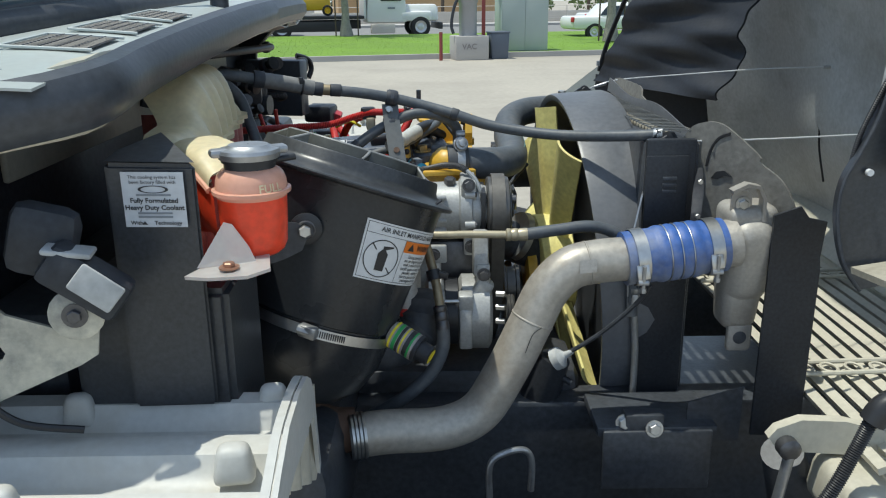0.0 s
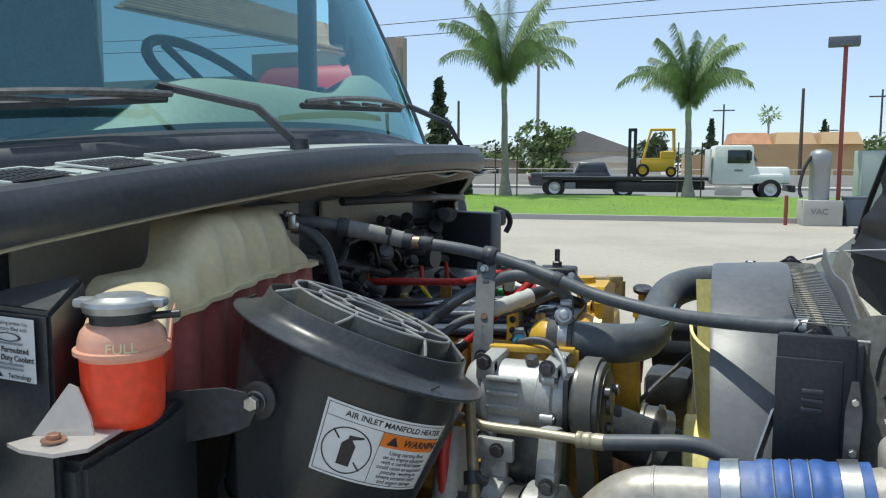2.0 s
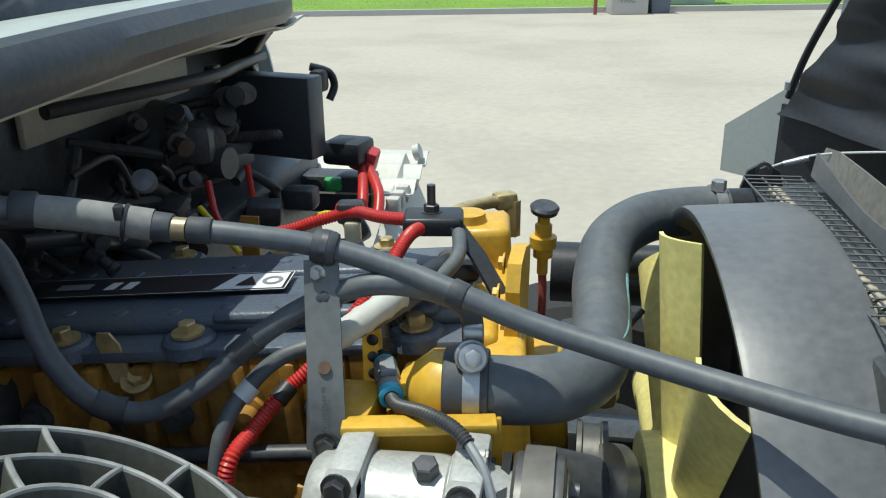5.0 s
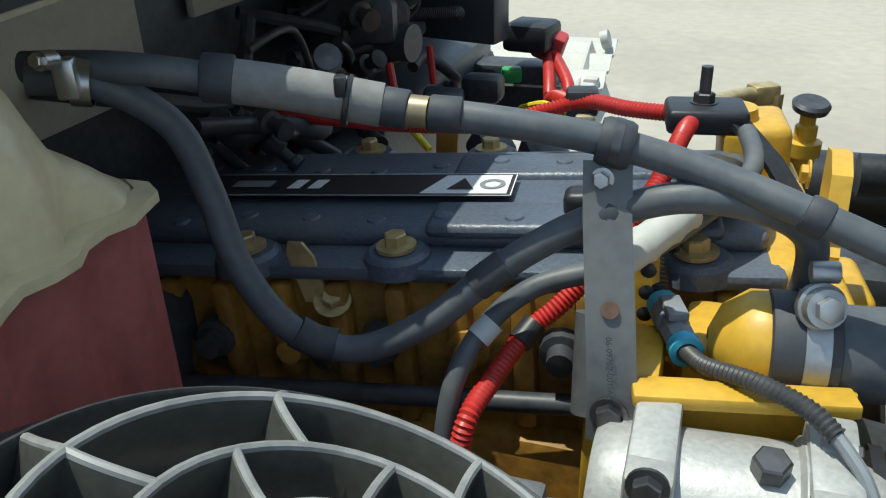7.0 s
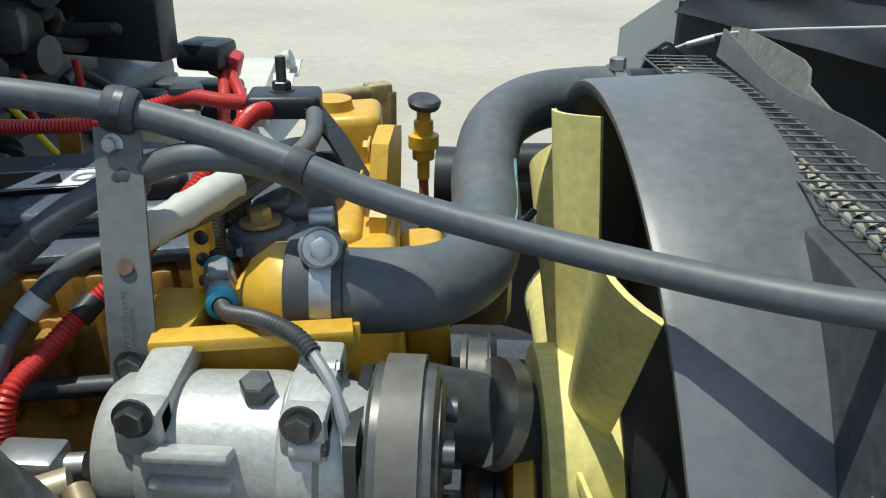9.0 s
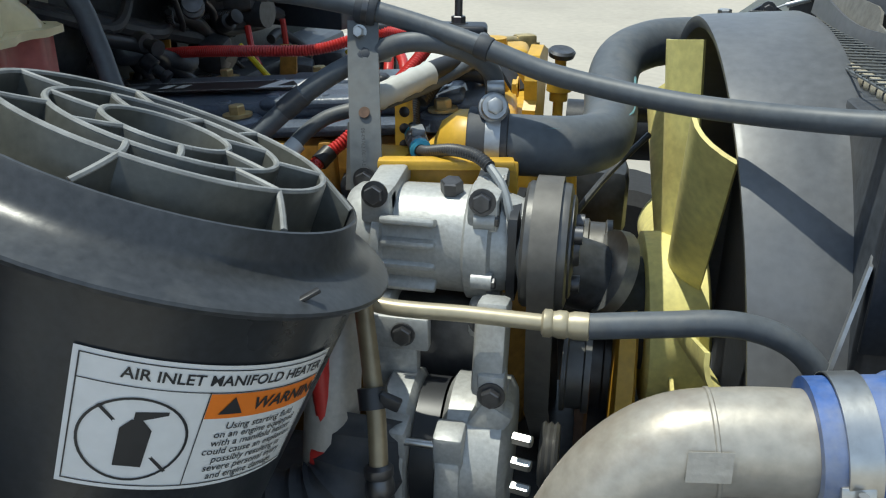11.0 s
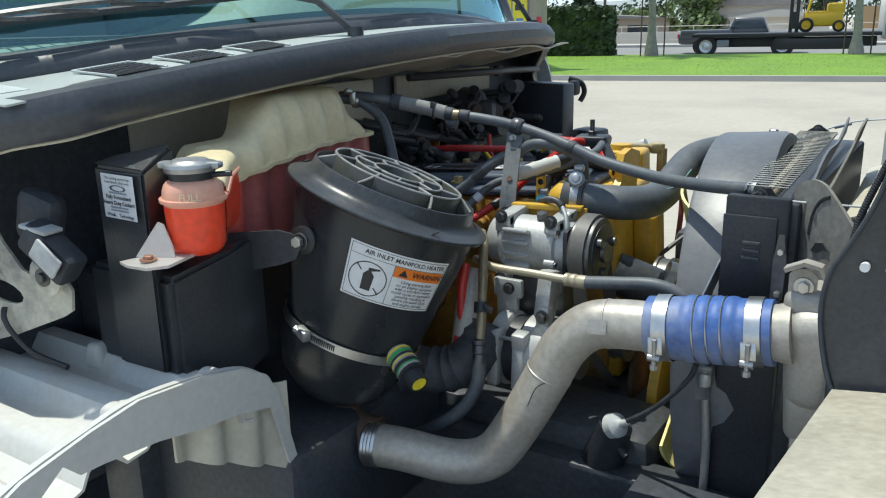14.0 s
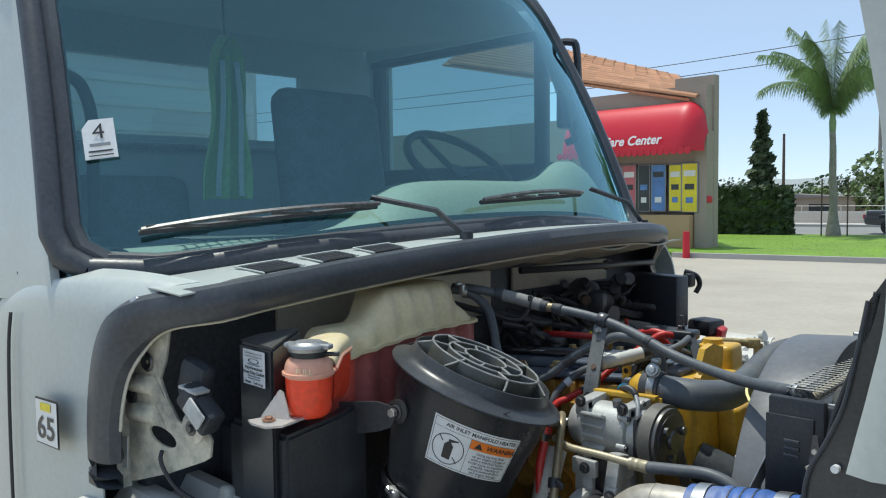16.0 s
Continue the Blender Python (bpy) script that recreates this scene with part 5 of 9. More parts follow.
for k, (u, v) in enumerate(((-0.096, -0.106), (-0.243, -0.112), (0.168, -0.107), (-0.39, -0.112), (-0.05, 0.155), (-0.20, 0.155), (-0.35, 0.155), (0.10, 0.155))):
    bm = B()
    lathe(bm, eng(u, v, -0.030), EZ, [(0, 0.034), (0.014, 0.031), (0.018, 0.026), (0.018, 0.0)], 20)
    bo = part("bolt_boss", bm, "valve_cover", vc)
    hexbolt_part(eng(u, v, -0.011), EZ, 0.011, 0.015, bo, "gold_zinc", 0.019)
CP = lambda x, y: eng(x - 0.325, y - 0.023, 0.0075)
nm = patch("name_plate", -0.02, -0.006, 0.325, 0.052, CP, "ink", vc, 1, label="black name plate with white emblem panel")
NP = lambda x, y: eng(x - 0.325, y - 0.023, 0.0085)
for x0, y0, x1, y1 in ((-0.02, -0.006, 0.325, -0.0048), (-0.02, 0.0508, 0.325, 0.052), (0.3238, -0.006, 0.325, 0.052)):
    patch("rule", x0, y0, x1, y1, NP, "label_white", nm, 1)
poly_print("emblem_panel", [(0.232, -0.001), (0.320, -0.001), (0.320, 0.047), (0.252, 0.047)], NP, "label_white", nm)
NQ = lambda x, y: NP(x, y) + Vector((0, 0, 0.0008))
poly_print("emblem_shape", [(0.258, 0.008), (0.286, 0.008), (0.272, 0.038)], NQ, "ink", nm)
ring_print("emblem_shape", (0.303, 0.022), 0.013, 0.005, NQ, "grey_ink", nm)
for x0, x1 in ((0.085, 0.103), (0.108, 0.126)):
    poly_print("emblem_shape", [(x0, 0.012), (x1 - 0.004, 0.012), (x1, 0.036), (x0 + 0.004, 0.036)], NP, "label_white", nm)
patch("print_bar", 0.02, 0.016, 0.065, 0.034, NP, "grey_ink", nm, 1)
bm = B()
box(bm, eng(0.075, -0.062, 0.016), (0.042, 0.030, 0.026), ER, 0.008, 3)
part("breather_cap", bm, "black_plastic", en, "black breather cap")

bm = B()
box(bm, eng(-0.16, 0.02, -0.125), (0.84, 0.27, 0.175), ER, 0.012)
head = part("cylinder_head", bm, "engine_ochre", en, "oil-stained ochre cylinder head")
for k in range(14):
    bm = B()
    box(bm, eng(-0.56 + 0.058 * k, -0.120, -0.115), (0.022, 0.028, 0.15), ER, 0.007)
    part("head_rib", bm, "engine_ochre", head)
for k in range(9):
    bm = B()
    p_ = eng(-0.54 + 0.085 * k, -0.125, -0.10)
    lathe(bm, p_, -EY, [(0, 0.022), (0.012, 0.020), (0.014, 0.013), (0.030, 0.012), (0.031, 0.0)], 14)
    part("fuel_fitting", bm, "dark_paint" if k % 2 else "engine_ochre", en)
bm = B()
cyl(bm, eng(-0.56, -0.15, -0.145), eng(0.16, -0.15, -0.145), 0.010, seg=12)
part("fuel_rail", bm, "dark_paint", en, "dark steel fuel rail")
bm = B()
box(bm, (-0.40, 1.985, 1.0), (0.92, 0.36, 0.44), (0, 0, 0), 0.02)
blk = part("block", bm, "engine_ochre", en)
for k in range(7):
    bm = B()
    cyl(bm, (-0.75 + 0.12 * k, 1.82, 1.12), (-0.75 + 0.12 * k, 1.77, 1.12), 0.035, seg=18)
    part("core_plug", bm, "engine_ochre", blk)
# lifting hook and flat tabs
bm = B()
plate(bm, [(0, 0), (0.024, 0), (0.026, 0.05), (0.020, 0.064), (0.006, 0.064), (0, 0.05)], 0.004, (-0.412, 1.80, 1.345), (1, 0.1, 0), (-0.30, 0.0, 1))
part("lifting_eye", bm, "gold_zinc", en)
hexbolt_part((-0.385, 1.800, 1.348), (0.2, -0.6, 1), 0.010, 0.012, en, "gold_zinc", 0.018)
bm = B()
plate(bm, [(0, 0), (0.024, 0), (0.022, 0.085), (0.002, 0.085)], 0.004, (-0.112, 1.795, 1.36), (1, 0.1, 0), (-0.05, 0.1, 1))
tb = part("holed_tab", bm, "engine_yellow", en)
for z in (1.385, 1.405, 1.425):
    bm = B()
    lathe(bm, (-0.1005, 1.7925, z), (0, -1, 0.1), [(0, 0.0065), (0.001, 0.005), (0.001, 0.0)], 12)
    part("hole", bm, "ink", tb)
# thermostat housing
bm = B()
lathe(bm, (-0.052, 1.738, 1.405), (1, 0.05, 0), [(0, 0.008), (0.008, 0.026), (0.026, 0.039), (0.046, 0.040), (0.058, 0.036), (0.075, 0.036)], 28)
box(bm, (-0.035, 1.77, 1.375), (0.07, 0.08, 0.05), (0, 0, 0), 0.012)
part("thermostat_housing", bm, "engine_yellow", en, "bright yellow domed thermostat housing")
for c, s, bv in (((-0.027, 1.676, 1.402), (0.142, 0.024, 0.010), 0.002), ((-0.024, 1.692, 1.36), (0.142, 0.014, 0.080), 0.003), ((-0.105, 1.72, 1.32), (0.05, 0.09, 0.15), 0.006)):
    bm = B()
    box(bm, c, s, (-4, 0, 11 if s[0] > 0.1 else 0), bv)
    part("mount_plate", bm, "engine_yellow", en, "yellow painted mounting plate")
# front cover, brackets and yellow fittings
for c, s in (((0.03, 1.985, 1.20), (0.05, 0.34, 0.40)), ((0.075, 1.99, 1.26), (0.05, 0.10, 0.16)), ((-0.02, 2.12, 1.40), (0.07, 0.09, 0.11)), ((0.0, 1.93, 1.36), (0.04, 0.16, 0.10))):
    bm = B()
    box(bm, c, s, ER, 0.012, 3)
    part("front_cover", bm, "engine_yellow", en)
bm = B()
plate(bm, [(0, -0.16), (0.075, -0.16), (0.10, -0.02), (0.10, 0.0), (0.055, 0.012), (0.02, 0.004), (0.006, -0.025), (0.012, -0.05), (0.0, -0.06)], 0.016, (0.030, 1.872, 1.476), (0.05, 1, 0.0), (0, 0, 1))
lp_ = part("lift_bracket", bm, "engine_yellow", en, "bright yellow lifting bracket plate")
for y_, z_ in ((1.895, 1.44), (1.955, 1.455)):
    hexbolt_part((0.022, y_, z_), (-1, 0, 0), 0.009, 0.008, lp_, "engine_yellow", 0.013)
bm = B()
lathe(bm, (-0.045, 2.11, 1.445), (0, 0, 1), [(0, 0.034), (0.006, 0.034), (0.010, 0.026), (0.022, 0.024), (0.024, 0.0)], 20)
part("filler_boss", bm, "engine_yellow", en)
bm = B()
tube(bm, [(-0.075, 2.12, 1.452), (-0.066, 2.16, 1.452), (-0.046, 2.219, 1.444), (-0.018, 2.262, 1.438)], 0.010, 12)
eb_ = part("brass_elbow", bm, "gold_zinc", en, "brass elbow fitting")
bm = B()
box(bm, (-0.010, 2.266, 1.438), (0.036, 0.026, 0.026), (0, 0, 30), 0.005)
part("nut", bm, "gold_zinc", eb_)
bm = B()
cyl(bm, (0.002, 2.270, 1.438), (0.002, 2.270, 1.38), 0.013, seg=6)
part("stem", bm, "gold_zinc", eb_)
bm = B()
lathe(bm, (0.050, 2.30, 1.305), (0, 0, 1), [(0, 0.009), (0.03, 0.009), (0.03, 0.016), (0.045, 0.016), (0.047, 0.022), (0.065, 0.022), (0.067, 0.014), (0.085, 0.014), (0.088, 0.010), (0.11, 0.010)], 14)
vk = part("drain_valve", bm, "engine_yellow", en)
bm = B()
lathe(bm, (0.050, 2.30, 1.408), (0.1, -0.2, 1), [(0, 0.010), (0.004, 0.022), (0.012, 0.024), (0.016, 0.020), (0.014, 0.0)], 18)
part("knob", bm, "dark_steel", vk)
bm = B()
tube(bm, [(0.05, 2.30, 1.31), (0.052, 2.29, 1.26), (0.05, 2.28, 1.20)], 0.007, 10)
part("copper_tube", bm, "rust_red", vk)
# pulleys and belt
for c, r, w in (((0.105, 1.72, 1.14), 0.045, 0.035), ((0.12, 1.95, 1.02), 0.09, 0.05), ((0.115, 1.93, 1.20), 0.055, 0.04)):
    bm = B()
    lathe(bm, c, (1, 0, 0), [(0, r * 0.2), (0.002, r), (w * 0.2, r), (w * 0.25, r - 0.004), (w * 0.75, r - 0.004), (w * 0.8, r), (w, r), (w, r * 0.7), (w * 0.8, r * 0.6), (w * 0.9, r * 0.2), (w, 0.001)], 32)
    part("idler_pulley", bm, "pulley_steel", en)
bm = B()
lathe(bm, (0.168, 1.925, 0.985), (1, 0, 0), [(0, 0.03), (0.002, 0.19), (0.006, 0.203), (0.026, 0.203), (0.030, 0.19), (0.031, 0.03)], 48, close=True)
part("crank_damper", bm, "engine_yellow", en, "orange-yellow crankshaft damper")
bm = B()
lathe(bm, (0.125, 1.86, 1.03), (1, 0, 0), [(0, 0.02), (0.002, 0.115), (0.012, 0.12), (0.016, 0.10), (0.018, 0.02)], 36, close=True)
part("drive_plate", bm, "rust_brown", en)
bm = B()
lathe(bm, (0.145, 1.86, 1.215), Vector((0.19, 0.07, -0.085)), [(0, 0.02), (0.002, 0.056), (0.018, 0.058), (0.022, 0.05), (0.023, 0.02)], 28, close=True)
part("drive_flange", bm, "zinc", en, "grey fan drive flange")
bm = B()
cyl(bm, (0.05, 1.84, 1.235), (0.24, 1.91, 1.15), 0.045, 0.05, seg=24)
part("fan_drive", bm, "dark_paint", en)
bm = B()
belt = [Vector((0.085, 1.632 + 0.0675 * math.cos(radians(a)), 1.338 + 0.0675 * math.sin(radians(a)))) for a in range(-20, 221, 12)]
strip(bm, belt + [Vector(p) for p in ((0.085, 1.62, 1.15), (0.085, 1.80, 0.98), (0.085, 1.90, 0.95), (0.085, 1.86, 1.05), (0.085, 1.76, 1.16))] + belt[:1], (0.026, 0, 0), 0.004)
part("serpentine_belt", bm, "belt_back", en)

# ---- air-conditioning compressor ----
co = thing("ac_compressor", (-0.02, 1.63, 1.28), "silver cast air-conditioning compressor with black clutch pulley", "compressor")
CC = Vector((0, 1.632, 1.338))
bm = B()
lathe(bm, CC + Vector((-0.118, 0, 0)), (1, 0, 0), [(0, 0.02), (0.002, 0.044), (0.010, 0.050), (0.034, 0.052), (0.036, 0.057), (0.044, 0.057), (0.046, 0.053), (0.125, 0.055), (0.128, 0.060), (0.150, 0.060), (0.153, 0.052), (0.18, 0.045)], 40)
body = part("housing", bm, "cast_aluminium", co, "grey-white cast housing")
for k in range(4):
    bm = B()
    box(bm, (-0.045, 1.580 + 0.002 * k, 1.372 - 0.022 * k), (0.055, 0.02, 0.009), (20 * k - 20, 0, 0), 0.004)
    part("rib", bm, "cast_aluminium", body)
for x, nm_ in ((0.026, "a"), (-0.078, "b")):
    bm = B()
    box(bm, (x, 1.628, 1.390), (0.030, 0.085, 0.022), (6, 0, 0), 0.004)
    box(bm, (x, 1.595, 1.382), (0.030, 0.025, 0.034), (0, 0, 0), 0.004)
    ear = part("mounting_ear", bm, "cast_aluminium", co)
    hexbolt_part((x, 1.583, 1.396), (0, -1, 0.1), 0.0095, 0.010, ear, "dark_steel", 0.013)
for x, z in ((0.03, 1.275), (-0.075, 1.275)):
    bm = B()
    box(bm, (x, 1.60, z), (0.028, 0.05, 0.04), (0, 0, 0), 0.005)
    ear = part("mounting_ear", bm, "cast_aluminium", co)
    hexbolt_part((x, 1.573, z), (0, -1, 0), 0.009, 0.008, ear, "dark_steel", 0.013)
hexbolt_part((-0.010, 1.620, 1.392), (0, -0.2, 1), 0.0115, 0.012, co, "dark_steel", 0.0, "oil_plug")
for a in range(0, 360, 60):
    hexbolt_part(CC + Vector((0.030, 0.061 * math.cos(radians(a + 20)), 0.061 * math.sin(radians(a + 20)))), (1, 0, 0), 0.006, 0.012, co, "dark_steel")
    bm = B()
    q = CC + Vector((0.018, 0.059 * math.cos(radians(a + 20)), 0.059 * math.sin(radians(a + 20))))
    cyl(bm, q, q + Vector((0.02, 0, 0)), 0.009, seg=12)
    part("lug", bm, "cast_aluminium", co)
bm = B()
lathe(bm, CC + Vector((0.062, 0, 0)), (1, 0, 0), [(0, 0.03), (0.001, 0.061), (0.004, 0.0635), (0.010, 0.0635)] + [(0.011, 0.0655), (0.034, 0.0655), (0.035, 0.0635)] + [(0.040, 0.0635), (0.044, 0.0625), (0.046, 0.056), (0.046, 0.050)], 48)
pu = part("clutch_pulley", bm, "pulley_steel", co, "grooved dark steel clutch pulley")
bm = B()
lathe(bm, CC + Vector((0.104, 0, 0)), (1, 0, 0), [(0, 0.052), (0.006, 0.052), (0.008, 0.048), (0.008, 0.020), (0.014, 0.018), (0.014, 0.0)], 36)
hub = part("clutch_plate", bm, "dark_steel", pu)
for a in (20, 140, 260):
    bm = B()
    q = CC + Vector((0.108, 0.038 * math.cos(radians(a)), 0.038 * math.sin(radians(a))))
    cyl(bm, q, q + Vector((0.012, 0, 0)), 0.009, seg=12)
    part("rivet", bm, "dark_steel", pu)
bm = B()
box(bm, CC + Vector((0.055, 0.0, 0)), (0.012, 0.10, 0.09), (0, 0, 0), 0.01)
part("clutch_coil", bm, "ink", co)

# ---- alternator ----
al = thing("alternator", (-0.02, 1.53, 1.10), "dusty silver alternator with dark windings", "alternator")
ALC = Vector((0, 1.545, 1.150))
for x0, x1, big_ in ((-0.062, -0.022, 0.072), (0.002, 0.070, 0.074)):
    bm = B()
    lathe(bm, ALC + Vector((x0, 0, 0)), (1, 0, 0), [(0, 0.030), (0.002, big_ - 0.010), (0.008, big_), (x1 - x0 - 0.008, big_), (x1 - x0 - 0.002, big_ - 0.010), (x1 - x0, 0.030)], 36, close=True)
    part("end_casting", bm, "cast_aluminium", al)
bm = B()
lathe(bm, ALC + Vector((-0.022, 0, 0)), (1, 0, 0), [(0, 0.066), (0.024, 0.066)], 36)
part("stator", bm, "ink", al, "dark laminated stator")
for x, w_ in ((-0.036, 0.026), (0.016, 0.028)):
    bm = B()
    box(bm, (x, 1.487, 1.188), (w_, 0.030, 0.044), (8, 0, 0), 0.004)
    box(bm, (x, 1.478, 1.140), (w_ * 0.9, 0.020, 0.080), (-4, 0, 0), 0.005)
    part("lug", bm, "cast_aluminium", al)
bm = B()
cyl(bm, (-0.030, 1.476, 1.196), (0.010, 1.476, 1.196), 0.0042, seg=10)
part("through_bolt", bm, "steel", al)
bm = B()
box(bm, (0.050, 1.512, 1.240), (0.026, 0.024, 0.040), (0, 0, 0), 0.004)
box(bm, (0.046, 1.530, 1.275), (0.030, 0.040, 0.090), (-14, 0, 0), 0.006)
box(bm, (0.046, 1.512, 1.205), (0.034, 0.030, 0.050), (0, 30, 0), 0.006)
tg = part("tension_bracket", bm, "cast_aluminium", al, "cast adjusting bracket")
hexbolt_part((0.051, 1.500, 1.241), (0, -1, 0), 0.0095, 0.010, tg, "dark_steel", 0.013)
bm = B()
box(bm, (-0.048, 1.556, 1.266), (0.060, 0.014, 0.036), (0, 0, 0), 0.004)
box(bm, (-0.052, 1.562, 1.225), (0.045, 0.016, 0.070), (0, 0, 0), 0.006)
ul_ = part("upper_lug", bm, "cast_aluminium", al)
hexbolt_part((-0.043, 1.548, 1.267), (0, -1, 0), 0.010, 0.008, ul_, "dark_steel", 0.012)
for z in (1.205, 1.178, 1.150):
    hexbolt_part((0.074, 1.490, z), (1, -0.2, 0), 0.006, 0.018, al, "steel")
bm = B()
box(bm, (-0.01, 1.62, 1.21), (0.12, 0.05, 0.14), (0, 0, 0), 0.01)
part("support", bm, "dark_steel", al)
bm = B()
lathe(bm, (0.095, 1.545, 1.150), (1, 0, 0), [(0, 0.02), (0.001, 0.030), (0.004, 0.033), (0.007, 0.030), (0.010, 0.033), (0.013, 0.030), (0.016, 0.033), (0.019, 0.030), (0.020, 0.012)], 28, close=True)
part("pulley", bm, "pulley_steel", al)

# ---- charge-air pipe, silicone coupling and end tank ----
pp = thing("charge_air_pipe", (0.0, 1.33, 1.0), "dusty bent aluminium charge-air pipe", "pipe")
bm = B()
PIPE = [(-0.19, 1.287, 1.029), (-0.13, 1.30, 1.030), (-0.03, 1.325, 1.022), (0.035, 1.342, 1.045), (0.082, 1.355, 1.115), (0.122, 1.366, 1.195), (0.155, 1.374, 1.262), (0.195, 1.380, 1.300), (0.245, 1.384, 1.311), (0.30, 1.387, 1.314)]
pts = tube(bm, PIPE, 0.0385, 28, 10)
pipe = part("pipe", bm, "aluminium_pipe", pp)
for i in (52, 76):
    bm = B()
    d = (pts[i + 1] - pts[i - 1]).normalized()
    lathe(bm, pts[i] - d * 0.002, d, [(0, 0.0386), (0.001, 0.0396), (0.003, 0.0396), (0.004, 0.0386)], 28)
    part("weld_bead", bm, "aluminium_pipe", pipe)
bm = B()
d = (pts[3] - pts[0]).normalized()
lathe(bm, pts[0] - d * 0.004, d, [(0, 0.0385)] + [(0.002 + 0.0022 * k, 0.0395 + 0.0016 * ((k * 5) % 3) / 2) for k in range(12)] + [(0.029, 0.0388)], 28)
part("foil_band", bm, "steel", pp, "crumpled silver foil band")
bm = B()
d = (pts[84] - pts[80]).normalized()
strip(bm, [pts[72] + d * 0.01 * k + Vector((0, -0.0390, 0.010)) for k in range(4)], Vector((0, 0.004, 0.022)), 0.0005)
part("paper_tag", bm, "tank_casting", pipe, "brownish paper tag")
bm = B()
d = (pts[56] - pts[46]).normalized()
tube(bm, [pts[46] + Vector((0.006, -0.0388, 0.002)), pts[50] + Vector((0.003, -0.039, 0.002)), pts[52] + Vector((0.012, -0.0385, 0))], 0.0007, 5)
part("scratch", bm, "ink", pipe)

pp.location += Vector((0, 0.002, -0.009))
rhz = thing("rusty_elbow", (-0.26, 1.30, 0.98), "brown rust-stained elbow below the air cleaner", "pipe")
bm = B()
tube(bm, [(-0.188, 1.2875, 1.029), (-0.225, 1.284, 1.034), (-0.262, 1.295, 1.052), (-0.280, 1.325, 1.085), (-0.285, 1.36, 1.12)], 0.0392, 24)
part("elbow", bm, "rust_brown", rhz)

rhz.location += Vector((0, 0.020, -0.006))
si = thing("silicone_coupling", (0.38, 1.39, 1.27), "faded blue ribbed silicone coupling with two steel T-bolt clamps", "hose coupling")
S0, S1 = Vector((0.287, 1.386, 1.313)), Vector((0.462, 1.397, 1.334))
sd = (S1 - S0).normalized()
L = (S1 - S0).length
prof = []
for k in range(61):
    h = L * k / 60
    q = k / 60
    r = 0.0495
    if 0.30 < q < 0.74:
        r = 0.0495 + 0.003 * abs(math.sin((q - 0.30) / 0.44 * math.pi * 4)) ** 0.6
    prof.append((h, r - 0.002))
bm = B()
lathe(bm, S0, sd, [(0, 0.0385)] + prof + [(L, 0.0385)], 40)
hose = part("hose", bm, "blue_silicone", si)
for q in (0.41, 0.52, 0.63):
    bm = B()
    c = S0 + sd * L * q
    u_, v_, _ = frame_of(sd)
    tube(bm, [c + (u_ * math.cos(t) + v_ * math.sin(t)) * 0.0495 for t in (2 * math.pi * i / 40 for i in range(41))], 0.0012, 6, smooth=False)
    part("wire_ring", bm, "steel", hose)
for q in (0.14, 0.87):
    c = S0 + sd * L * q
    bm = B()
    lathe(bm, c - sd * 0.011, sd, [(0, 0.0495), (0.0005, 0.0505), (0.0215, 0.0505), (0.022, 0.0495)], 40)
    cl = part("t_bolt_clamp", bm, "steel", si, "bright steel T-bolt clamp")
    bm = B()
    box(bm, c + Vector((0, -0.050, -0.012)), (0.022, 0.006, 0.026), (-10, -7, 0), 0.002)
    part("saddle", bm, "steel", cl)
    bm = B()
    cyl(bm, c + Vector((0, -0.053, -0.045)), c + Vector((0, -0.056, 0.0)), 0.0035, seg=8)
    hexbolt(bm, c + Vector((0, -0.053, -0.040)), (0, 0, -1), 0.006, 0.008)
    cyl(bm, c + Vector((-0.009, -0.052, -0.030)), c + Vector((0.009, -0.052, -0.030)), 0.006, seg=10)
    part("t_bolt", bm, "zinc", cl)

si.location += Vector((0.001, 0.002, -0.008))
et = thing("charge_cooler_tank", (0.52, 1.40, 1.13), "dusty cast aluminium charge-air cooler end tank", "end tank")
bm = B()
for v_ in box(bm, (0.513, 1.396, 1.281), (0.082, 0.088, 0.238), (0, -2, 0), 0.020, 5):
    k_ = (1.40 - v_.co.z) / 0.238
    v_.co.x += 0.010 * (1 - k_) * (v_.co.x > 0.513) - 0.016 * k_ * k_ * (v_.co.x > 0.513) + 0.006 * k_ * (v_.co.x < 0.513)
    v_.co.y += 0.020 * k_ * k_ * (v_.co.y < 1.396)
lathe(bm, S1 - sd * 0.04 - Vector((0, 0.034, 0.002)), sd, [(0, 0.040), (0.045, 0.0405), (0.055, 0.0425), (0.065, 0.0425), (0.067, 0.0)], 32)
for v_ in box(bm, (0.515, 1.376, 1.295), (0.080, 0.088, 0.166), (0, -2, 0), 0.032, 6):
    v_.co.y += 0.034 * max(0.0, (1.33 - v_.co.z) / 0.118) ** 1.5 * (v_.co.y < 1.39)
part("casting", bm, "tank_casting", et)
bm = B()
strip(bm, [(0.470, 1.360, 1.428), (0.495, 1.360, 1.440), (0.515, 1.360, 1.436), (0.526, 1.360, 1.415), (0.527, 1.360, 1.375)], (0, 0.022, 0), 0.006)
plate(bm, [(0, 0), (0.036, 0), (0.036, 0.034), (0.028, 0.042), (0.006, 0.042), (0, 0.034)], 0.005, (0.474, 1.372, 1.385), (1, 0, 0), (0, 0, 1))
lp = part("top_bracket", bm, "tank_casting", et)
hexbolt_part((0.494, 1.366, 1.404), (0, -1, 0), 0.009, 0.008, lp, "steel", 0.013)
bm = B()
box(bm, (0.515, 1.378, 1.150), (0.046, 0.012, 0.056), (0, 0, 0), 0.008)
lp = part("lower_bracket", bm, "tank_casting", et)
bm = B()
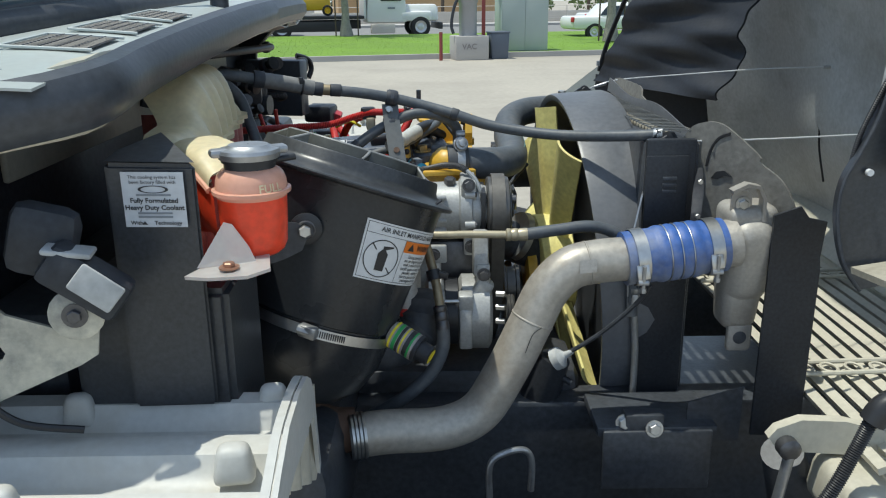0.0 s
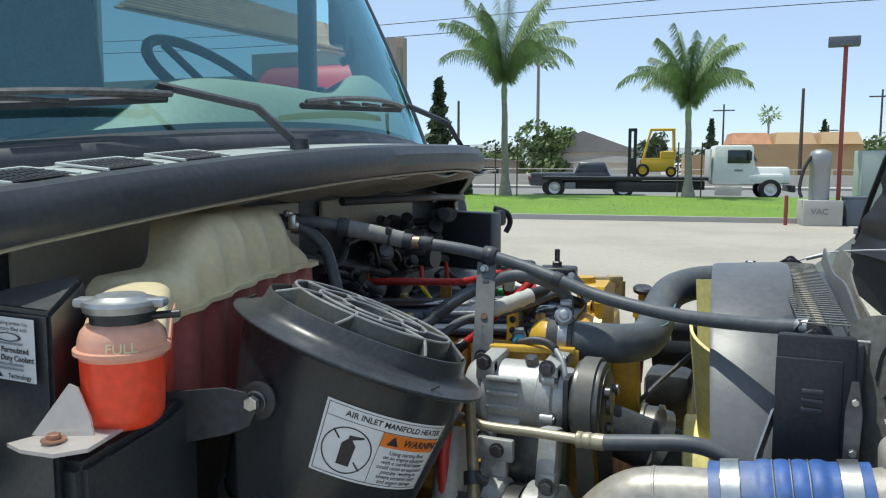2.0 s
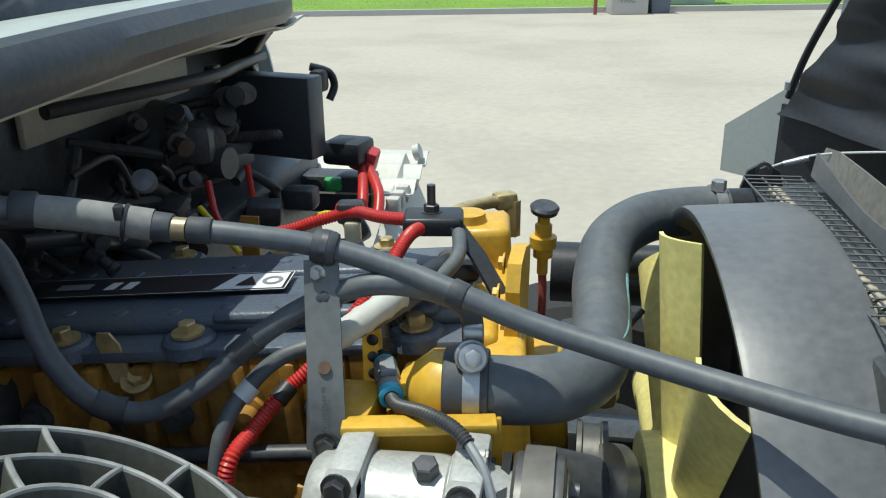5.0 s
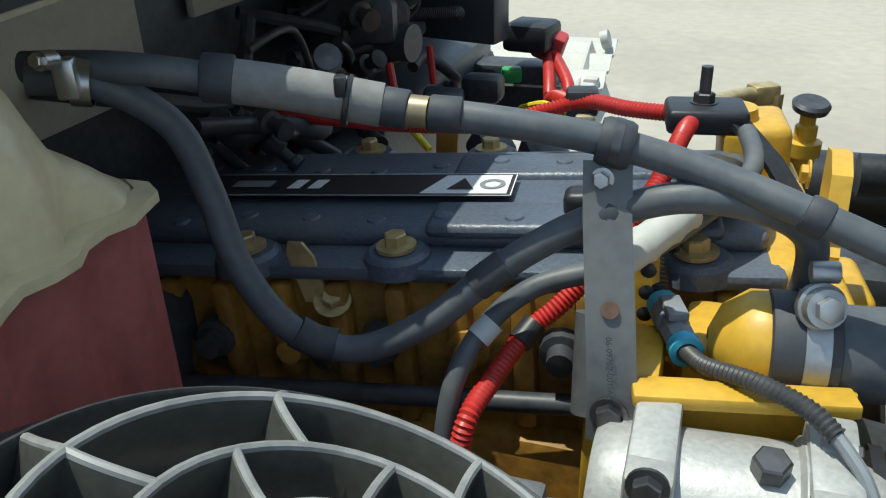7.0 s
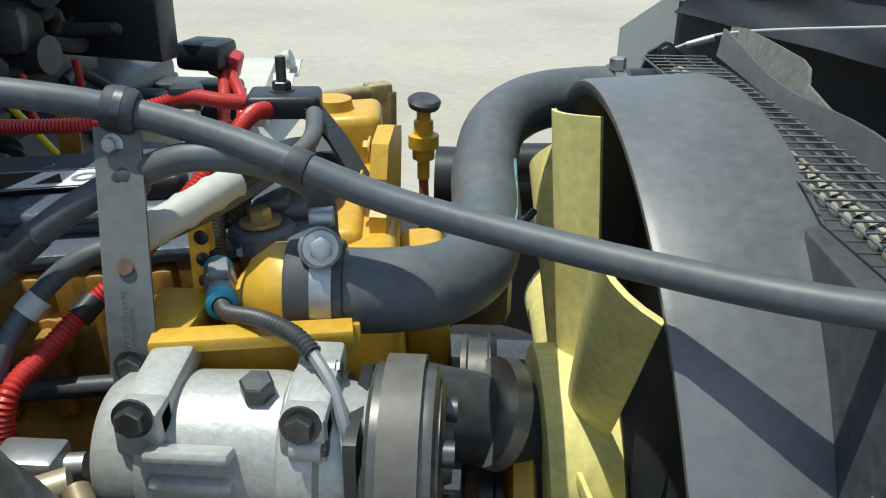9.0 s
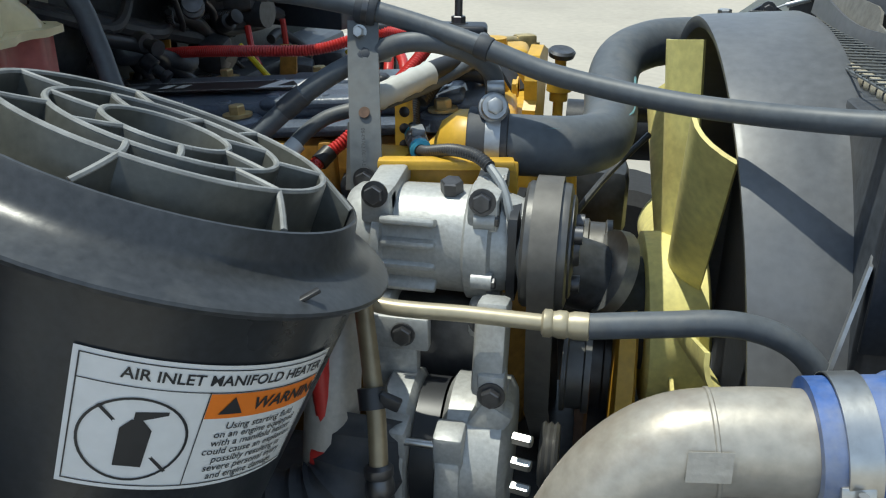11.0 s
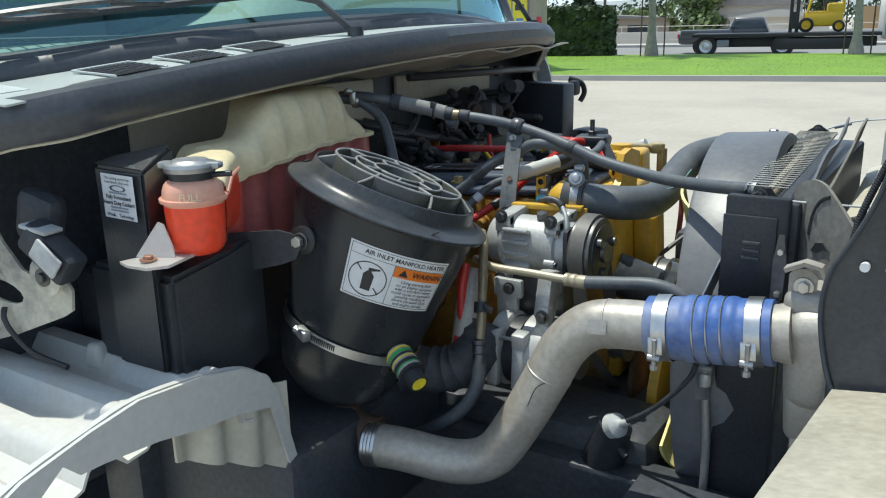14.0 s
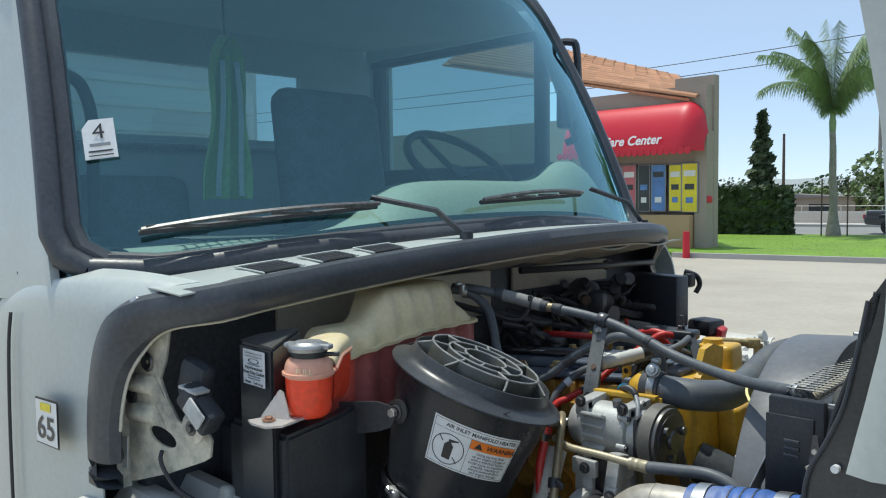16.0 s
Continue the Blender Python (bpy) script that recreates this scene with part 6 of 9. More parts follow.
lathe(bm, (0.515, 1.3715, 1.150), (0, -1, 0), [(0, 0.0125), (0.001, 0.0105), (0.001, 0.0)], 16)
part("hole", bm, "dark_paint", lp)
bm = B()
plate(bm, [(0, 0), (0.018, 0.0), (0.02, 0.06), (0.014, 0.10), (0.006, 0.10), (0, 0.06)], 0.004, (0.435, 1.46, 1.35), (1, -0.2, 0), (0, 0, 1))
strip(bm, [(0.445, 1.45, 1.345), (0.455, 1.44, 1.325), (0.475, 1.42, 1.33), (0.478, 1.41, 1.38)], (0, 0.03, 0), 0.004)
sb = part("side_bracket", bm, "dark_steel", et)
hexbolt_part((0.445, 1.455, 1.425), (0, -1, 0), 0.005, 0.008, sb, "steel")
hexbolt_part((0.445, 1.455, 1.36), (0, -1, 0), 0.005, 0.008, sb, "steel")

et.location += Vector((0.0, 0.036, -0.006))

# ---- radiator, shroud and fan ----
rd = thing("radiator", (0.42, 1.93, 0.75), "black radiator and condenser pack with open grid along its top", "radiator")
bm = B()
box(bm, (0.415, 1.93, 1.12), (0.10, 0.74, 0.72), (0, 0, 0), 0.006)
core = part("core", bm, "dark_paint", rd)
bm = B()
box(bm, (0.408, 1.552, 1.20), (0.095, 0.018, 0.58), (0, 0, 0), 0.006)
box(bm, (0.400, 1.540, 1.385), (0.080, 0.006, 0.15), (0, 0, 0), 0.002)
side = part("side_plate", bm, "black_plastic", rd)
for k in range(3):
    bm = B()
    box(bm, (0.405, 1.536, 1.418 - 0.012 * k), (0.026, 0.004, 0.006), (0, 0, 0), 0.001)
    part("louvre", bm, "dark_paint", side)
bm = B()
for k in range(36):
    q = k / 35
    y = 1.560 + 0.675 * q
    tube(bm, [(0.386 - 0.047 * q, y, 1.503), (0.446 - 0.030 * q, y + 0.002, 1.503)], 0.0011, 5, smooth=False)
for x0, x1 in ((0.388, 0.339), (0.407, 0.364), (0.425, 0.390), (0.444, 0.416)):
    tube(bm, [(x0, 1.56, 1.5005), (x1, 2.235, 1.5005)], 0.0014, 6, smooth=False)
part("top_grid", bm, "bracket_grey", rd, "pale wire grid over the header")
bm = B()
for k in range(33):
    q = k / 32
    y = 1.59 + 0.625 * q
    lathe(bm, (0.414 - 0.035 * q, y - 0.008, 1.484), (0, 1, 0), [(0, 0.0085), (0.003, 0.011), (0.010, 0.011), (0.013, 0.0085)], 10)
part("header_mesh", bm, "header_beige", rd, "beige finned header tube")
bm = B()
plate(bm, [(-0.035, -0.02), (0.035, -0.02), (0.03, 0.0), (0.016, 0.02), (-0.016, 0.02), (-0.03, 0.0)], 0.008, (0.402, 1.582, 1.478), (1, 0, 0), (0, 0, 1))
ear = part("mounting_lug", bm, "black_plastic", rd)
hexbolt_part((0.402, 1.575, 1.484), (0, -1, 0), 0.010, 0.010, ear, "dark_steel", 0.015)
bm = B()
plate(bm, [(-0.03, -0.02), (0.03, -0.02), (0.022, 0.006), (0.0, 0.02), (-0.022, 0.006)], 0.008, (0.372, 2.275, 1.495), (1, 0, 0), (0, 0, 1))
ear = part("mounting_lug", bm, "black_plastic", rd)
hexbolt_part((0.372, 2.268, 1.503), (0, -1, 0), 0.008, 0.008, ear, "dark_steel", 0.012)
bm = B()
strip(bm, [(0.34, 1.535, 1.19), (0.335, 1.53, 1.27), (0.345, 1.535, 1.33), (0.362, 1.560, 1.385)], (0.008, 0.026, 0), 0.003)
part("shroud_strap", bm, "zinc", rd)
rd.location += Vector((-0.008, -0.022, 0.002))
# ragged dusty baffles beside the core
bm = B()
rng = random.Random(4)
outl = [(0.0, 0.0), (0.85, 0.0), (0.85, 0.07), (0.80, 0.085), (0.70, 0.09), (0.60, 0.088), (0.575, 0.075), (0.56, 0.05), (0.50, 0.038), (0.40, 0.03), (0.30, 0.024), (0.22, 0.025), (0.15, 0.03), (0.10, 0.03), (0.05, 0.028), (0.0, 0.02)]
outl = [(x * 0.89, y * 0.56 + 0.006 * rng.random() * (y > 0)) for x, y in outl]
plate(bm, outl, 0.004, (0.478, 1.530, 1.466), (-0.045, 1, 0.033), (0.25, 0, 1))
bfl = thing("air_baffle", (0.47, 1.9, 1.45), "ragged dusty rubber air baffle along the radiator top", "baffle")
part("strip", bm, "dusty_baffle", bfl)
bm = B()
grid_sheet(bm, lambda u, v: Vector((0.455 - 0.03 * u + 0.004 * v, 1.60 + 0.62 * u, 1.475 + 0.03 * u + (0.026 - 0.008 * math.cos(u * 9)) * v)), 16, 3, 0.004)
part("inner_strip", bm, "shroud_black", bfl, "black inner seal strip")
# sunlit top face of the baffle, its brightness painted with cream
bm = B()
grid_sheet(bm, lambda u, v: Vector((0.462, 2.38, 1.405)).lerp(Vector((0.495, 1.72, 1.425)), u).lerp(Vector((0.505, 2.343, 1.425)).lerp(Vector((0.545, 1.72, 1.445)), u), v), 10, 3, 0.004)
part("lit_baffle_top", bm, "cream_paint", bfl, "cream sheet behind the baffle, sunlit tone put into its colour")
bm = B()
prof = [tuple(p.xy) for p in spline([Vector((x_, z_, 0)) for x_, z_ in ((-0.005, -0.03), (-0.005, 0.12), (0.008, 0.172), (0.030, 0.189), (0.050, 0.189), (0.068, 0.176), (0.104, 0.139), (0.107, 0.126), (0.134, 0.101), (0.152, 0.062), (0.163, 0.010), (0.158, -0.03), (0.07, -0.035))], 4)]
DISC_U = Vector((0.67, -0.74, 0)).normalized()


def on_disc(x, z, out=0.0):
    return Vector((0.440, 1.585, z)) + DISC_U * ((x - 0.440) / DISC_U.x) + Vector((-0.74, -0.67, 0)) * out


plate(bm, [(x / DISC_U.x, z) for x, z in prof], 0.005, (0.440, 1.585, 1.330), DISC_U, (0, 0, 1))
disc_ = part("side_disc", bm, "dusty_baffle", bfl, "dusty rounded side baffle")
bm = B()
tube(bm, [on_disc(0.505, 1.503, 0.004), on_disc(0.490, 1.492, 0.004), on_disc(0.480, 1.468, 0.004), on_disc(0.476, 1.437, 0.004)], 0.0036, 6)
part("slot", bm, "ink", disc_)
bm = B()
plate(bm, [(-0.022, -0.004), (-0.012, 0.010), (0.004, 0.014), (0.020, 0.004), (0.004, 0.004), (-0.008, -0.004)], 0.004, on_disc(0.499, 1.420, 0.004), DISC_U, (0, 0, 1))
part("slit", bm, "ink", disc_)
bm = B()
plate(bm, [(-0.015, 0.0), (0.03, 0.015), (0.045, -0.005), (0.077, -0.012), (0.072, -0.075), (0.075, -0.10), (0.075, -0.40), (0.03, -0.42), (-0.015, -0.42)], 0.006, (0.553, 1.375, 1.385), (1, 0, 0), (0, 0, 1))
part("lower_panel", bm, "black_plastic", bfl, "black plastic side baffle")

fs = thing("fan_shroud", (0.32, 1.92, 0.73), "dusty black moulded fan shroud ring", "fan shroud")
FN = Vector((0.996, 0.06, 0.063)).normalized()
FC = Vector((0.261, 1.916, 1.129))
bm = B()
lathe(bm, FC, FN, [(0.004, 0.386), (0.0, 0.394), (0.0, 0.400), (0.006, 0.402), (0.115, 0.402), (0.125, 0.398), (0.13, 0.375), (0.06, 0.37), (0.004, 0.386)], 96)
part("ring", bm, "shroud_black", fs)
bm = B()
box(bm, (0.375, 1.93, 1.10), (0.012, 0.70, 0.70))
part("back_plate", bm, "dark_paint", fs)
fan = thing("cooling_fan", (0.22, 1.92, 0.77), "pale yellow plastic cooling fan with dusty blades", "fan")
bm = B()
lathe(bm, FC - FN * 0.06, FN, [(0, 0.02), (0.001, 0.115), (0.004, 0.12), (0.075, 0.12), (0.08, 0.11)], 40, close=True)
part("hub", bm, "fan_yellow", fan)
bm = B()
lathe(bm, FC - FN * 0.085, FN, [(0, 0.02), (0.002, 0.06), (0.03, 0.075)], 28, close=True)
part("clutch", bm, "dark_paint", fan)
fu, fv, _ = frame_of(FN)
for k in range(9):
    a0 = radians(40 * k + 33)
    bm = B()

    def blade(u, v, a0=a0):
        r = 0.11 + 0.262 * u
        tw = radians(34 - 8 * u)
        w = (v - 0.5) * (0.056 + 0.022 * u)
        e = fu * math.cos(a0) + fv * math.sin(a0)
        t = -fu * math.sin(a0) + fv * math.cos(a0)
        return FC - FN * 0.022 + e * r + t * (w * math.cos(tw)) + FN * (w * math.sin(tw) + 0.012 * (2 * v - 1) ** 2)

    grid_sheet(bm, blade, 8, 6, 0.005)
    part("blade", bm, "fan_yellow", fan)


# ---- hoses, lines and brackets over the engine ----
h1 = thing("heater_hose", (-0.10, 1.71, 1.40), "dusty black rubber heater hose held by a steel bracket", "hose")
H1 = [(-0.50, 1.625, 1.608), (-0.44, 1.645, 1.606), (-0.365, 1.680, 1.590), (-0.285, 1.708, 1.572), (-0.19, 1.725, 1.560), (-0.125, 1.738, 1.547), (-0.055, 1.735, 1.530), (0.005, 1.722, 1.514), (0.07, 1.712, 1.494), (0.15, 1.690, 1.482), (0.226, 1.655, 1.479), (0.31, 1.60, 1.486), (0.385, 1.562, 1.494)]
bm = B()
tube(bm, H1, 0.0108, 16, 8)
hz = part("hose", bm, "hose_rubber", h1)
bm = B()
tube(bm, [(-0.385, 1.672, 1.594), (-0.34, 1.690, 1.585), (-0.283, 1.709, 1.572)], 0.0152, 18)
part("foam_sleeve", bm, "foam_sleeve", hz, "grey foam sleeve")
for p0, p1, r in (((-0.395, 1.668, 1.596), (-0.375, 1.677, 1.593), 0.0168), ((-0.284, 1.708, 1.572), (-0.264, 1.711, 1.569), 0.0138), ((-0.250, 1.712, 1.568), (-0.228, 1.717, 1.566), 0.0126), ((-0.005, 1.724, 1.517), (0.010, 1.721, 1.512), 0.0128)):
    bm = B()
    cyl(bm, p0, p1, r, seg=18, bevel=0.002)
    part("tape_wrap", bm, "rubber", hz, "black tape wrap")
bm = B()
cyl(bm, (-0.264, 1.7105, 1.569), (-0.250, 1.712, 1.568), 0.0112, seg=16)
part("brass_joiner", bm, "brown_tube", hz)
bm = B()
box(bm, (-0.305, 1.692, 1.589), (0.008, 0.012, 0.014), (0, 0, 20), 0.002)
u_, v_, _ = frame_of((0.95, 0.3, -0.2))
tube(bm, [Vector((-0.305, 1.702, 1.576)) + (u_ * math.cos(t) + v_ * math.sin(t)) * 0.0160 for t in (2 * math.pi * i / 24 for i in range(25))], 0.0022, 6, smooth=False)
part("cable_tie", bm, "ink", hz)
bm = B()
cyl(bm, (0.376, 1.566, 1.493), (0.392, 1.558, 1.495), 0.0122, seg=18, bevel=0.001)
part("end_clamp", bm, "zinc", hz)
bm = B()
lathe(bm, (-0.466, 1.628, 1.600), (0.85, 0.5, -0.15), [(0, 0.0150), (0.0, 0.0162), (0.013, 0.0162), (0.013, 0.0150)], 24)
box(bm, (-0.457, 1.615, 1.606), (0.014, 0.012, 0.026), (0, 0, 25), 0.002)
cyl(bm, (-0.456, 1.606, 1.620), (-0.455, 1.594, 1.622), 0.0062, seg=12)
hexbolt(bm, (-0.455, 1.595, 1.622), (0.1, -1, 0.2), 0.0046, 0.006)
part("screw_clamp", bm, "steel", hz, "bright worm-drive clamp")

h2 = thing("bypass_hose", (-0.2, 1.71, 1.33), "dusty black rubber hose curving down from the coolant tank", "hose")
H2 = [(-0.49, 1.615, 1.604), (-0.455, 1.640, 1.595), (-0.425, 1.668, 1.56), (-0.410, 1.675, 1.51), (-0.390, 1.668, 1.455), (-0.363, 1.668, 1.413), (-0.337, 1.676, 1.391), (-0.30, 1.685, 1.385), (-0.25, 1.700, 1.410), (-0.21, 1.715, 1.445), (-0.17, 1.725, 1.475), (-0.13, 1.734, 1.496), (-0.08, 1.730, 1.516), (-0.03, 1.740, 1.510), (0.005, 1.757, 1.485), (0.010, 1.765, 1.445), (0.004, 1.775, 1.41)]
bm = B()
tube(bm, H2, 0.0110, 16, 8)
hz2 = part("hose", bm, "hose_rubber", h2)
bm = B()
tube(bm, [(-0.350, 1.671, 1.401), (-0.337, 1.676, 1.391), (-0.322, 1.680, 1.387)], 0.0132, 16)
part("tape_wrap", bm, "rubber", hz2)
bm = B()
cyl(bm, (-0.218, 1.7125, 1.438), (-0.196, 1.7185, 1.457), 0.0125, seg=16)
part("tape_wrap", bm, "rubber", hz2)
bm = B()
tube(bm, [(-0.340, 1.676, 1.388), (-0.338, 1.690, 1.362)], 0.008, 8)
part("tee", bm, "ink", hz2)
h3 = thing("breather_hose", (-0.24, 1.69, 1.28), "thin dusty black hose beside the bracket", "hose")
bm = B()
tube(bm, [(-0.238, 1.66, 1.24), (-0.236, 1.675, 1.31), (-0.231, 1.694, 1.363), (-0.215, 1.725, 1.395), (-0.18, 1.745, 1.425), (-0.12, 1.77, 1.44), (-0.07, 1.83, 1.455), (-0.03, 1.90, 1.475), (-0.035, 1.965, 1.487)], 0.0085, 12)
part("hose", bm, "hose_rubber", h3)
bm = B()
cyl(bm, (-0.219, 1.718, 1.388), (-0.210, 1.728, 1.398), 0.0105, seg=12)
part("tape_wrap", bm, "label_silver", h3, "pale tape band")

# hose bracket with two rubber-lined clips
br = thing("hose_bracket", (-0.105, 1.655, 1.37), "stamped grey steel hose bracket with two rubber-lined clips", "bracket")
bm = B()
strip(bm, [(-0.108, 1.658, 1.362), (-0.110, 1.664, 1.40), (-0.118, 1.690, 1.45), (-0.127, 1.720, 1.50), (-0.131, 1.736, 1.535)], (0.033, 0.004, 0), 0.004)
pl_ = part("strap", bm, "bracket_grey", br)
bm = B()
lathe(bm, (-0.117, 1.6845, 1.449), (0, -0.86, 0.5), [(0, 0.0062), (0.0004, 0.0060), (0.0004, 0.0)], 16)
part("hole", bm, "rust_brown", pl_)
bp = flat((-0.114, 1.6745, 1.437), (0.99, 0.12, 0), (-0.15, 0.5, 0.85))
lettering("stamping", "06-09762-001-AB", 0.0058, lambda x, y: bp(y - 0.002, -x - 0.002), "ink", pl_, "LEFT", 0.0)
hexbolt_part((-0.110, 1.658, 1.384), (0, -1, 0.1), 0.0095, 0.009, br, "dark_steel", 0.013)
hexbolt_part((-0.133, 1.731, 1.524), (0, -1, 0.2), 0.006, 0.010, br, "steel", 0.008)
for c, d in (((-0.127, 1.738, 1.5475), (0.97, 0.1, -0.2)), ((-0.130, 1.734, 1.496), (0.85, 0.1, 0.42))):
    bm = B()
    dv_ = Vector(d).normalized()
    lathe(bm, Vector(c) - dv_ * 0.0115, dv_, [(0, 0.011), (0.0, 0.0150), (0.004, 0.0168), (0.019, 0.0168), (0.023, 0.0150), (0.023, 0.011)], 24)
    k_ = part("clip", bm, "rubber", br, "black rubber clip lining")
    bm = B()
    lathe(bm, Vector(c) - dv_ * 0.004, dv_, [(0.001, 0.0166), (0.001, 0.0173), (0.007, 0.0173), (0.007, 0.0166)], 24)
    part("clip_band", bm, "dark_steel", k_)
bm = B()
cyl(bm, (-0.124, 1.685, 1.362), (-0.130, 1.712, 1.43), 0.016, 0.014, seg=20)
part("spacer", bm, "bracket_grey", br)

# radiator hoses
rh = thing("radiator_hose", (0.1, 1.9, 1.36), "thick dusty black upper radiator hose", "hose")
bm = B()
tube(bm, [(-0.005, 1.735, 1.410), (0.06, 1.742, 1.408), (0.105, 1.765, 1.405), (0.132, 1.82, 1.402), (0.138, 1.90, 1.412), (0.136, 1.975, 1.430), (0.148, 2.05, 1.455), (0.19, 2.115, 1.466), (0.25, 2.15, 1.468), (0.30, 2.165, 1.467)], 0.0335, 28, 8)
rp = part("hose", bm, "hose_rubber", rh)
bm = B()
tube(bm, [(0.045, 1.720, 1.434), (0.09, 1.732, 1.432), (0.126, 1.778, 1.433), (0.160, 1.84, 1.425), (0.166, 1.90, 1.428), (0.166, 1.97, 1.444)], 0.0016, 6)
part("stripe", bm, "teal_print", rp, "faded teal printed stripe")
bm = B()
lathe(bm, (0.006, 1.736, 1.410), (1, 0.08, 0), [(0, 0.0385), (0.0, 0.0402), (0.016, 0.0402), (0.016, 0.0385)], 28)
cl = part("clamp", bm, "zinc", rh, "spring-loaded steel clamp")
bm = B()
cyl(bm, (-0.014, 1.7345, 1.410), (0.030, 1.738, 1.410), 0.0388, seg=28, bevel=0.003)
part("cuff", bm, "rubber", rp)
bm = B()
lathe(bm, (0.014, 1.722, 1.452), (0.25, -0.9, 0.35), [(0, 0.016), (0.006, 0.016), (0.007, 0.014), (0.014, 0.013), (0.015, 0.0)], 20)
hexbolt(bm, (0.0177, 1.7085, 1.457), (0.25, -0.9, 0.35), 0.0088, 0.007)
cyl(bm, (0.006, 1.730, 1.472), (0.024, 1.732, 1.473), 0.0075, seg=14, bevel=0.001)
part("clamp_spring", bm, "zinc", cl)
bm = B()
cyl(bm, (0.285, 2.160, 1.467), (0.345, 2.175, 1.466), 0.031, seg=24)
part("neck", bm, "black_plastic", rh)
bm = B()
lathe(bm, (0.282, 2.159, 1.467), (1, 0.2, 0), [(0, 0.0345), (0, 0.037), (0.014, 0.037), (0.014, 0.0345)], 24)
hexbolt(bm, (0.289, 2.150, 1.500), (0, 0, 1), 0.010, 0.014)
part("clamp", bm, "steel", rh)
lh = thing("lower_radiator_hose", (0.15, 2.2, 1.2), "black air duct crossing behind the fan", "hose")
bm = B()
cyl(bm, (0.06, 2.45, 1.25), (0.40, 2.45, 1.25), 0.055, seg=24)
part("duct", bm, "black_plastic", lh)
bm = B()
cyl(bm, (0.12, 2.30, 1.33), (0.40, 2.30, 1.34), 0.028, seg=20)
part("pipe", bm, "black_plastic", lh)
bm = B()
tube(bm, [(0.08, 1.95, 1.22), (0.14, 2.05, 1.28), (0.20, 2.12, 1.33)], 0.005, 8)
box(bm, (0.13, 2.2, 1.20), (0.10, 0.10, 0.12), (0, 0, 0), 0.02)
part("dark_pump", bm, "dark_paint", lh)

# air-conditioning lines
sl = thing("suction_line", (0.1, 1.5, 1.28), "beige metal refrigerant line crimped to a black hose", "refrigerant line")
bm = B()
tube(bm, [(-0.10, 1.52, 1.325), (-0.049, 1.500, 1.321), (0.03, 1.502, 1.320), (0.10, 1.504, 1.318)], 0.0075, 12)
ln = part("metal_tube", bm, "beige_tube", sl)
bm = B()
tube(bm, [(0.13, 1.505, 1.318), (0.19, 1.508, 1.325), (0.25, 1.512, 1.330), (0.295, 1.515, 1.318), (0.325, 1.515, 1.290), (0.335, 1.515, 1.25), (0.34, 1.51, 1.15)], 0.0115, 14)
part("hose", bm, "hose_rubber", sl)
bm = B()
lathe(bm, (0.092, 1.504, 1.318), (1, 0.02, 0), [(0, 0.009), (0.002, 0.0125), (0.008, 0.0125), (0.010, 0.011), (0.015, 0.0125), (0.021, 0.0125), (0.023, 0.011), (0.028, 0.0125), (0.040, 0.0125), (0.042, 0.010)], 10)
part("crimp", bm, "beige_tube", sl)
dl = thing("discharge_line", (-0.04, 1.42, 1.08), "brown metal refrigerant line with crimped black hose", "refrigerant line")
bm = B()
tube(bm, [(-0.10, 1.545, 1.37), (-0.078, 1.515, 1.36), (-0.066, 1.492, 1.335), (-0.052, 1.465, 1.29), (-0.040, 1.440, 1.245), (-0.033, 1.420, 1.205)], 0.0085, 12)
part("metal_tube", bm, "brown_tube", dl)
bm = B()
lathe(bm, (-0.034, 1.422, 1.210), (0.12, -0.25, -0.95), [(0, 0.009), (0.003, 0.013), (0.010, 0.013), (0.012, 0.0115), (0.018, 0.013), (0.026, 0.013), (0.028, 0.0115), (0.038, 0.013), (0.045, 0.012)], 12)
part("crimp", bm, "dark_steel", dl)
bm = B()
tube(bm, [(-0.029, 1.412, 1.17), (-0.030, 1.405, 1.13), (-0.055, 1.40, 1.08), (-0.11, 1.40, 1.03), (-0.18, 1.42, 0.98)], 0.0125, 14)
part("hose", bm, "hose_rubber", dl)
bm = B()
cyl(bm, (-0.046, 1.449, 1.268), (-0.042, 1.441, 1.252), 0.013, seg=14)
box(bm, (-0.028, 1.44, 1.262), (0.02, 0.008, 0.012), (0, 20, 0), 0.002)
part("clip", bm, "ink", dl)
bm = B()
tube(bm, [(-0.30, 1.59, 1.335), (-0.20, 1.60, 1.335), (-0.13, 1.61, 1.335)], 0.009, 12)
box(bm, (-0.165, 1.605, 1.335), (0.045, 0.03, 0.03), (0, 0, 0), 0.004)
fp = thing("suction_fitting", (-0.15, 1.6, 1.31), "grey hex fitting on the compressor inlet line", "fitting")
part("fitting", bm, "zinc", fp)
bm = B()
tube(bm, [(-0.20, 1.555, 1.33), (-0.16, 1.565, 1.34), (-0.125, 1.58, 1.345)], 0.011, 12)
part("tube", bm, "beige_tube", fp)

# red cables
rc = thing("battery_cable", (-0.2, 1.9, 1.44), "red ribbed battery cable conduit", "cable")
bm = B()
conduit(bm, [(-0.60, 2.10, 1.42), (-0.50, 2.06, 1.435), (-0.40, 2.03, 1.445), (-0.30, 2.035, 1.450), (-0.24, 2.055, 1.465), (-0.195, 2.065, 1.475), (-0.15, 2.04, 1.478), (-0.10, 2.02, 1.482)], 0.0088, 0.0042)
r0 = part("conduit", bm, "red_conduit", rc)
bm = B()
conduit(bm, [(-0.085, 1.985, 1.485), (-0.09, 1.925, 1.493), (-0.105, 1.86, 1.468), (-0.135, 1.80, 1.43), (-0.165, 1.775, 1.395), (-0.189, 1.755, 1.375), (-0.205, 1.71, 1.358), (-0.215, 1.668, 1.344), (-0.222, 1.655, 1.28)], 0.0086, 0.0042)
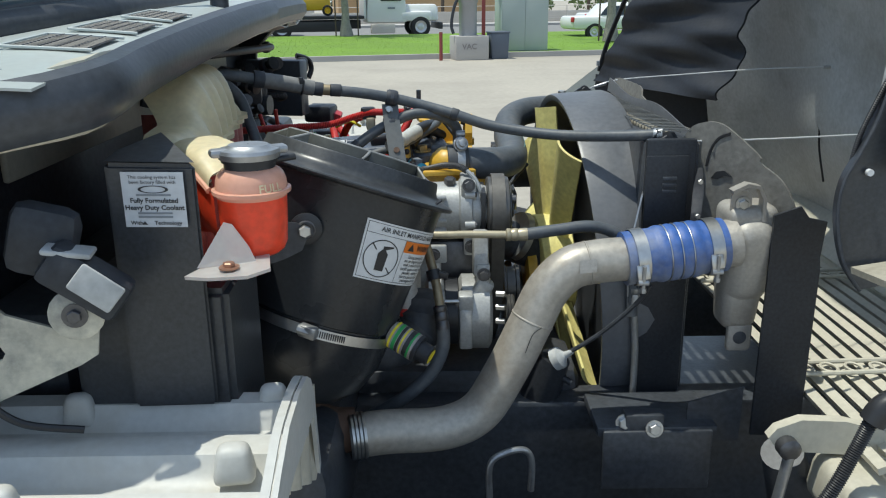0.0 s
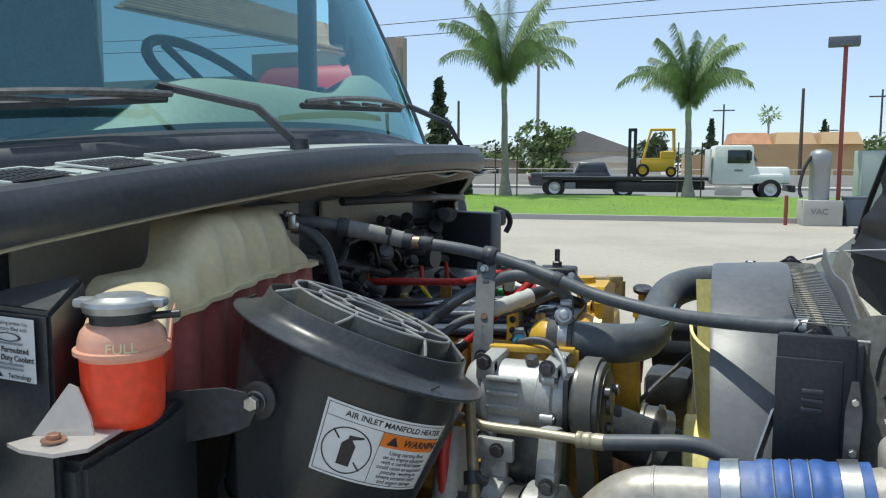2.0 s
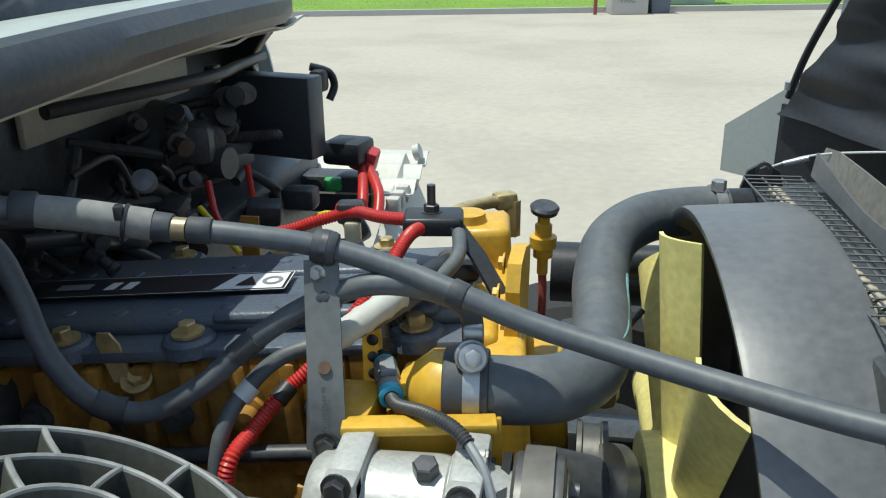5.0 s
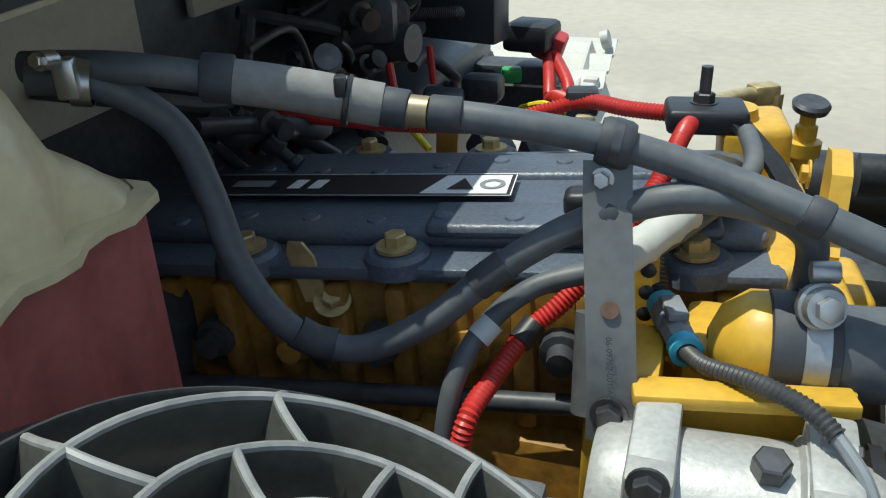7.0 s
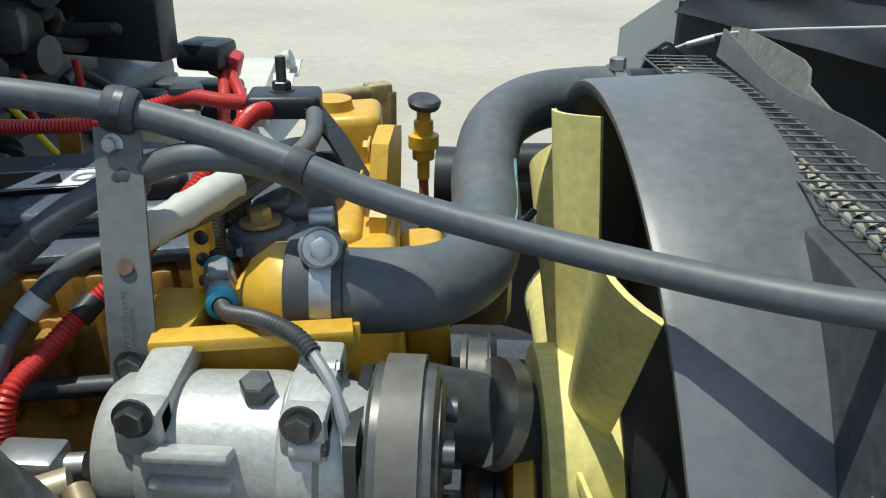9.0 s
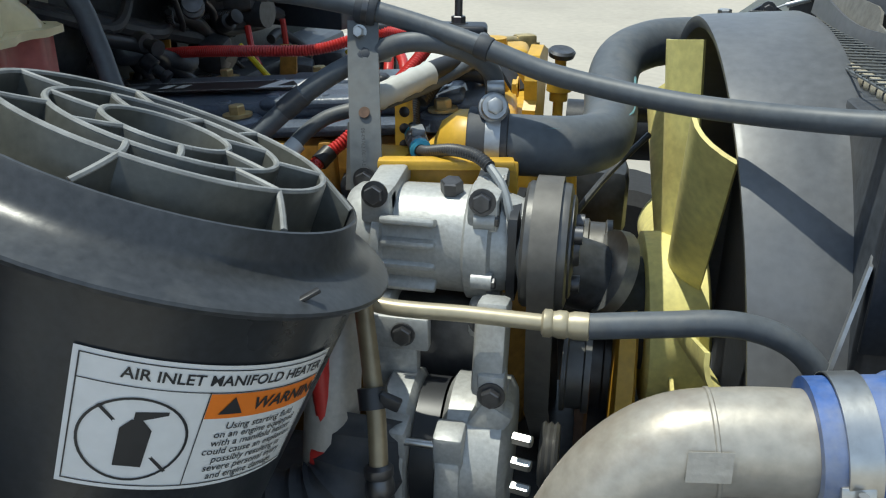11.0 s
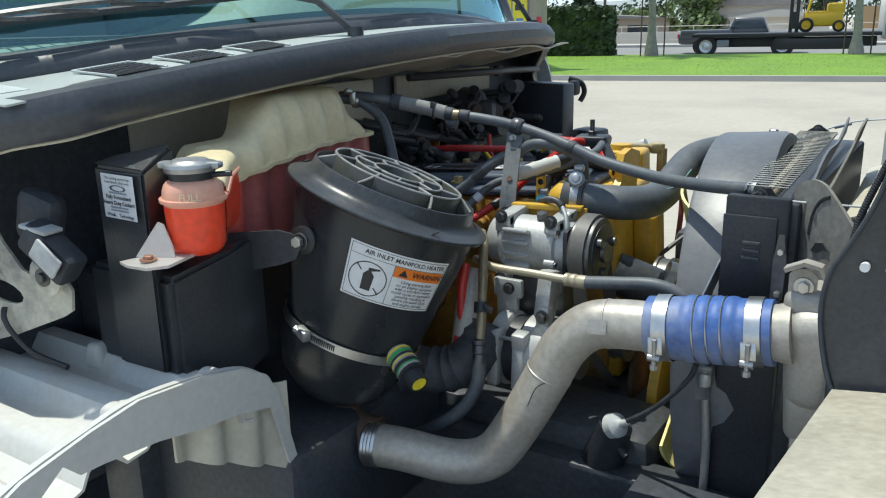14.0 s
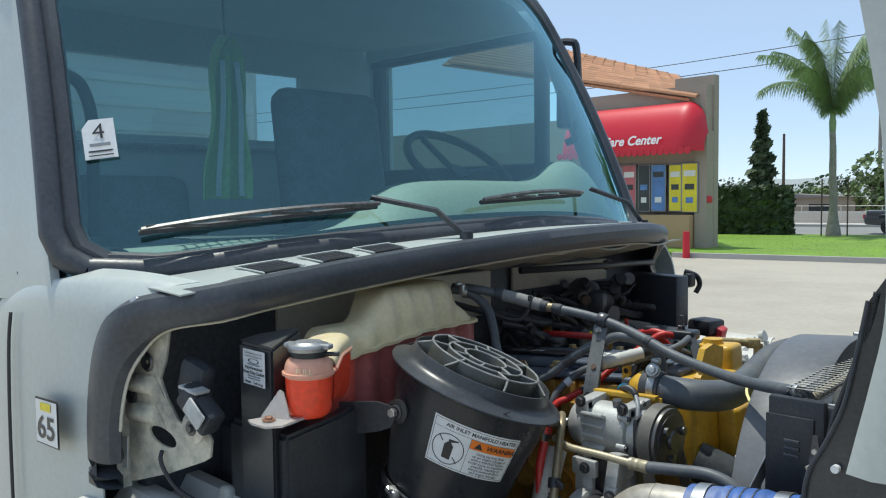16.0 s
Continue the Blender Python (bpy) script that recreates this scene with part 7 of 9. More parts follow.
part("conduit", bm, "red_conduit", rc)
bm = B()
box(bm, (-0.203, 2.075, 1.472), (0.036, 0.03, 0.030), (0, 0, 10), 0.006)
part("clip", bm, "ink", rc)
bm = B()
box(bm, (-0.197, 2.062, 1.448), (0.022, 0.02, 0.03), (0, 0, 10), 0.004)
part("clip_foot", bm, "beige_tube", rc)
bm = B()
cyl(bm, (-0.184, 1.762, 1.380), (-0.193, 1.747, 1.370), 0.0105, seg=12)
part("tape_band", bm, "ink", rc)
for dx in (0.0, 0.035):
    bm = B()
    tube(bm, [(-0.355 + dx, 2.66, 1.275), (-0.365 + dx, 2.71, 1.31), (-0.385 + dx * 0.3, 2.79, 1.345)], 0.012, 10)
    part("terminal_cable", bm, "red_conduit", rc)
bm = B()
box(bm, (-0.386, 2.81, 1.358), (0.06, 0.04, 0.06), (15, 20, 0), 0.008)
part("tape", bm, "red_tape", rc, "faded red tape")
bm = B()
conduit(bm, [(-0.345, 2.66, 1.275), (-0.32, 2.45, 1.33), (-0.27, 2.25, 1.42), (-0.22, 2.10, 1.462)], 0.010)
part("conduit", bm, "red_conduit", rc)
a_ = thing("alternator_cable", (-0.10, 1.47, 1.1), "red battery cable with moulded red boot", "cable")
bm = B()
tube(bm, [(-0.100, 1.485, 1.325), (-0.101, 1.472, 1.28), (-0.097, 1.465, 1.235), (-0.095, 1.462, 1.195)], 0.009, 12)
box(bm, (-0.094, 1.46, 1.158), (0.032, 0.026, 0.072), (0, 2, 0), 0.007)
part("boot", bm, "red_conduit", a_)
jb = thing("junction_stud", (-0.073, 2.0, 1.46), "black junction bracket with threaded stud", "junction block")
bm = B()
box(bm, (-0.073, 2.002, 1.488), (0.075, 0.055, 0.024), (0, 0, 8), 0.006, 3)
strip(bm, [(-0.045, 1.99, 1.49), (-0.01, 1.95, 1.465), (0.02, 1.92, 1.43)], (0.015, 0.015, 0), 0.005)
part("bracket", bm, "black_plastic", jb)
bm = B()
cyl(bm, (-0.076, 2.005, 1.498), (-0.076, 2.005, 1.535), 0.0055, seg=12)
hexbolt(bm, (-0.076, 2.005, 1.498), (0, 0, 1), 0.010, 0.012, 0.013)
part("stud", bm, "dark_steel", jb)
# sensor connector
sc = thing("clutch_connector", (-0.05, 1.70, 1.36), "grey wiring connector with cyan seals and black loom", "connector")
c0, c1 = Vector((-0.088, 1.792, 1.398)), Vector((-0.065, 1.725, 1.399))
cd = (c1 - c0).normalized()
cl_ = (c1 - c0).length
bm = B()
conduit(bm, [(-0.075, 1.93, 1.44), (-0.090, 1.87, 1.445), (-0.098, 1.83, 1.425), c0], 0.0085)
part("loom", bm, "ink", sc)
for h in (0.0, cl_ - 0.010):
    bm = B()
    lathe(bm, c0 + cd * h, cd, [(0, 0.008), (0.001, 0.0125), (0.004, 0.0115), (0.008, 0.0125), (0.011, 0.0125), (0.012, 0.008)], 14)
    part("seal", bm, "cyan_plastic", sc)
for h, s in ((0.012, 0.0135), (0.036, 0.0118)):
    bm = B()
    lathe(bm, c0 + cd * h, cd, [(0, s * 0.9), (0.003, s), (0.021, s), (0.023, s * 0.9)], 8, close=True)
    part("shell", bm, "grey_ink", sc)
bm = B()
box(bm, c0 + cd * 0.032 + Vector((0.0, 0, 0.014)), (0.016, 0.030, 0.007), (0, 0, 19), 0.002)
part("latch", bm, "grey_ink", sc)
bm = B()
conduit(bm, [c1, (-0.052, 1.70, 1.406), (-0.02, 1.672, 1.418), (0.008, 1.65, 1.420), (0.024, 1.636, 1.414)], 0.0068)
part("loom", bm, "dark_conduit", sc)
bm = B()
tube(bm, [(0.024, 1.636, 1.414), (0.040, 1.618, 1.400), (0.050, 1.602, 1.378), (0.056, 1.60, 1.355)], 0.0045, 8)
part("wire", bm, "grey_ink", sc)
wt = thing("white_sleeve_hose", (-0.1, 1.76, 1.43), "white fabric-sleeved hose with black ends", "hose")
bm = B()
tube(bm, [(-0.132, 1.738, 1.446), (-0.105, 1.775, 1.456), (-0.078, 1.822, 1.465)], 0.014, 16, radius=lambda i, f: 0.014 if i % 4 else 0.0155)
part("sleeve", bm, "white_plastic", wt)
bm = B()
tube(bm, [(-0.080, 1.820, 1.465), (-0.062, 1.855, 1.469), (-0.05, 1.89, 1.468), (-0.045, 1.93, 1.46), (-0.06, 2.02, 1.43)], 0.013, 14)
conduit(bm, [(-0.02, 1.98, 1.43), (-0.045, 1.92, 1.45), (-0.07, 1.87, 1.455), (-0.09, 1.83, 1.43)], 0.011)
part("rubber_end", bm, "ink", wt)

# lanyard cables from the radiator to the hood
for pts_ in ([(0.388, 1.546, 1.485), (0.447, 1.552, 1.483), (0.56, 1.560, 1.483), (0.70, 1.568, 1.486), (0.84, 1.59, 1.488)],
             [(0.38, 2.27, 1.505), (0.45, 2.26, 1.528), (0.62, 2.22, 1.545), (0.82, 2.17, 1.562), (1.0, 2.126, 1.569)]):
    c_ = thing("hood_cable", pts_[0], "thin plastic-coated steel hood cable", "cable", "hood cables")
    bm = B()
    tube(bm, pts_, 0.0017, 8)
    part("cable", bm, "label_silver", c_)
    for a_, b_ in ((pts_[0], pts_[1]), (pts_[-1], pts_[-2])):
        bm = B()
        d_ = (Vector(b_) - Vector(a_)).normalized()
        cyl(bm, Vector(a_) + d_ * 0.015, Vector(a_) + d_ * 0.050, 0.0042, seg=10)
        part("ferrule", bm, "zinc", c_)

# lamp wiring rod and drain rod near the radiator
st = thing("dipstick_tube", (0.2, 1.47, 1.0), "grey plastic dipstick handle on a thin steel rod", "dipstick")
bm = B()
tube(bm, [(0.205, 1.474, 1.083), (0.27, 1.45, 1.14), (0.33, 1.42, 1.215), (0.345, 1.41, 1.25)], 0.0045, 8)
part("rod", bm, "dark_paint", st)
bm = B()
lathe(bm, (0.185, 1.482, 1.068), (0.75, -0.3, 0.55), [(0, 0.012), (0.004, 0.024), (0.018, 0.022), (0.024, 0.012), (0.028, 0.007), (0.045, 0.005)], 18, close=True)
part("handle", bm, "grey_panel", st)
bm = B()
tube(bm, [(0.185, 1.482, 1.068), (0.195, 1.48, 1.04), (0.22, 1.47, 1.025)], 0.007, 10)
cyl(bm, (0.19, 1.49, 1.07), (0.13, 1.52, 0.88), 0.03, 0.05, seg=18)
part("tube", bm, "black_plastic", st)
st.location += Vector((0.004, 0.018, -0.008))
dr = thing("drain_line", (0.35, 1.47, 0.9), "grey metal line with crimped fitting", "line")
bm = B()
tube(bm, [(0.342, 1.465, 1.20), (0.346, 1.465, 1.14), (0.352, 1.465, 1.06), (0.350, 1.465, 0.90)], 0.0072, 10)
part("tube", bm, "zinc", dr)
bm = B()
lathe(bm, (0.343, 1.465, 1.215), (0, 0, -1), [(0, 0.008), (0.002, 0.012), (0.012, 0.012), (0.014, 0.0105), (0.02, 0.012), (0.035, 0.012), (0.037, 0.008)], 12)
part("crimp", bm, "zinc", dr)
dr.location += Vector((0, 0.045, -0.006))
# lower dark brackets and frame
fr = thing("chassis_frame", (0.0, 1.5, 0.6), "dark painted truck frame rail and brackets", "chassis")
for y in (1.52, 2.38):
    bm = B()
    box(bm, (-0.2, y, 0.86), (2.6, 0.08, 0.24), (0, 0, 0), 0.01)
    part("frame_rail", bm, "dark_paint", fr)
bm = B()
box(bm, (0.36, 1.42, 0.985), (0.22, 0.14, 0.02), (0, 0, 0), 0.004)
box(bm, (0.36, 1.35, 0.93), (0.20, 0.015, 0.12), (0, 0, 0), 0.004)
box(bm, (0.335, 1.362, 0.99), (0.07, 0.03, 0.06), (0, 0, 0), 0.003)
bk = part("front_bracket", bm, "dark_paint", fr)
hexbolt_part((0.30, 1.36, 1.0), (0, -1, 0.2), 0.011, 0.012, bk, "steel", 0.016)
hexbolt_part((0.352, 1.345, 0.995), (0, -1, 0.2), 0.011, 0.012, bk, "steel", 0.016)
bm = B()
plate(bm, [(0, 0), (0.10, 0.03), (0.10, -0.08), (0.0, -0.08)], 0.004, (0.42, 1.38, 1.03), (1, 0, 0), (0, 0, 1))
part("gusset", bm, "dark_paint", fr)
bm = B()
tube(bm, [(0.05, 1.28, 0.90), (0.05, 1.28, 0.965), (0.075, 1.285, 0.985), (0.11, 1.295, 0.985), (0.125, 1.30, 0.96), (0.125, 1.30, 0.90)], 0.006, 10)
part("wire_loop", bm, "zinc", fr)
for c_, s_, bv_ in (((-0.2, 1.62, 0.92), (0.9, 0.18, 0.22), 0.03), ((0.1, 1.75, 0.9), (0.3, 0.4, 0.2), 0.03), ((-0.45, 1.35, 0.95), (0.5, 0.5, 0.25), 0.04)):
    bm = B()
    box(bm, c_, s_, (0, 0, 0), bv_)
    part("dark_housing", bm, "dark_paint", fr)
bm = B()
box(bm, (-0.3, 1.95, 0.6), (3.5, 1.9, 0.05), (0, 0, 0), 0.01)
part("underbody", bm, "dark_paint", fr)
for x, y in ((0.15, 0.95), (0.15, 2.95), (-3.6, 0.95), (-3.6, 2.95)):
    bm = B()
    lathe(bm, (x, y - 0.14, 0.5), (0, 1, 0), [(0, 0.28), (0.02, 0.47), (0.05, 0.5), (0.23, 0.5), (0.26, 0.47), (0.28, 0.28)], 40)
    part("tyre", bm, "tyre", fr)
    bm = B()
    lathe(bm, (x, y - 0.10, 0.5), (0, 1, 0), [(0.0, 0.05), (0.03, 0.2), (0.0, 0.285), (0.2, 0.285), (0.2, 0.05)], 28, close=True)
    part("rim", bm, "rim", fr)
bm = B()
box(bm, (-2.6, 1.95, 0.85), (3.6, 0.9, 0.2))
part("rear_frame", bm, "dark_paint", fr)
body_ = thing("cargo_body", (-3.9, 1.95, 0.95), "beige ribbed cargo body behind the cab", "cargo body")
bm = B()
box(bm, (-5.2, 1.95, 2.1), (2.8, 2.4, 2.9), (0, 0, 0), 0.02)
cb_ = part("shell", bm, "truck_white", body_)
for k in range(10):
    bm = B()
    box(bm, (-3.792, 1.95, 2.0 + 0.14 * k), (0.016, 2.30, 0.05), (0, 0, 0), 0.006)
    part("rib", bm, "truck_white", cb_)

# ---- electrical side ----
eb = thing("control_module", (-0.53, 2.66, 1.38), "black rectangular control module box on the firewall", "control box")
bm = B()
box(bm, (-0.545, 2.655, 1.478), (0.225, 0.06, 0.175), (0, 0, -14), 0.006)
part("case", bm, "module_paint", eb)
bm = B()
box(bm, (-0.452, 2.70, 1.545), (0.035, 0.04, 0.05), (0, 0, -14), 0.012)
part("plug", bm, "ink", eb)
bm = B()
tube(bm, [(-0.47, 2.70, 1.575), (-0.435, 2.72, 1.56), (-0.427, 2.73, 1.53), (-0.437, 2.72, 1.50)], 0.009, 10)
part("loom", bm, "ink", eb)
eb.location += Vector((-0.018, 0.07, -0.006))
bm = B()
box(bm, (-0.42, 2.80, 1.378), (0.095, 0.09, 0.055), (0, 0, -10), 0.012)
fb = thing("fuse_holder", (-0.41, 2.8, 1.34), "black fuse holder with green plug", "fuse holder")
part("case", bm, "black_plastic", fb)
bm = B()
box(bm, (-0.457, 2.785, 1.301), (0.04, 0.03, 0.03), (0, 0, 20), 0.006)
part("plug", bm, "green_plastic", fb)
bm = B()
box(bm, (-0.48, 2.84, 1.27), (0.22, 0.08, 0.09), (0, 0, 0), 0.01)
part("bracket", bm, "dark_paint", fb)
bs = thing("brake_assembly", (-0.56, 2.35, 1.35), "dark cluster of brake valves and lines below the cowl", "brake valve")
bm = B()
lathe(bm, (-0.66, 2.33, 1.50), (1, 0.1, -0.1), [(0, 0.05), (0.03, 0.075), (0.08, 0.07), (0.11, 0.03), (0.14, 0.028)], 28, close=True)
box(bm, (-0.56, 2.34, 1.50), (0.08, 0.09, 0.07), (0, 0, 15), 0.015)
cyl(bm, (-0.56, 2.36, 1.46), (-0.50, 2.35, 1.46), 0.028, seg=20)
cyl(bm, (-0.60, 2.26, 1.42), (-0.54, 2.25, 1.38), 0.024, seg=16)
box(bm, (-0.56, 2.24, 1.40), (0.05, 0.05, 0.06), (20, 10, 0), 0.01)
part("valve_body", bm, "dark_paint", bs)
for k in range(6):
    bm = B()
    y0, z0 = 1.78 + 0.12 * k, 1.54 - 0.025 * (k % 3)
    tube(bm, [(-0.66, y0, z0), (-0.60, y0 + 0.08, z0 - 0.03), (-0.58, y0 + 0.2, z0 - 0.06), (-0.62, y0 + 0.32, z0 - 0.04 * (k % 3))], 0.009 + 0.002 * (k % 3), 8)
    part("brake_hose", bm, "rubber", bs)
rg4 = random.Random(12)
for k in range(18):
    y0, z0 = rg4.uniform(1.78, 2.50), rg4.uniform(1.36, 1.55)
    x0 = -0.64 + rg4.uniform(0.0, 0.10)
    bm = B()
    path = [(x0, y0, z0)]
    for i in range(4):
        path.append((x0 + rg4.uniform(-0.02, 0.05), path[-1][1] + rg4.uniform(0.03, 0.10), min(1.56, path[-1][2] + rg4.uniform(-0.06, 0.03))))
    (conduit if k % 3 == 0 else tube)(bm, path, rg4.choice((0.005, 0.007, 0.010, 0.012)))
    part("wiring_loom", bm, rg4.choice(("ink", "rubber", "ink", "dark_paint", "dark_conduit")), bs)
for k in range(14):
    c_ = Vector((-0.60 + rg4.uniform(0, 0.10), rg4.uniform(1.85, 2.5), rg4.uniform(1.33, 1.58)))
    ax_ = Vector((rg4.uniform(0.2, 1), rg4.uniform(-1, 0.2), rg4.uniform(-0.6, 0.6)))
    r_ = rg4.uniform(0.010, 0.022)
    bm = B()
    lathe(bm, c_, ax_, [(0, r_ * 0.7), (0.003, r_), (0.020, r_), (0.022, r_ * 0.6), (0.036, r_ * 0.6), (0.038, r_ * 0.85), (0.046, r_ * 0.85), (0.047, 0.0)], 14)
    part("fitting", bm, rg4.choice(("black_plastic", "dark_steel", "dark_steel", "ink", "dark_paint")), bs)
bm = B()
lathe(bm, (-0.545, 2.36, 1.50), (0.75, -0.6, 0.1), [(0, 0.02), (0.012, 0.024), (0.03, 0.024), (0.032, 0.016), (0.034, 0.016), (0.035, 0.007), (0.038, 0.006), (0.039, 0.0)], 20)
part("valve_knob", bm, "dark_steel", bs, "dark ribbed valve knob")
bm = B()
tube(bm, [(-0.52, 2.30, 1.44), (-0.50, 2.27, 1.40), (-0.48, 2.25, 1.38)], 0.006, 8)
part("red_wire", bm, "red_conduit", bs)
bm = B()
tube(bm, [(-0.50, 2.42, 1.44), (-0.495, 2.42, 1.38)], 0.006, 8)
part("red_wire", bm, "red_conduit", bs)
bm = B()
tube(bm, [(-0.50, 2.22, 1.42), (-0.46, 2.20, 1.39), (-0.42, 2.18, 1.36)], 0.005, 8)
part("yellow_wire", bm, "poster_yellow", bs)
bm = B()
tube(bm, [(-0.30, 2.20, 1.42), (-0.26, 2.16, 1.44), (-0.23, 2.14, 1.43)], 0.004, 8)
part("yellow_wire", bm, "poster_yellow", bs)
for x in (-0.60, -0.38):
    bm = B()
    strip(bm, [(x, 2.14, 1.30), (x, 2.135, 1.38), (x + 0.005, 2.13, 1.44)], (0.028, 0, 0), 0.004)
    part("yellow_strap", bm, "engine_ochre", bs)
for k, (x, y, z) in enumerate(((-0.45, 2.55, 1.34), (-0.50, 2.48, 1.33), (-0.30, 2.35, 1.30), (-0.40, 2.42, 1.28), (-0.22, 2.45, 1.25), (-0.55, 2.55, 1.28), (-0.35, 2.6, 1.26))):
    bm = B()
    box(bm, (x, y, z), (0.07, 0.05, 0.045), (10 * k, 5 * k, 17 * k), 0.010)
    part("dark_unit", bm, "dark_paint", bs)
bm = B()
tube(bm, [(-0.55, 1.95, 1.625), (-0.48, 2.25, 1.623), (-0.51, 2.45, 1.615), (-0.55, 2.66, 1.605)], 0.010, 10)
box(bm, (-0.49, 2.30, 1.622), (0.02, 0.03, 0.03), (0, 0, 0), 0.006)
part("cowl_rod", bm, "black_plastic", bs)
bm = B()
box(bm, (-0.60, 2.0, 1.10), (0.12, 1.9, 0.5), (0, 0, 0), 0.02)
part("dark_wall", bm, "dark_paint", bs)
# white far splash shield
fs2 = thing("far_splash_shield", (-0.3, 3.0, 1.15), "white ribbed plastic splash shield on the far side", "splash shield")
bm = B()
grid_sheet(bm, lambda u, v: Vector((-0.64 + 0.36 * u, 2.80 + 0.24 * v, 1.27 + 0.05 * v + 0.008 * math.cos(v * 20))), 8, 16, 0.005)
grid_sheet(bm, lambda u, v: Vector((-0.280 - 0.05 * v, 2.62 + 0.37 * u, 1.20 + 0.13 * u * v)), 10, 4, 0.006)
part("panel", bm, "white_plastic", fs2)
for k in range(5):
    bm = B()
    box(bm, (-0.305, 2.74 + 0.05 * k, 1.27), (0.03, 0.03, 0.04), (0, 0, 0), 0.006)
    part("boss", bm, "white_plastic", fs2)
bm = B()
cyl(bm, (-0.308, 2.987, 1.330), (-0.292, 2.987, 1.335), 0.02, seg=16)
part("hook", bm, "white_plastic", fs2)

# ---- hood, tilted forward ----
hd = thing("tilted_hood", (0.9, 1.95, 0.6), "white truck hood tilted forward, dusty grey inside with black liner", "hood")


def hood_in(u, v):
    """The hood's inner face: u across from the near fender to the far one, v upwards; it leans back over the engine."""
    y = 1.22 + 1.79 * u
    z0 = 1.10 + 0.29 * max(0.0, 1 - u / 0.14) ** 0.6
    z = z0 + (2.65 - z0) * v
    e = abs(2 * u - 1)
    back = 1.13 - 0.30 * (z - 1.1) - 0.05 * math.exp(-((v - 0.18) / 0.10) ** 2) * math.exp(-((u - 0.45) / 0.25) ** 2)
    edge_x = 0.60 + 0.10 * v if u < 0.5 else 0.61 + 0.10 * v
    x = back + (edge_x - back) * e ** 5
    return Vector((x, y - 0.10 * max(0, v - 0.45) * (2 * u - 1) * 2, z))


bm = B()
grid_sheet(bm, hood_in, 48, 30, 0.012)
shell = part("inner_shell", bm, "grey_panel", hd, "dusty grey inner hood moulding")
bm = B()
grid_sheet(bm, lambda u, v: hood_in(u, v) + Vector((0.05, (u - 0.5) * 0.06, 0)), 24, 16, 0.004)
part("outer_skin", bm, "white_paint", hd)
bm = B()


def liner(u, v):
    y = 2.86 - 0.60 * u - 0.20 * v * (1 - u)
    z = 1.47 + (0.34 + 0.10 * u) * v - 0.03 * u * (1 - v)
    fold = (0.017 * math.sin(v * 17 - u * 2.2) + 0.006 * math.sin(v * 41 + u * 9) + 0.008 * math.sin(u * 13 + v * 5)) * (0.4 + 0.6 * u)
    return Vector((0.505 + 0.045 * v + 0.05 * math.sin(1.57 * v) + 0.26 * u - 0.03 * u * u + fold, y, z + 0.03 * u))


grid_sheet(bm, liner, 20, 48, 0.006)
part("liner", bm, "liner_rubber", hd, "black folded rubber liner")
bm = B()
grid_sheet(bm, lambda u, v: Vector((0.515 + (0.24 + 0.03 * math.sin(3 * v)) * u, 2.87 - 0.40 * u, 1.02 + 0.47 * v)), 6, 4, 0.006)
part("lower_liner", bm, "liner_rubber", hd)
hexbolt_part((1.0, 2.126, 1.575), (-1, 0, 0.1), 0.012, 0.014, hd, "dark_steel", 0.022)
bm = B()
tube(bm, [(0.985, 2.19, 1.45), (0.99, 2.19, 1.36), (1.01, 2.18, 1.26)], 0.003, 6)
part("wire", bm, "ink", hd)
bm = B()
tube(bm, [(0.53, 2.885, 1.50), (0.545, 2.865, 1.58), (0.565, 2.83, 1.66), (0.588, 2.775, 1.745), (0.62, 2.73, 1.80), (0.66, 2.68, 1.86), (0.72, 2.60, 1.90)], 0.008, 10)
cb2 = part("liner_cable", bm, "ink", hd, "black cable along the liner edge")
for p_ in ((0.53, 2.885, 1.525), (0.588, 2.775, 1.748), (0.66, 2.68, 1.862)):
    bm = B()
    cyl(bm, Vector(p_) - Vector((0, 0, 0.008)), Vector(p_) + Vector((0, 0, 0.008)), 0.011, seg=10)
    part("tie", bm, "grey_ink", cb2)
bm = B()
lathe(bm, (0.735, 2.545, 1.762), (0.85, -0.5, 0.1), [(0, 0.016), (0.01, 0.020), (0.05, 0.018), (0.055, 0.021), (0.062, 0.021), (0.066, 0.018), (0.15, 0.018)], 16, close=True)
part("drain_stub", bm, "white_plastic", hd, "cream plastic drain stub")
for y0, w_ in ((2.08, 0.24), (1.80, 0.30), (1.48, 0.32)):
    bm = B()
    grid_sheet(bm, lambda u, v: Vector((0.745 - 0.186 * v - 0.022 * math.sin(math.pi * u) ** 0.6 + 0.17 * (1 - min(1.0, v * 2.6)) ** 2, y0 + w_ * (u - 0.5), 1.80 + 0.68 * v)), 14, 18, 0.03)
    part("air_duct", bm, "cream_paint", hd, "cream moulded air duct")
# near fender edge and wheel-arch flap
bm = B()


flap_edge = spline([(0.590, 1.170, 1.322), (0.566, 1.176, 1.358), (0.553, 1.180, 1.400), (0.547, 1.182, 1.445), (0.552, 1.184, 1.487), (0.570, 1.186, 1.525), (0.590, 1.188, 1.575), (0.604, 1.188, 1.640), (0.616, 1.187, 1.705)], 4)


def flap(u, v):
    p = flap_edge[round(v * 32)]
    return p + Vector((0.22 * u, -0.045 * u * (1 - v) + 0.012 * math.sin(u * 3), 0.05 * u * (1 - v) + 0.035 * math.sin(min(1.0, u * 8) * 1.57) * max(0.0, v - 0.85) / 0.15))


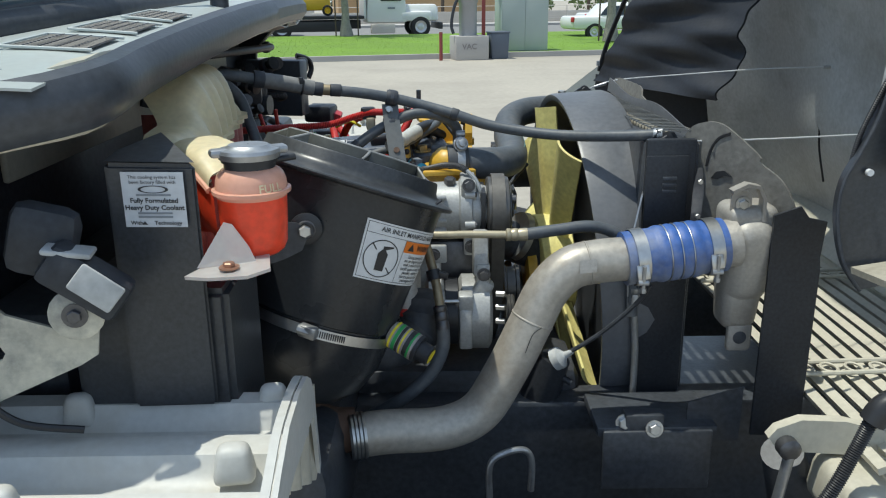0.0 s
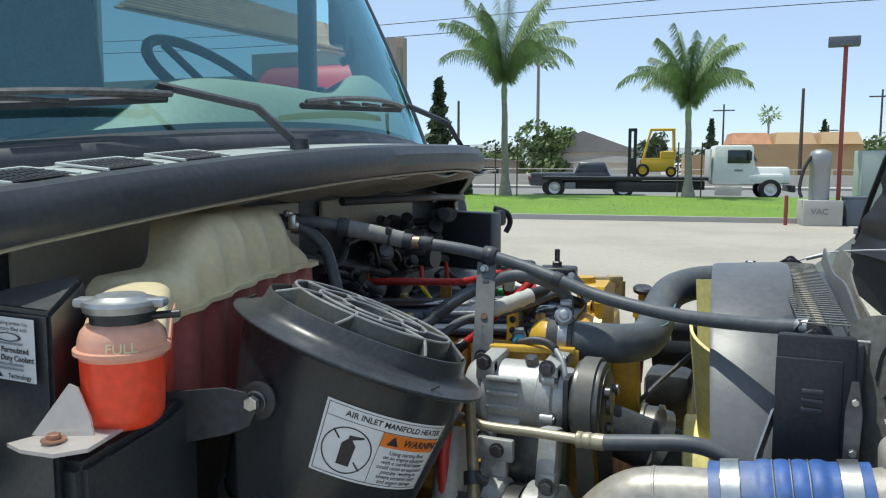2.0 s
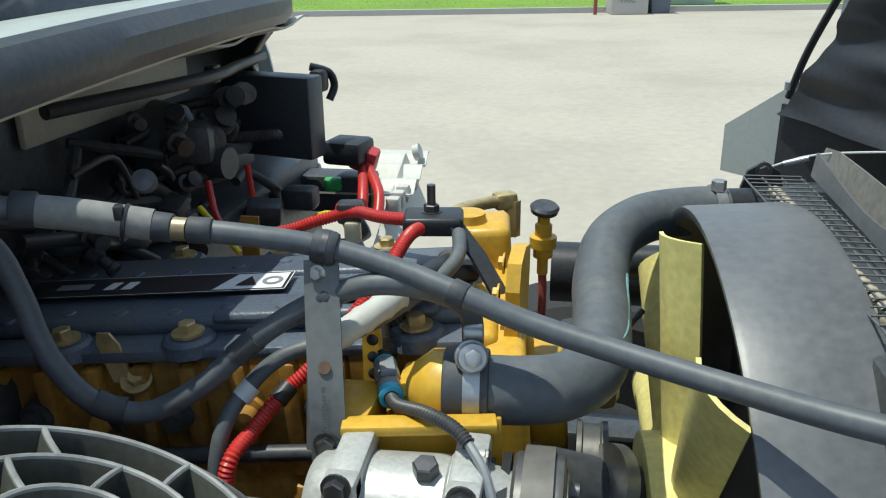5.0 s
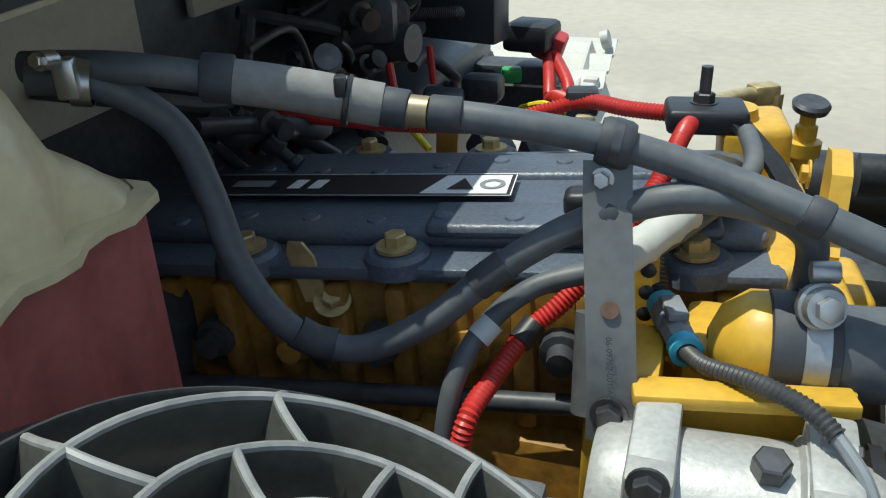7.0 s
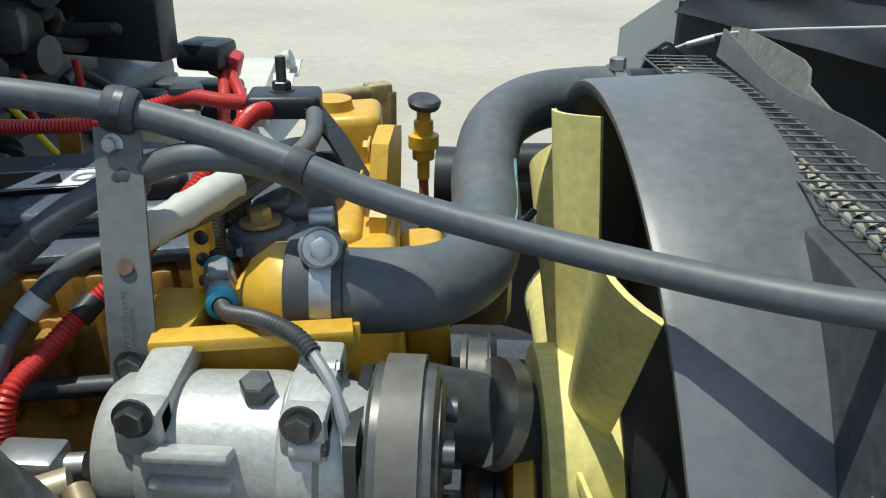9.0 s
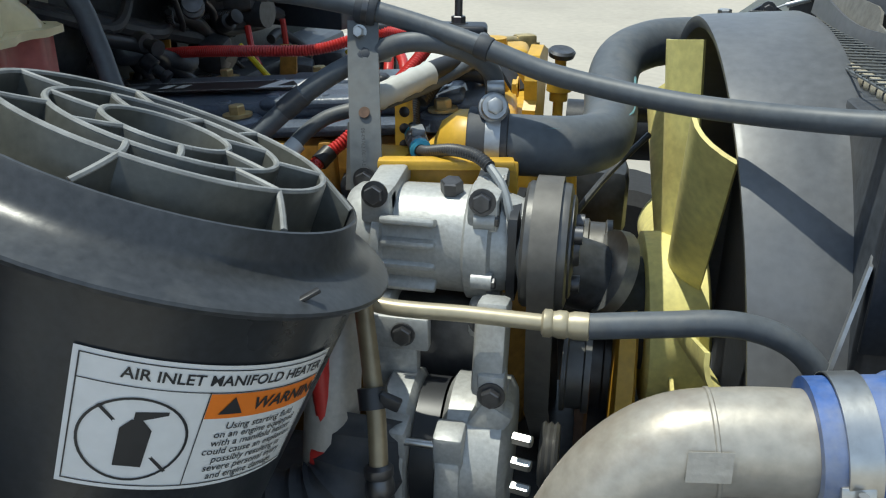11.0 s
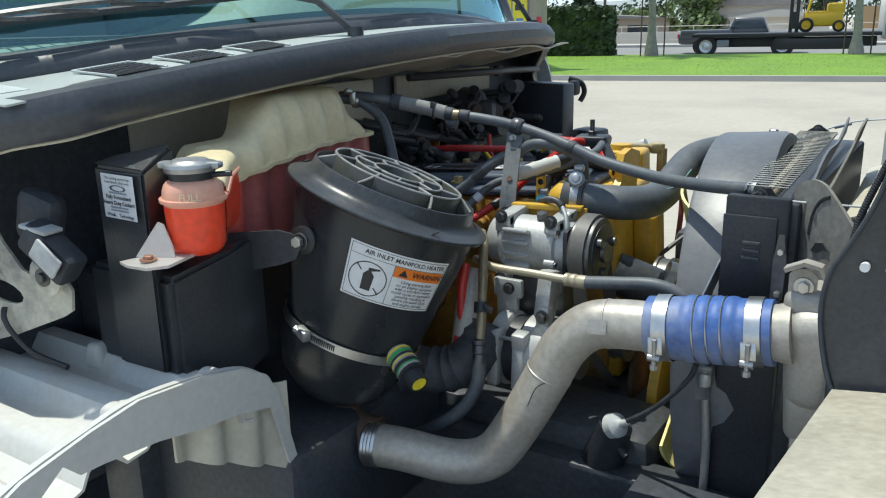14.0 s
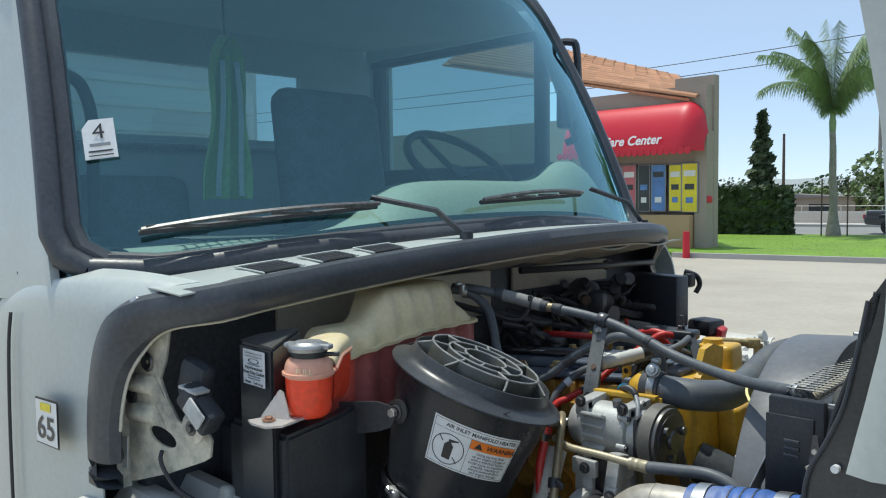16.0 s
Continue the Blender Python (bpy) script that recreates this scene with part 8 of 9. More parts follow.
grid_sheet(bm, flap, 12, 32, 0.012)
fl_ = part("wheel_arch_flap", bm, "cover_black", hd, "black rubber wheel-arch flap")
bm = B()
tube(bm, [p_ + Vector((0, -0.004, 0)) for p_ in flap_edge], 0.0028, 8, smooth=False)
part("bead", bm, "rubber", fl_, "worn edge bead")
bm = B()
cyl(bm, (0.585, 1.182, 1.499), (0.585, 1.174, 1.499), 0.005, seg=12)
part("clip", bm, "label_white", fl_)
bm = B()
conduit(bm, [(0.566, 1.198, 1.50), (0.574, 1.197, 1.55), (0.594, 1.194, 1.61), (0.612, 1.192, 1.66), (0.624, 1.188, 1.715)], 0.0042, 0.003)
part("loom", bm, "ink", hd)
bm = B()
fender_rim = spline([(0.606, 1.150, 1.505), (0.616, 1.150, 1.550), (0.630, 1.150, 1.614), (0.644, 1.150, 1.693), (0.643, 1.150, 1.794), (0.637, 1.150, 1.894), (0.627, 1.150, 1.958), (0.611, 1.150, 2.047), (0.58, 1.150, 2.20), (0.55, 1.150, 2.34)], 4)
grid_sheet(bm, lambda u, v: fender_rim[round(v * 36)] + Vector((0.30 * u, -0.10 * u ** 2 - 0.01 * math.sin(math.pi * min(1.0, u * 6)), 0)), 10, 36, 0.010)
part("fender_edge", bm, "white_paint", hd, "white outer fender skin")
bm = B()
grid_sheet(bm, lambda u, v: Vector((0.570 - 0.010 * v + 0.40 * u, 1.160 - 0.36 * v, 1.352 + 0.045 * v + 0.06 * u)), 8, 10, 0.010)
part("fender_lip", bm, "dusty_fender", hd, "dusty fender lip")
bm = B()
grid_sheet(bm, lambda u, v: Vector((0.43 + 0.12 * u, 3.03 - 0.12 * u, 1.30 + (0.11 + 0.12 * u) * v)), 8, 4, 0.008)
part("far_fender_lip", bm, "white_paint", hd)
# slatted grille lying below
gr = thing("grille", (0.95, 1.6, 0.7), "cream slatted plastic grille seen from behind", "grille")
for k in range(11):
    bm = B()
    x = 0.640 + 0.036 * k
    strip(bm, [(x, 2.75, 1.035), (x + 0.004, 1.9, 1.045), (x + 0.004, 1.12, 1.045)], Vector((0.017, 0, 0.006)), 0.012)
    part("slat", bm, "cream_paint", gr)
for y in (1.42, 1.95, 2.48):
    bm = B()
    for d_ in (0.0, 0.05):
        cyl(bm, (0.62, y + d_, 1.062), (1.04, y + d_, 1.072), 0.005, seg=8)
    part("cross_bar", bm, "cream_paint", gr)
    for k in range(8):
        bm = B()
        c = Vector((0.66 + 0.048 * k, y + 0.025, 1.063))
        tube(bm, [c + Vector((0.015 * math.cos(t), 0.020 * math.sin(t), 0)) for t in (2 * math.pi * i / 12 for i in range(13))], 0.003, 6, smooth=False)
        part("loop", bm, "cream_paint", gr)
bm = B()
grid_sheet(bm, lambda u, v: Vector((1.04 + 0.10 * v, 1.14 + 1.8 * u, 1.05 + 0.09 * v + 0.035 * math.sin(math.pi * v))), 16, 8, 0.008)
part("top_ridge", bm, "cream_paint", gr)
bm = B()
box(bm, (1.09, 2.0, 0.78), (0.05, 1.8, 0.5), (0, 0, 0), 0.02)
part("front_shell", bm, "white_paint", gr)
hg = thing("hood_hinge_arm", (0.6, 1.2, 0.85), "dusty cream hood hinge arm with bolts and black loom", "hinge")
bm = B()
plate(bm, [(0, -0.005), (0.012, 0.012), (0.05, 0.028), (0.12, 0.026), (0.19, 0.008), (0.27, -0.03), (0.27, -0.06), (0.16, -0.035), (0.06, -0.03), (0.02, -0.03)], 0.02, (0.497, 1.22, 1.062), (1, -0.05, 0), (0, 0, 1))
ha = part("arm", bm, "cream_paint", hg)
bm = B()
box(bm, (0.70, 1.16, 0.965), (0.24, 0.16, 0.09), (0, 8, 0), 0.025, 3)
part("base", bm, "cream_paint", hg)
for x, z in ((0.66, 1.005), (0.70, 1.015)):
    hexbolt_part((x, 1.11, z), (0, -0.4, 1), 0.012, 0.010, ha, "gold_zinc", 0.018)
bm = B()
lathe(bm, (0.525, 1.20, 1.045), (0, -1, 0), [(0, 0.018), (0.02, 0.018), (0.024, 0.012)], 18, close=True)
part("pivot", bm, "dark_steel", hg)
bm = B()
cyl(bm, (0.527, 1.185, 1.04), (0.505, 1.19, 0.85), 0.009, seg=10)
part("rod", bm, "zinc", hg)
bm = B()
cyl(bm, (0.545, 1.25, 1.00), (0.60, 1.30, 0.88), 0.035, 0.045, seg=18)
part("strut", bm, "dark_paint", hg)
bm = B()
conduit(bm, [(0.525, 1.09, 0.98), (0.555, 1.09, 1.04), (0.585, 1.10, 1.10), (0.60, 1.10, 1.145)], 0.011)
part("loom", bm, "ink", hg)
bm = B()
tube(bm, [(0.60, 1.10, 1.14), (0.615, 1.10, 1.165), (0.65, 1.10, 1.185)], 0.019, 10)
part("boot", bm, "ink", hg)


# ---- street side ----
EU, EV = Vector((0.982, 0.19, 0)).normalized(), Vector((-0.19, 0.982, 0)).normalized()
E0 = Vector((0, 24.9, 0))


def E(u, v, z=0.0):
    return E0 + EU * u + EV * v + Vector((0, 0, z))


EROT = math.degrees(math.atan2(EU.y, EU.x))


def ebox(bm, u, v, z, s, bevel=0.0, r=(0, 0, 0), taper=None):
    box(bm, E(u, v, z), s, (r[0], r[1], EROT + r[2]), bevel, 2, taper)


def slab(name, u0, u1, v0, v1, z0, z1, mat, label, cat, seg=1):
    bm = B()
    a = [bm.verts.new(E(u, v, z)) for u, v, z in ((u0, v0, z0), (u1, v0, z0), (u1, v1, z1), (u0, v1, z1))]
    b = [bm.verts.new(p.co - Vector((0, 0, p.co.z + 0.05))) for p in a]
    bm.faces.new(a)
    for i in range(4):
        bm.faces.new((a[i], a[(i + 1) % 4], b[(i + 1) % 4], b[i]))
    return tagged(part(name, bm, mat, smooth=False), label, cat, kind="structure")


slab("kerb", -12, 60, 0, 0.18, 0.15, 0.15, "kerb", "pale concrete kerb along the grass strip", "kerb")
slab("lawn", -45, 60, 0.18, 12.4, 0.14, 0.22, "grass", "bright green mown grass strip", "lawn")
slab("road", -120, 120, 12.4, 27, 0.02, 0.02, "asphalt", "sunlit grey asphalt road beyond the grass", "road")
slab("pavement", -120, 120, 27, 30, 0.16, 0.16, "kerb", "pale far pavement", "pavement")
slab("far_lot", -120, 120, 30.2, 70, 0.05, 0.05, "concrete", "pale far yard", "ground")
rng = random.Random(11)
bm = B()
for k in range(9000):
    u, v = rng.uniform(-14, 9), rng.uniform(0.2, 12.3)
    p = E(u, v, 0.14 + 0.0065 * v)
    h, w, a = rng.uniform(0.010, 0.020), 0.012, rng.uniform(0, 6.28)
    d = Vector((math.cos(a), math.sin(a), 0)) * w
    bm.faces.new([bm.verts.new(q) for q in (p - d, p + d, p + Vector((rng.uniform(-.02, .02), rng.uniform(-.02, .02), h)))])
tagged(part("grass_blades", bm, "grass", smooth=False), "short bright green grass blades", "grass", kind="stuff")



def palm(base, height, crown, seed, lean=(0.0, 0.0), r=0.17):
    rg = random.Random(seed)
    p = thing("palm_tree", base, "slender feather palm with a drooping green crown", "palm tree", "palms on the lawn")
    b = Vector(base)
    top = b + Vector((lean[0], lean[1], height))
    bm = B()
    rows = [b.lerp(top, k / 14) + Vector((lean[0] * 0.1 * math.sin(k), 0, 0)) for k in range(15)]
    tube(bm, rows, r, 14, smooth=False, radius=lambda i, f: (0.30 - 0.13 * min(1, i / 3)) * (r / 0.17) * (1 + 0.05 * (i % 2)) * (1 - 0.35 * i / 14))
    part("trunk", bm, "bark", p, "grey ringed trunk")
    bm = B()
    lathe(bm, top - Vector((0, 0, 0.25)), (0, 0, 1), [(0, 0.12 * r / 0.17), (0.4, 0.14 * r / 0.17), (0.9, 0.06)], 12, close=True)
    part("crownshaft", bm, "palm_leaf", p)
    for k in range(25):
        a = 2 * math.pi * k * 0.382 + rg.uniform(-0.2, 0.2)
        f_ = ((k * 7) % 25) / 24
        e0, e1 = 1.54 - 0.20 * (1 - f_), 1.0 * f_ - 0.95 * (1 - f_) + rg.uniform(-0.2, 0.2)
        ln = crown * rg.uniform(0.86, 1.08)
        d = Vector((math.cos(a), math.sin(a), 0))
        pts_ = [top + Vector((0, 0, 0.1))]
        for i in range(8):
            e = e0 + (e1 - e0) * ((i + 0.5) / 8) ** 1.35
            pts_.append(pts_[-1] + (d * math.cos(e) + Vector((0, 0, math.sin(e)))) * ln / 8)
        bm = B()
        tube(bm, pts_, 0.02, 5, smooth=False, radius=lambda i, f: 0.022 * (1 - i / 10))
        side = d.cross(Vector((0, 0, 1)))
        sp = spline(pts_, 7)
        for i, c in enumerate(sp[9:]):
            q = i / len(sp)
            w = crown * 0.155 * math.sin(math.pi * min(1, q * 0.8 + 0.2)) ** 0.6
            for s_ in (-1, 1):
                for j in range(3):
                    t_ = side * s_ * w * rg.uniform(0.3, 0.8) + d * w * rg.uniform(0.1, 0.5) - Vector((0, 0, w * rg.uniform(0.35, 1.2)))
                    c0_ = c + d * 0.03 * j
                    wd = d * 0.010 + Vector((0, 0, 0.008))
                    bm.faces.new([bm.verts.new(x) for x in (c0_ - wd, c0_ + wd, c0_ + t_ * 0.6 + wd * 0.8, c0_ + t_, c0_ + t_ * 0.6 - wd * 0.8)])
        part("frond", bm, "palm_leaf", p)
    for s_ in (-0.45, 0.5):
        bm = B()
        cyl(bm, b + EU * s_, b + EU * s_ + Vector((0, 0, 2.3)), 0.03, seg=8)
        part("support_stake", bm, "wood_pole", p)
    return p


palm((-11.22, 34.3, 0.2), 4.4, 4.3, 3, (-0.1, 0))
palm((-3.72, 36.1, 0.2), 3.4, 3.7, 8, (-0.1, 0))
palm((6.4, 30.5, 0.2), 4.2, 4.0, 5)


def far_palm(base, h):
    p = thing("fan_palm", base, "tall thin fan palm far beyond the road", "palm tree", "far fan palms")
    b = Vector(base)
    bm = B()
    cyl(bm, b, b + Vector((0, 0, h)), 0.16, 0.12, seg=8)
    part("trunk", bm, "bark", p)
    rg = random.Random(int(h * 10))
    bm = B()
    for k in range(90):
        d = Vector((rg.gauss(0, 1), rg.gauss(0, 1), rg.gauss(0.15, 0.8))).normalized()
        c = b + Vector((0, 0, h)) + d * rg.uniform(0.3, 1.25)
        s_ = d.orthogonal().normalized() * 0.18
        bm.faces.new([bm.verts.new(x) for x in (c - s_, c + s_, c + d * 0.6)])
    part("crown", bm, "palm_leaf", p)


far_palm((-19.3, 66, 0), 10.2)
far_palm((-3.0, 115, 0), 7.6)


def bush(name, base, size, seed, mat, label, count=900, trunk=True, shape="round", cat="tree"):
    rg = random.Random(seed)
    p = thing(name, base, label, cat)
    b = Vector(base)
    if trunk:
        bm = B()
        tube(bm, [b, b + Vector((0.1, 0, size[2] * 0.3)), b + Vector((0, 0.1, size[2] * 0.6))], 0.15 * size[0] / 2, 8, radius=lambda i, f: 0.12 * size[0] / 2.5 * (1 - i / 24))
        for k in range(4):
            a = k * 1.6
            tube(bm, [b + Vector((0, 0, size[2] * 0.25)), b + Vector((math.cos(a) * size[0] * 0.25, math.sin(a) * size[1] * 0.25, size[2] * 0.6))], 0.05, 6)
        part("trunk", bm, "bark", p)
    bm = B()
    lumps = [(Vector((rg.uniform(-0.55, 0.55) * size[0], rg.uniform(-0.5, 0.5) * size[1], size[2] * rg.uniform(0.3, 0.85))), rg.uniform(0.28, 0.5)) for _ in range(9)]
    for k in range(count):
        if shape == "round":
            c0_, rr = lumps[k % len(lumps)]
            d = Vector((rg.gauss(0, 1), rg.gauss(0, 1), rg.gauss(0, 1))).normalized()
            c = b + c0_ + Vector((d.x * size[0], d.y * size[1], d.z * size[2] * 0.55)) * rr * rg.uniform(0.75, 1.05)
        elif shape == "box":
            q = [rg.uniform(-1, 1) for _ in range(3)]
            ax = rg.randrange(3)
            q[ax] = rg.choice((-1, 1)) * rg.uniform(0.93, 1.03)
            c = b + Vector((0, 0, size[2] / 2)) + EU * q[0] * size[0] / 2 + EV * q[1] * size[1] / 2 + Vector((0, 0, q[2] * size[2] / 2))
        else:
            h = rg.random() ** 0.8
            lay = 0.75 + 0.3 * math.sin(h * 40)
            a = rg.uniform(0, 6.28)
            c = b + Vector((math.cos(a) * size[0] * (1.04 - h) * lay * rg.uniform(0.5, 1), math.sin(a) * size[1] * (1.04 - h) * lay * rg.uniform(0.5, 1), size[2] * (0.12 + 0.88 * h)))
        if c.z < b.z + 0.05:
            continue
        s_ = size[2] * 0.035 + 0.06
        d1 = Vector((rg.gauss(0, 1), rg.gauss(0, 1), rg.gauss(0, 1))).normalized()
        d2 = d1.orthogonal().normalized()
        d3 = d1.cross(d2)
        s_ *= rg.uniform(0.7, 1.5)
        bm.faces.new([bm.verts.new(x) for x in (c - d2 * s_, c + d3 * s_ * 0.6, c + d2 * s_, c - d3 * s_ * 0.6)])
    part("foliage", bm, mat, p)
    if shape != "round":
        bm = B()
        if shape == "box":
            box(bm, b + Vector((0, 0, size[2] / 2)), (size[0] * 0.93, size[1] * 0.9, size[2] * 0.95), (0, 0, EROT))
        else:
            lathe(bm, b, (0, 0, 1), [(0, 0.1), (size[2] * 0.1, 0.12), (size[2] * 0.12, size[0] * 0.30), (size[2] * 0.5, size[0] * 0.16), (size[2], 0.02)], 10)
        part("inner_growth", bm, mat, p)


bush("hedge", (-15.6, 34.2, 0.1), (5.0, 1.3, 2.1), 2, "leaf_dark", "dense clipped dark green hedge", 4200, False, "box", "hedge")
bush("pepper_tree", (-17.2, 62, 0), (2.9, 2.5, 4.4), 5, "leaf", "spreading green tree beyond the road", 1800)
bush("cypress", (-28.0, 65.5, 0), (1.7, 1.7, 8.6), 9, "leaf_dark", "tall dark conifer with gaps in its crown", 1300, True, "cone")
bush("shrub", (-24.0, 68, 0), (3.4, 2.0, 2.8), 12, "leaf", "dusty green shrubs by the far fence", 900)
bush("tree", (-13.5, 85, 0), (2.4, 2.2, 4.6), 15, "leaf_dark", "round dark tree behind the houses", 900)
bush("conifer", (-8.7, 100, 0), (1.5, 1.5, 6.5), 17, "leaf_dark", "small dark conifer far off", 500, True, "cone")
bush("tree", (7.5, 72, 0), (3.6, 2.5, 3.6), 21, "leaf", "low green trees in the distance", 1000)
bush("conifer", (3.0, 95, 0), (0.8, 0.8, 6.0), 27, "leaf_dark", "thin dark cypress in the distance", 300, True, "cone")
for k_, (bx, by, bs, bh) in enumerate(((-36, 74, 4.2, 3.4), (-22, 80, 4.5, 3.6), (-9, 84, 5.0, 3.0), (1.5, 90, 5.0, 3.2), (9, 84, 5, 3.4), (16, 80, 5, 3.8), (-28, 84, 5.2, 4.4), (-44, 70, 4.8, 4.2))):
    bush("tree", (bx, by, 0), (bs, 2.4, bh), 40 + k_, "leaf" if k_ % 2 else "leaf_dark", "low green tree in the hazy distance", 700)
bush("shrub", (-31.0, 70, 0), (3.0, 2.0, 3.0), 31, "leaf_dark", "dark shrubs by the far fence", 700)


def house(base, w, d, h, roof, mat, rmat, label, garage=False):
    p = thing("house", base, label, "house", "far houses")
    x, y, z = base
    bm = B()
    box(bm, (x, y, z + h / 2), (w, d, h), (0, 0, EROT))
    part("wall", bm, mat, p, smooth=False)
    bm = B()
    ov = 0.4
    vs = []
    for u, v, zz in ((-w / 2 - ov, -d / 2 - ov, h), (w / 2 + ov, -d / 2 - ov, h), (w / 2 + ov, d / 2 + ov, h), (-w / 2 - ov, d / 2 + ov, h), (0, -d / 2 - ov, h + roof), (0, d / 2 + ov, h + roof)):
        vs.append(bm.verts.new(Vector((x, y, z)) + EU * u + EV * v + Vector((0, 0, zz))))
    for f in ((0, 1, 4), (2, 3, 5), (1, 2, 5, 4), (3, 0, 4, 5), (0, 3, 2, 1)):
        bm.faces.new([vs[i] for i in f])
    part("roof", bm, rmat, p, smooth=False)
    for s_ in (-0.25, 0.25):
        bm = B()
        box(bm, Vector((x, y, z + h * 0.55)) + EU * s_ * w - EV * (d / 2 + 0.01), (w * 0.16, 0.06, h * 0.34), (0, 0, EROT))
        part("window", bm, "dark_glass", p)


house((-15.3, 66, 0), 8, 7, 2.4, 1.6, "stucco_pale", "roof_grey", "pale house with a grey gabled roof")
house((-11.5, 60, 0), 6, 4, 1.6, 0.5, "stucco_pale", "stucco_pale", "low white shed beside the house")
house((-24, 62, 0), 9, 5, 1.7, 0.3, "stucco", "roof_grey", "low brownish wall and shed")
wh = thing("warehouse", (-0.5, 70, 0), "long tan building with bays of brown roof", "building")
bm = B()
box(bm, (-0.3, 70, 1.5), (9.5, 6, 3.0), (0, 0, EROT))
box(bm, (-6.0, 70, 1.1), (4.0, 6, 2.2), (0, 0, EROT))
part("wall", bm, "stucco_tan", wh, smooth=False)
for k in range(3):
    bm = B()
    box(bm, Vector((-3.2 + 3.1 * k, 69.5, 3.45)) + EV * 0.3, (2.9, 5.6, 0.9), (0, 0, EROT), taper=(0.86, 0.7))
    part("roof_bay", bm, "roof_tile" if k == 0 else "stucco_tan", wh, smooth=False)
bm = B()
for k in range(60):
    p_ = E(-60 + 2.2 * k, 29.5)
    cyl(bm, p_, p_ + Vector((0, 0, 1.2)), 0.03, seg=6)
for z in (0.4, 0.8, 1.2):
    cyl(bm, E(-60, 29.5, z), E(72, 29.5, z), 0.02, seg=5)
fe = thing("pipe_fence", E(0, 29.5), "pale pipe rail fence along the far pavement", "fence")
part("rails", bm, "stucco_pale", fe)
bm = B()
box(bm, E(0, 31, 0.45), (120, 0.3, 0.8), (0, 0, EROT))
part("low_wall", bm, "stucco_pale", fe, "pale low block wall")

rng = random.Random(5)
bm = B()
pts_ = []
for k in range(161):
    a = radians(-80 + k)
    d = Vector((math.sin(a), math.cos(a), 0)) * 900
    h = 12 + 7 * noise.noise(Vector((k * 0.09, 0, 0))) + 3 * noise.noise(Vector((k * 0.4, 3, 0)))
    pts_.append((bm.verts.new(d), bm.verts.new(d * 1.05 + Vector((0, 0, max(3, h) * 1.5)))))
for a, b in zip(pts_, pts_[1:]):
    bm.faces.new((a[0], b[0], b[1], a[1]))
tagged(part("hills", bm, "hill"), "hazy blue-grey hills on the horizon", "hills", kind="structure")

# poles and wires
for x, y, h, arms in ((-7.4, 100, 8.2, 1), (0.65, 58, 6.35, 0), (10.5, 90, 11.5, 2), (12.8, 70, 11.0, 2), (8.2, 95, 9.0, 1), (-23.1, 58, 6.2, 0), (-20.5, 75, 4.8, 0), (4.2, 120, 6.5, 1), (15.5, 75, 12, 1), (20, 62, 11, 2)):
    p = thing("utility_pole", (x, y, 0), "dark wooden utility pole" + (" with crossarms" if arms else ""), "pole", "utility poles")
    bm = B()
    cyl(bm, (x, y, 0), (x, y, h), 0.13, 0.09, seg=8)
    part("mast", bm, "wood_pole", p)
    for k in range(arms):
        bm = B()
        box(bm, (x, y, h - 0.7 - 1.9 * k), (2.4, 0.12, 0.14))
        part("crossarm", bm, "wood_pole", p)
for z0, z1, n_ in ((8.9, 10.7, 0), (8.2, 9.9, 1)):
    w_ = thing("power_line", (-30, 40, z0), "thin dark overhead power line", "cable", "overhead wires")
    bm = B()
    tube(bm, [(-70, 31, z0 - 0.4), (-30, 40, z0), (0, 47, z1 - 0.2), (40, 56, z1 + 1)], 0.022, 5)
    part("wire", bm, "ink", w_)

# lamp post, bollard, vacuum, bin and cabinet on the forecourt edge
lp = thing("lamp_post", (1.52, 26.0, 0.1), "dark red square lamp post with box lamp head", "lamp post")
bm = B()
box(bm, (1.52, 26.0, 2.45), (0.11, 0.11, 5.0))
part("post", bm, "rust_red", lp)
bm = B()
box(bm, (1.47, 26.0, 5.02), (0.80, 0.40, 0.26), (0, 0, 0), 0.02)
part("lamp_head", bm, "blue_grey", lp)
bo = thing("bollard", (0.07, 24.3, 0), "thin rusty red steel bollard", "bollard", "bollards")
bm = B()
cyl(bm, (0.07, 24.3, 0), (0.07, 24.3, 0.8), 0.05, seg=14)
part("post", bm, "rust_red", bo)
bo.location.x += 0.12
va = thing("vacuum_station", (0.85, 24.8, 0), "grey cylindrical car vacuum on a concrete block", "vacuum")
bm = B()
box(bm, (0.88, 24.75, 0.34), (0.98, 0.9, 0.68), (0, 0, EROT), 0.02)
part("base_block", bm, "kerb", va)
bm = B()
lathe(bm, (0.85, 24.75, 0.68), (0, 0, 1), [(0, 0.26), (0.9, 0.26), (0.95, 0.29), (1.2, 0.29), (1.3, 0.24), (1.36, 0.12), (1.37, 0.0)], 28)
part("tank", bm, "vac_grey", va)
bm = B()
tube(bm, [(0.62, 24.6, 1.85), (0.45, 24.5, 1.5), (0.36, 24.45, 1.0), (0.42, 24.4, 0.75)], 0.045, 10)
part("hose", bm, "ink", va)
lettering("lettering", "VAC", 0.22, flat((0.88, 24.28, 0.38), EU, (0, 0, 1)), "roof_grey", va, "CENTER", 0.004)
va.location.x += 0.14
bi = thing("waste_bin", (1.75, 24.9, 0), "blue-grey square plastic waste bin", "bin")
bm = B()
box(bm, (1.75, 24.95, 0.37), (0.50, 0.5, 0.74), (0, 0, EROT), 0.03, taper=(1.12, 1.12))
part("body", bm, "blue_grey", bi)
bm = B()
box(bm, (1.75, 24.95, 0.76), (0.60, 0.6, 0.05), (0, 0, EROT), 0.02)
part("lid", bm, "blue_grey", bi)
bi.location.x += 0.14
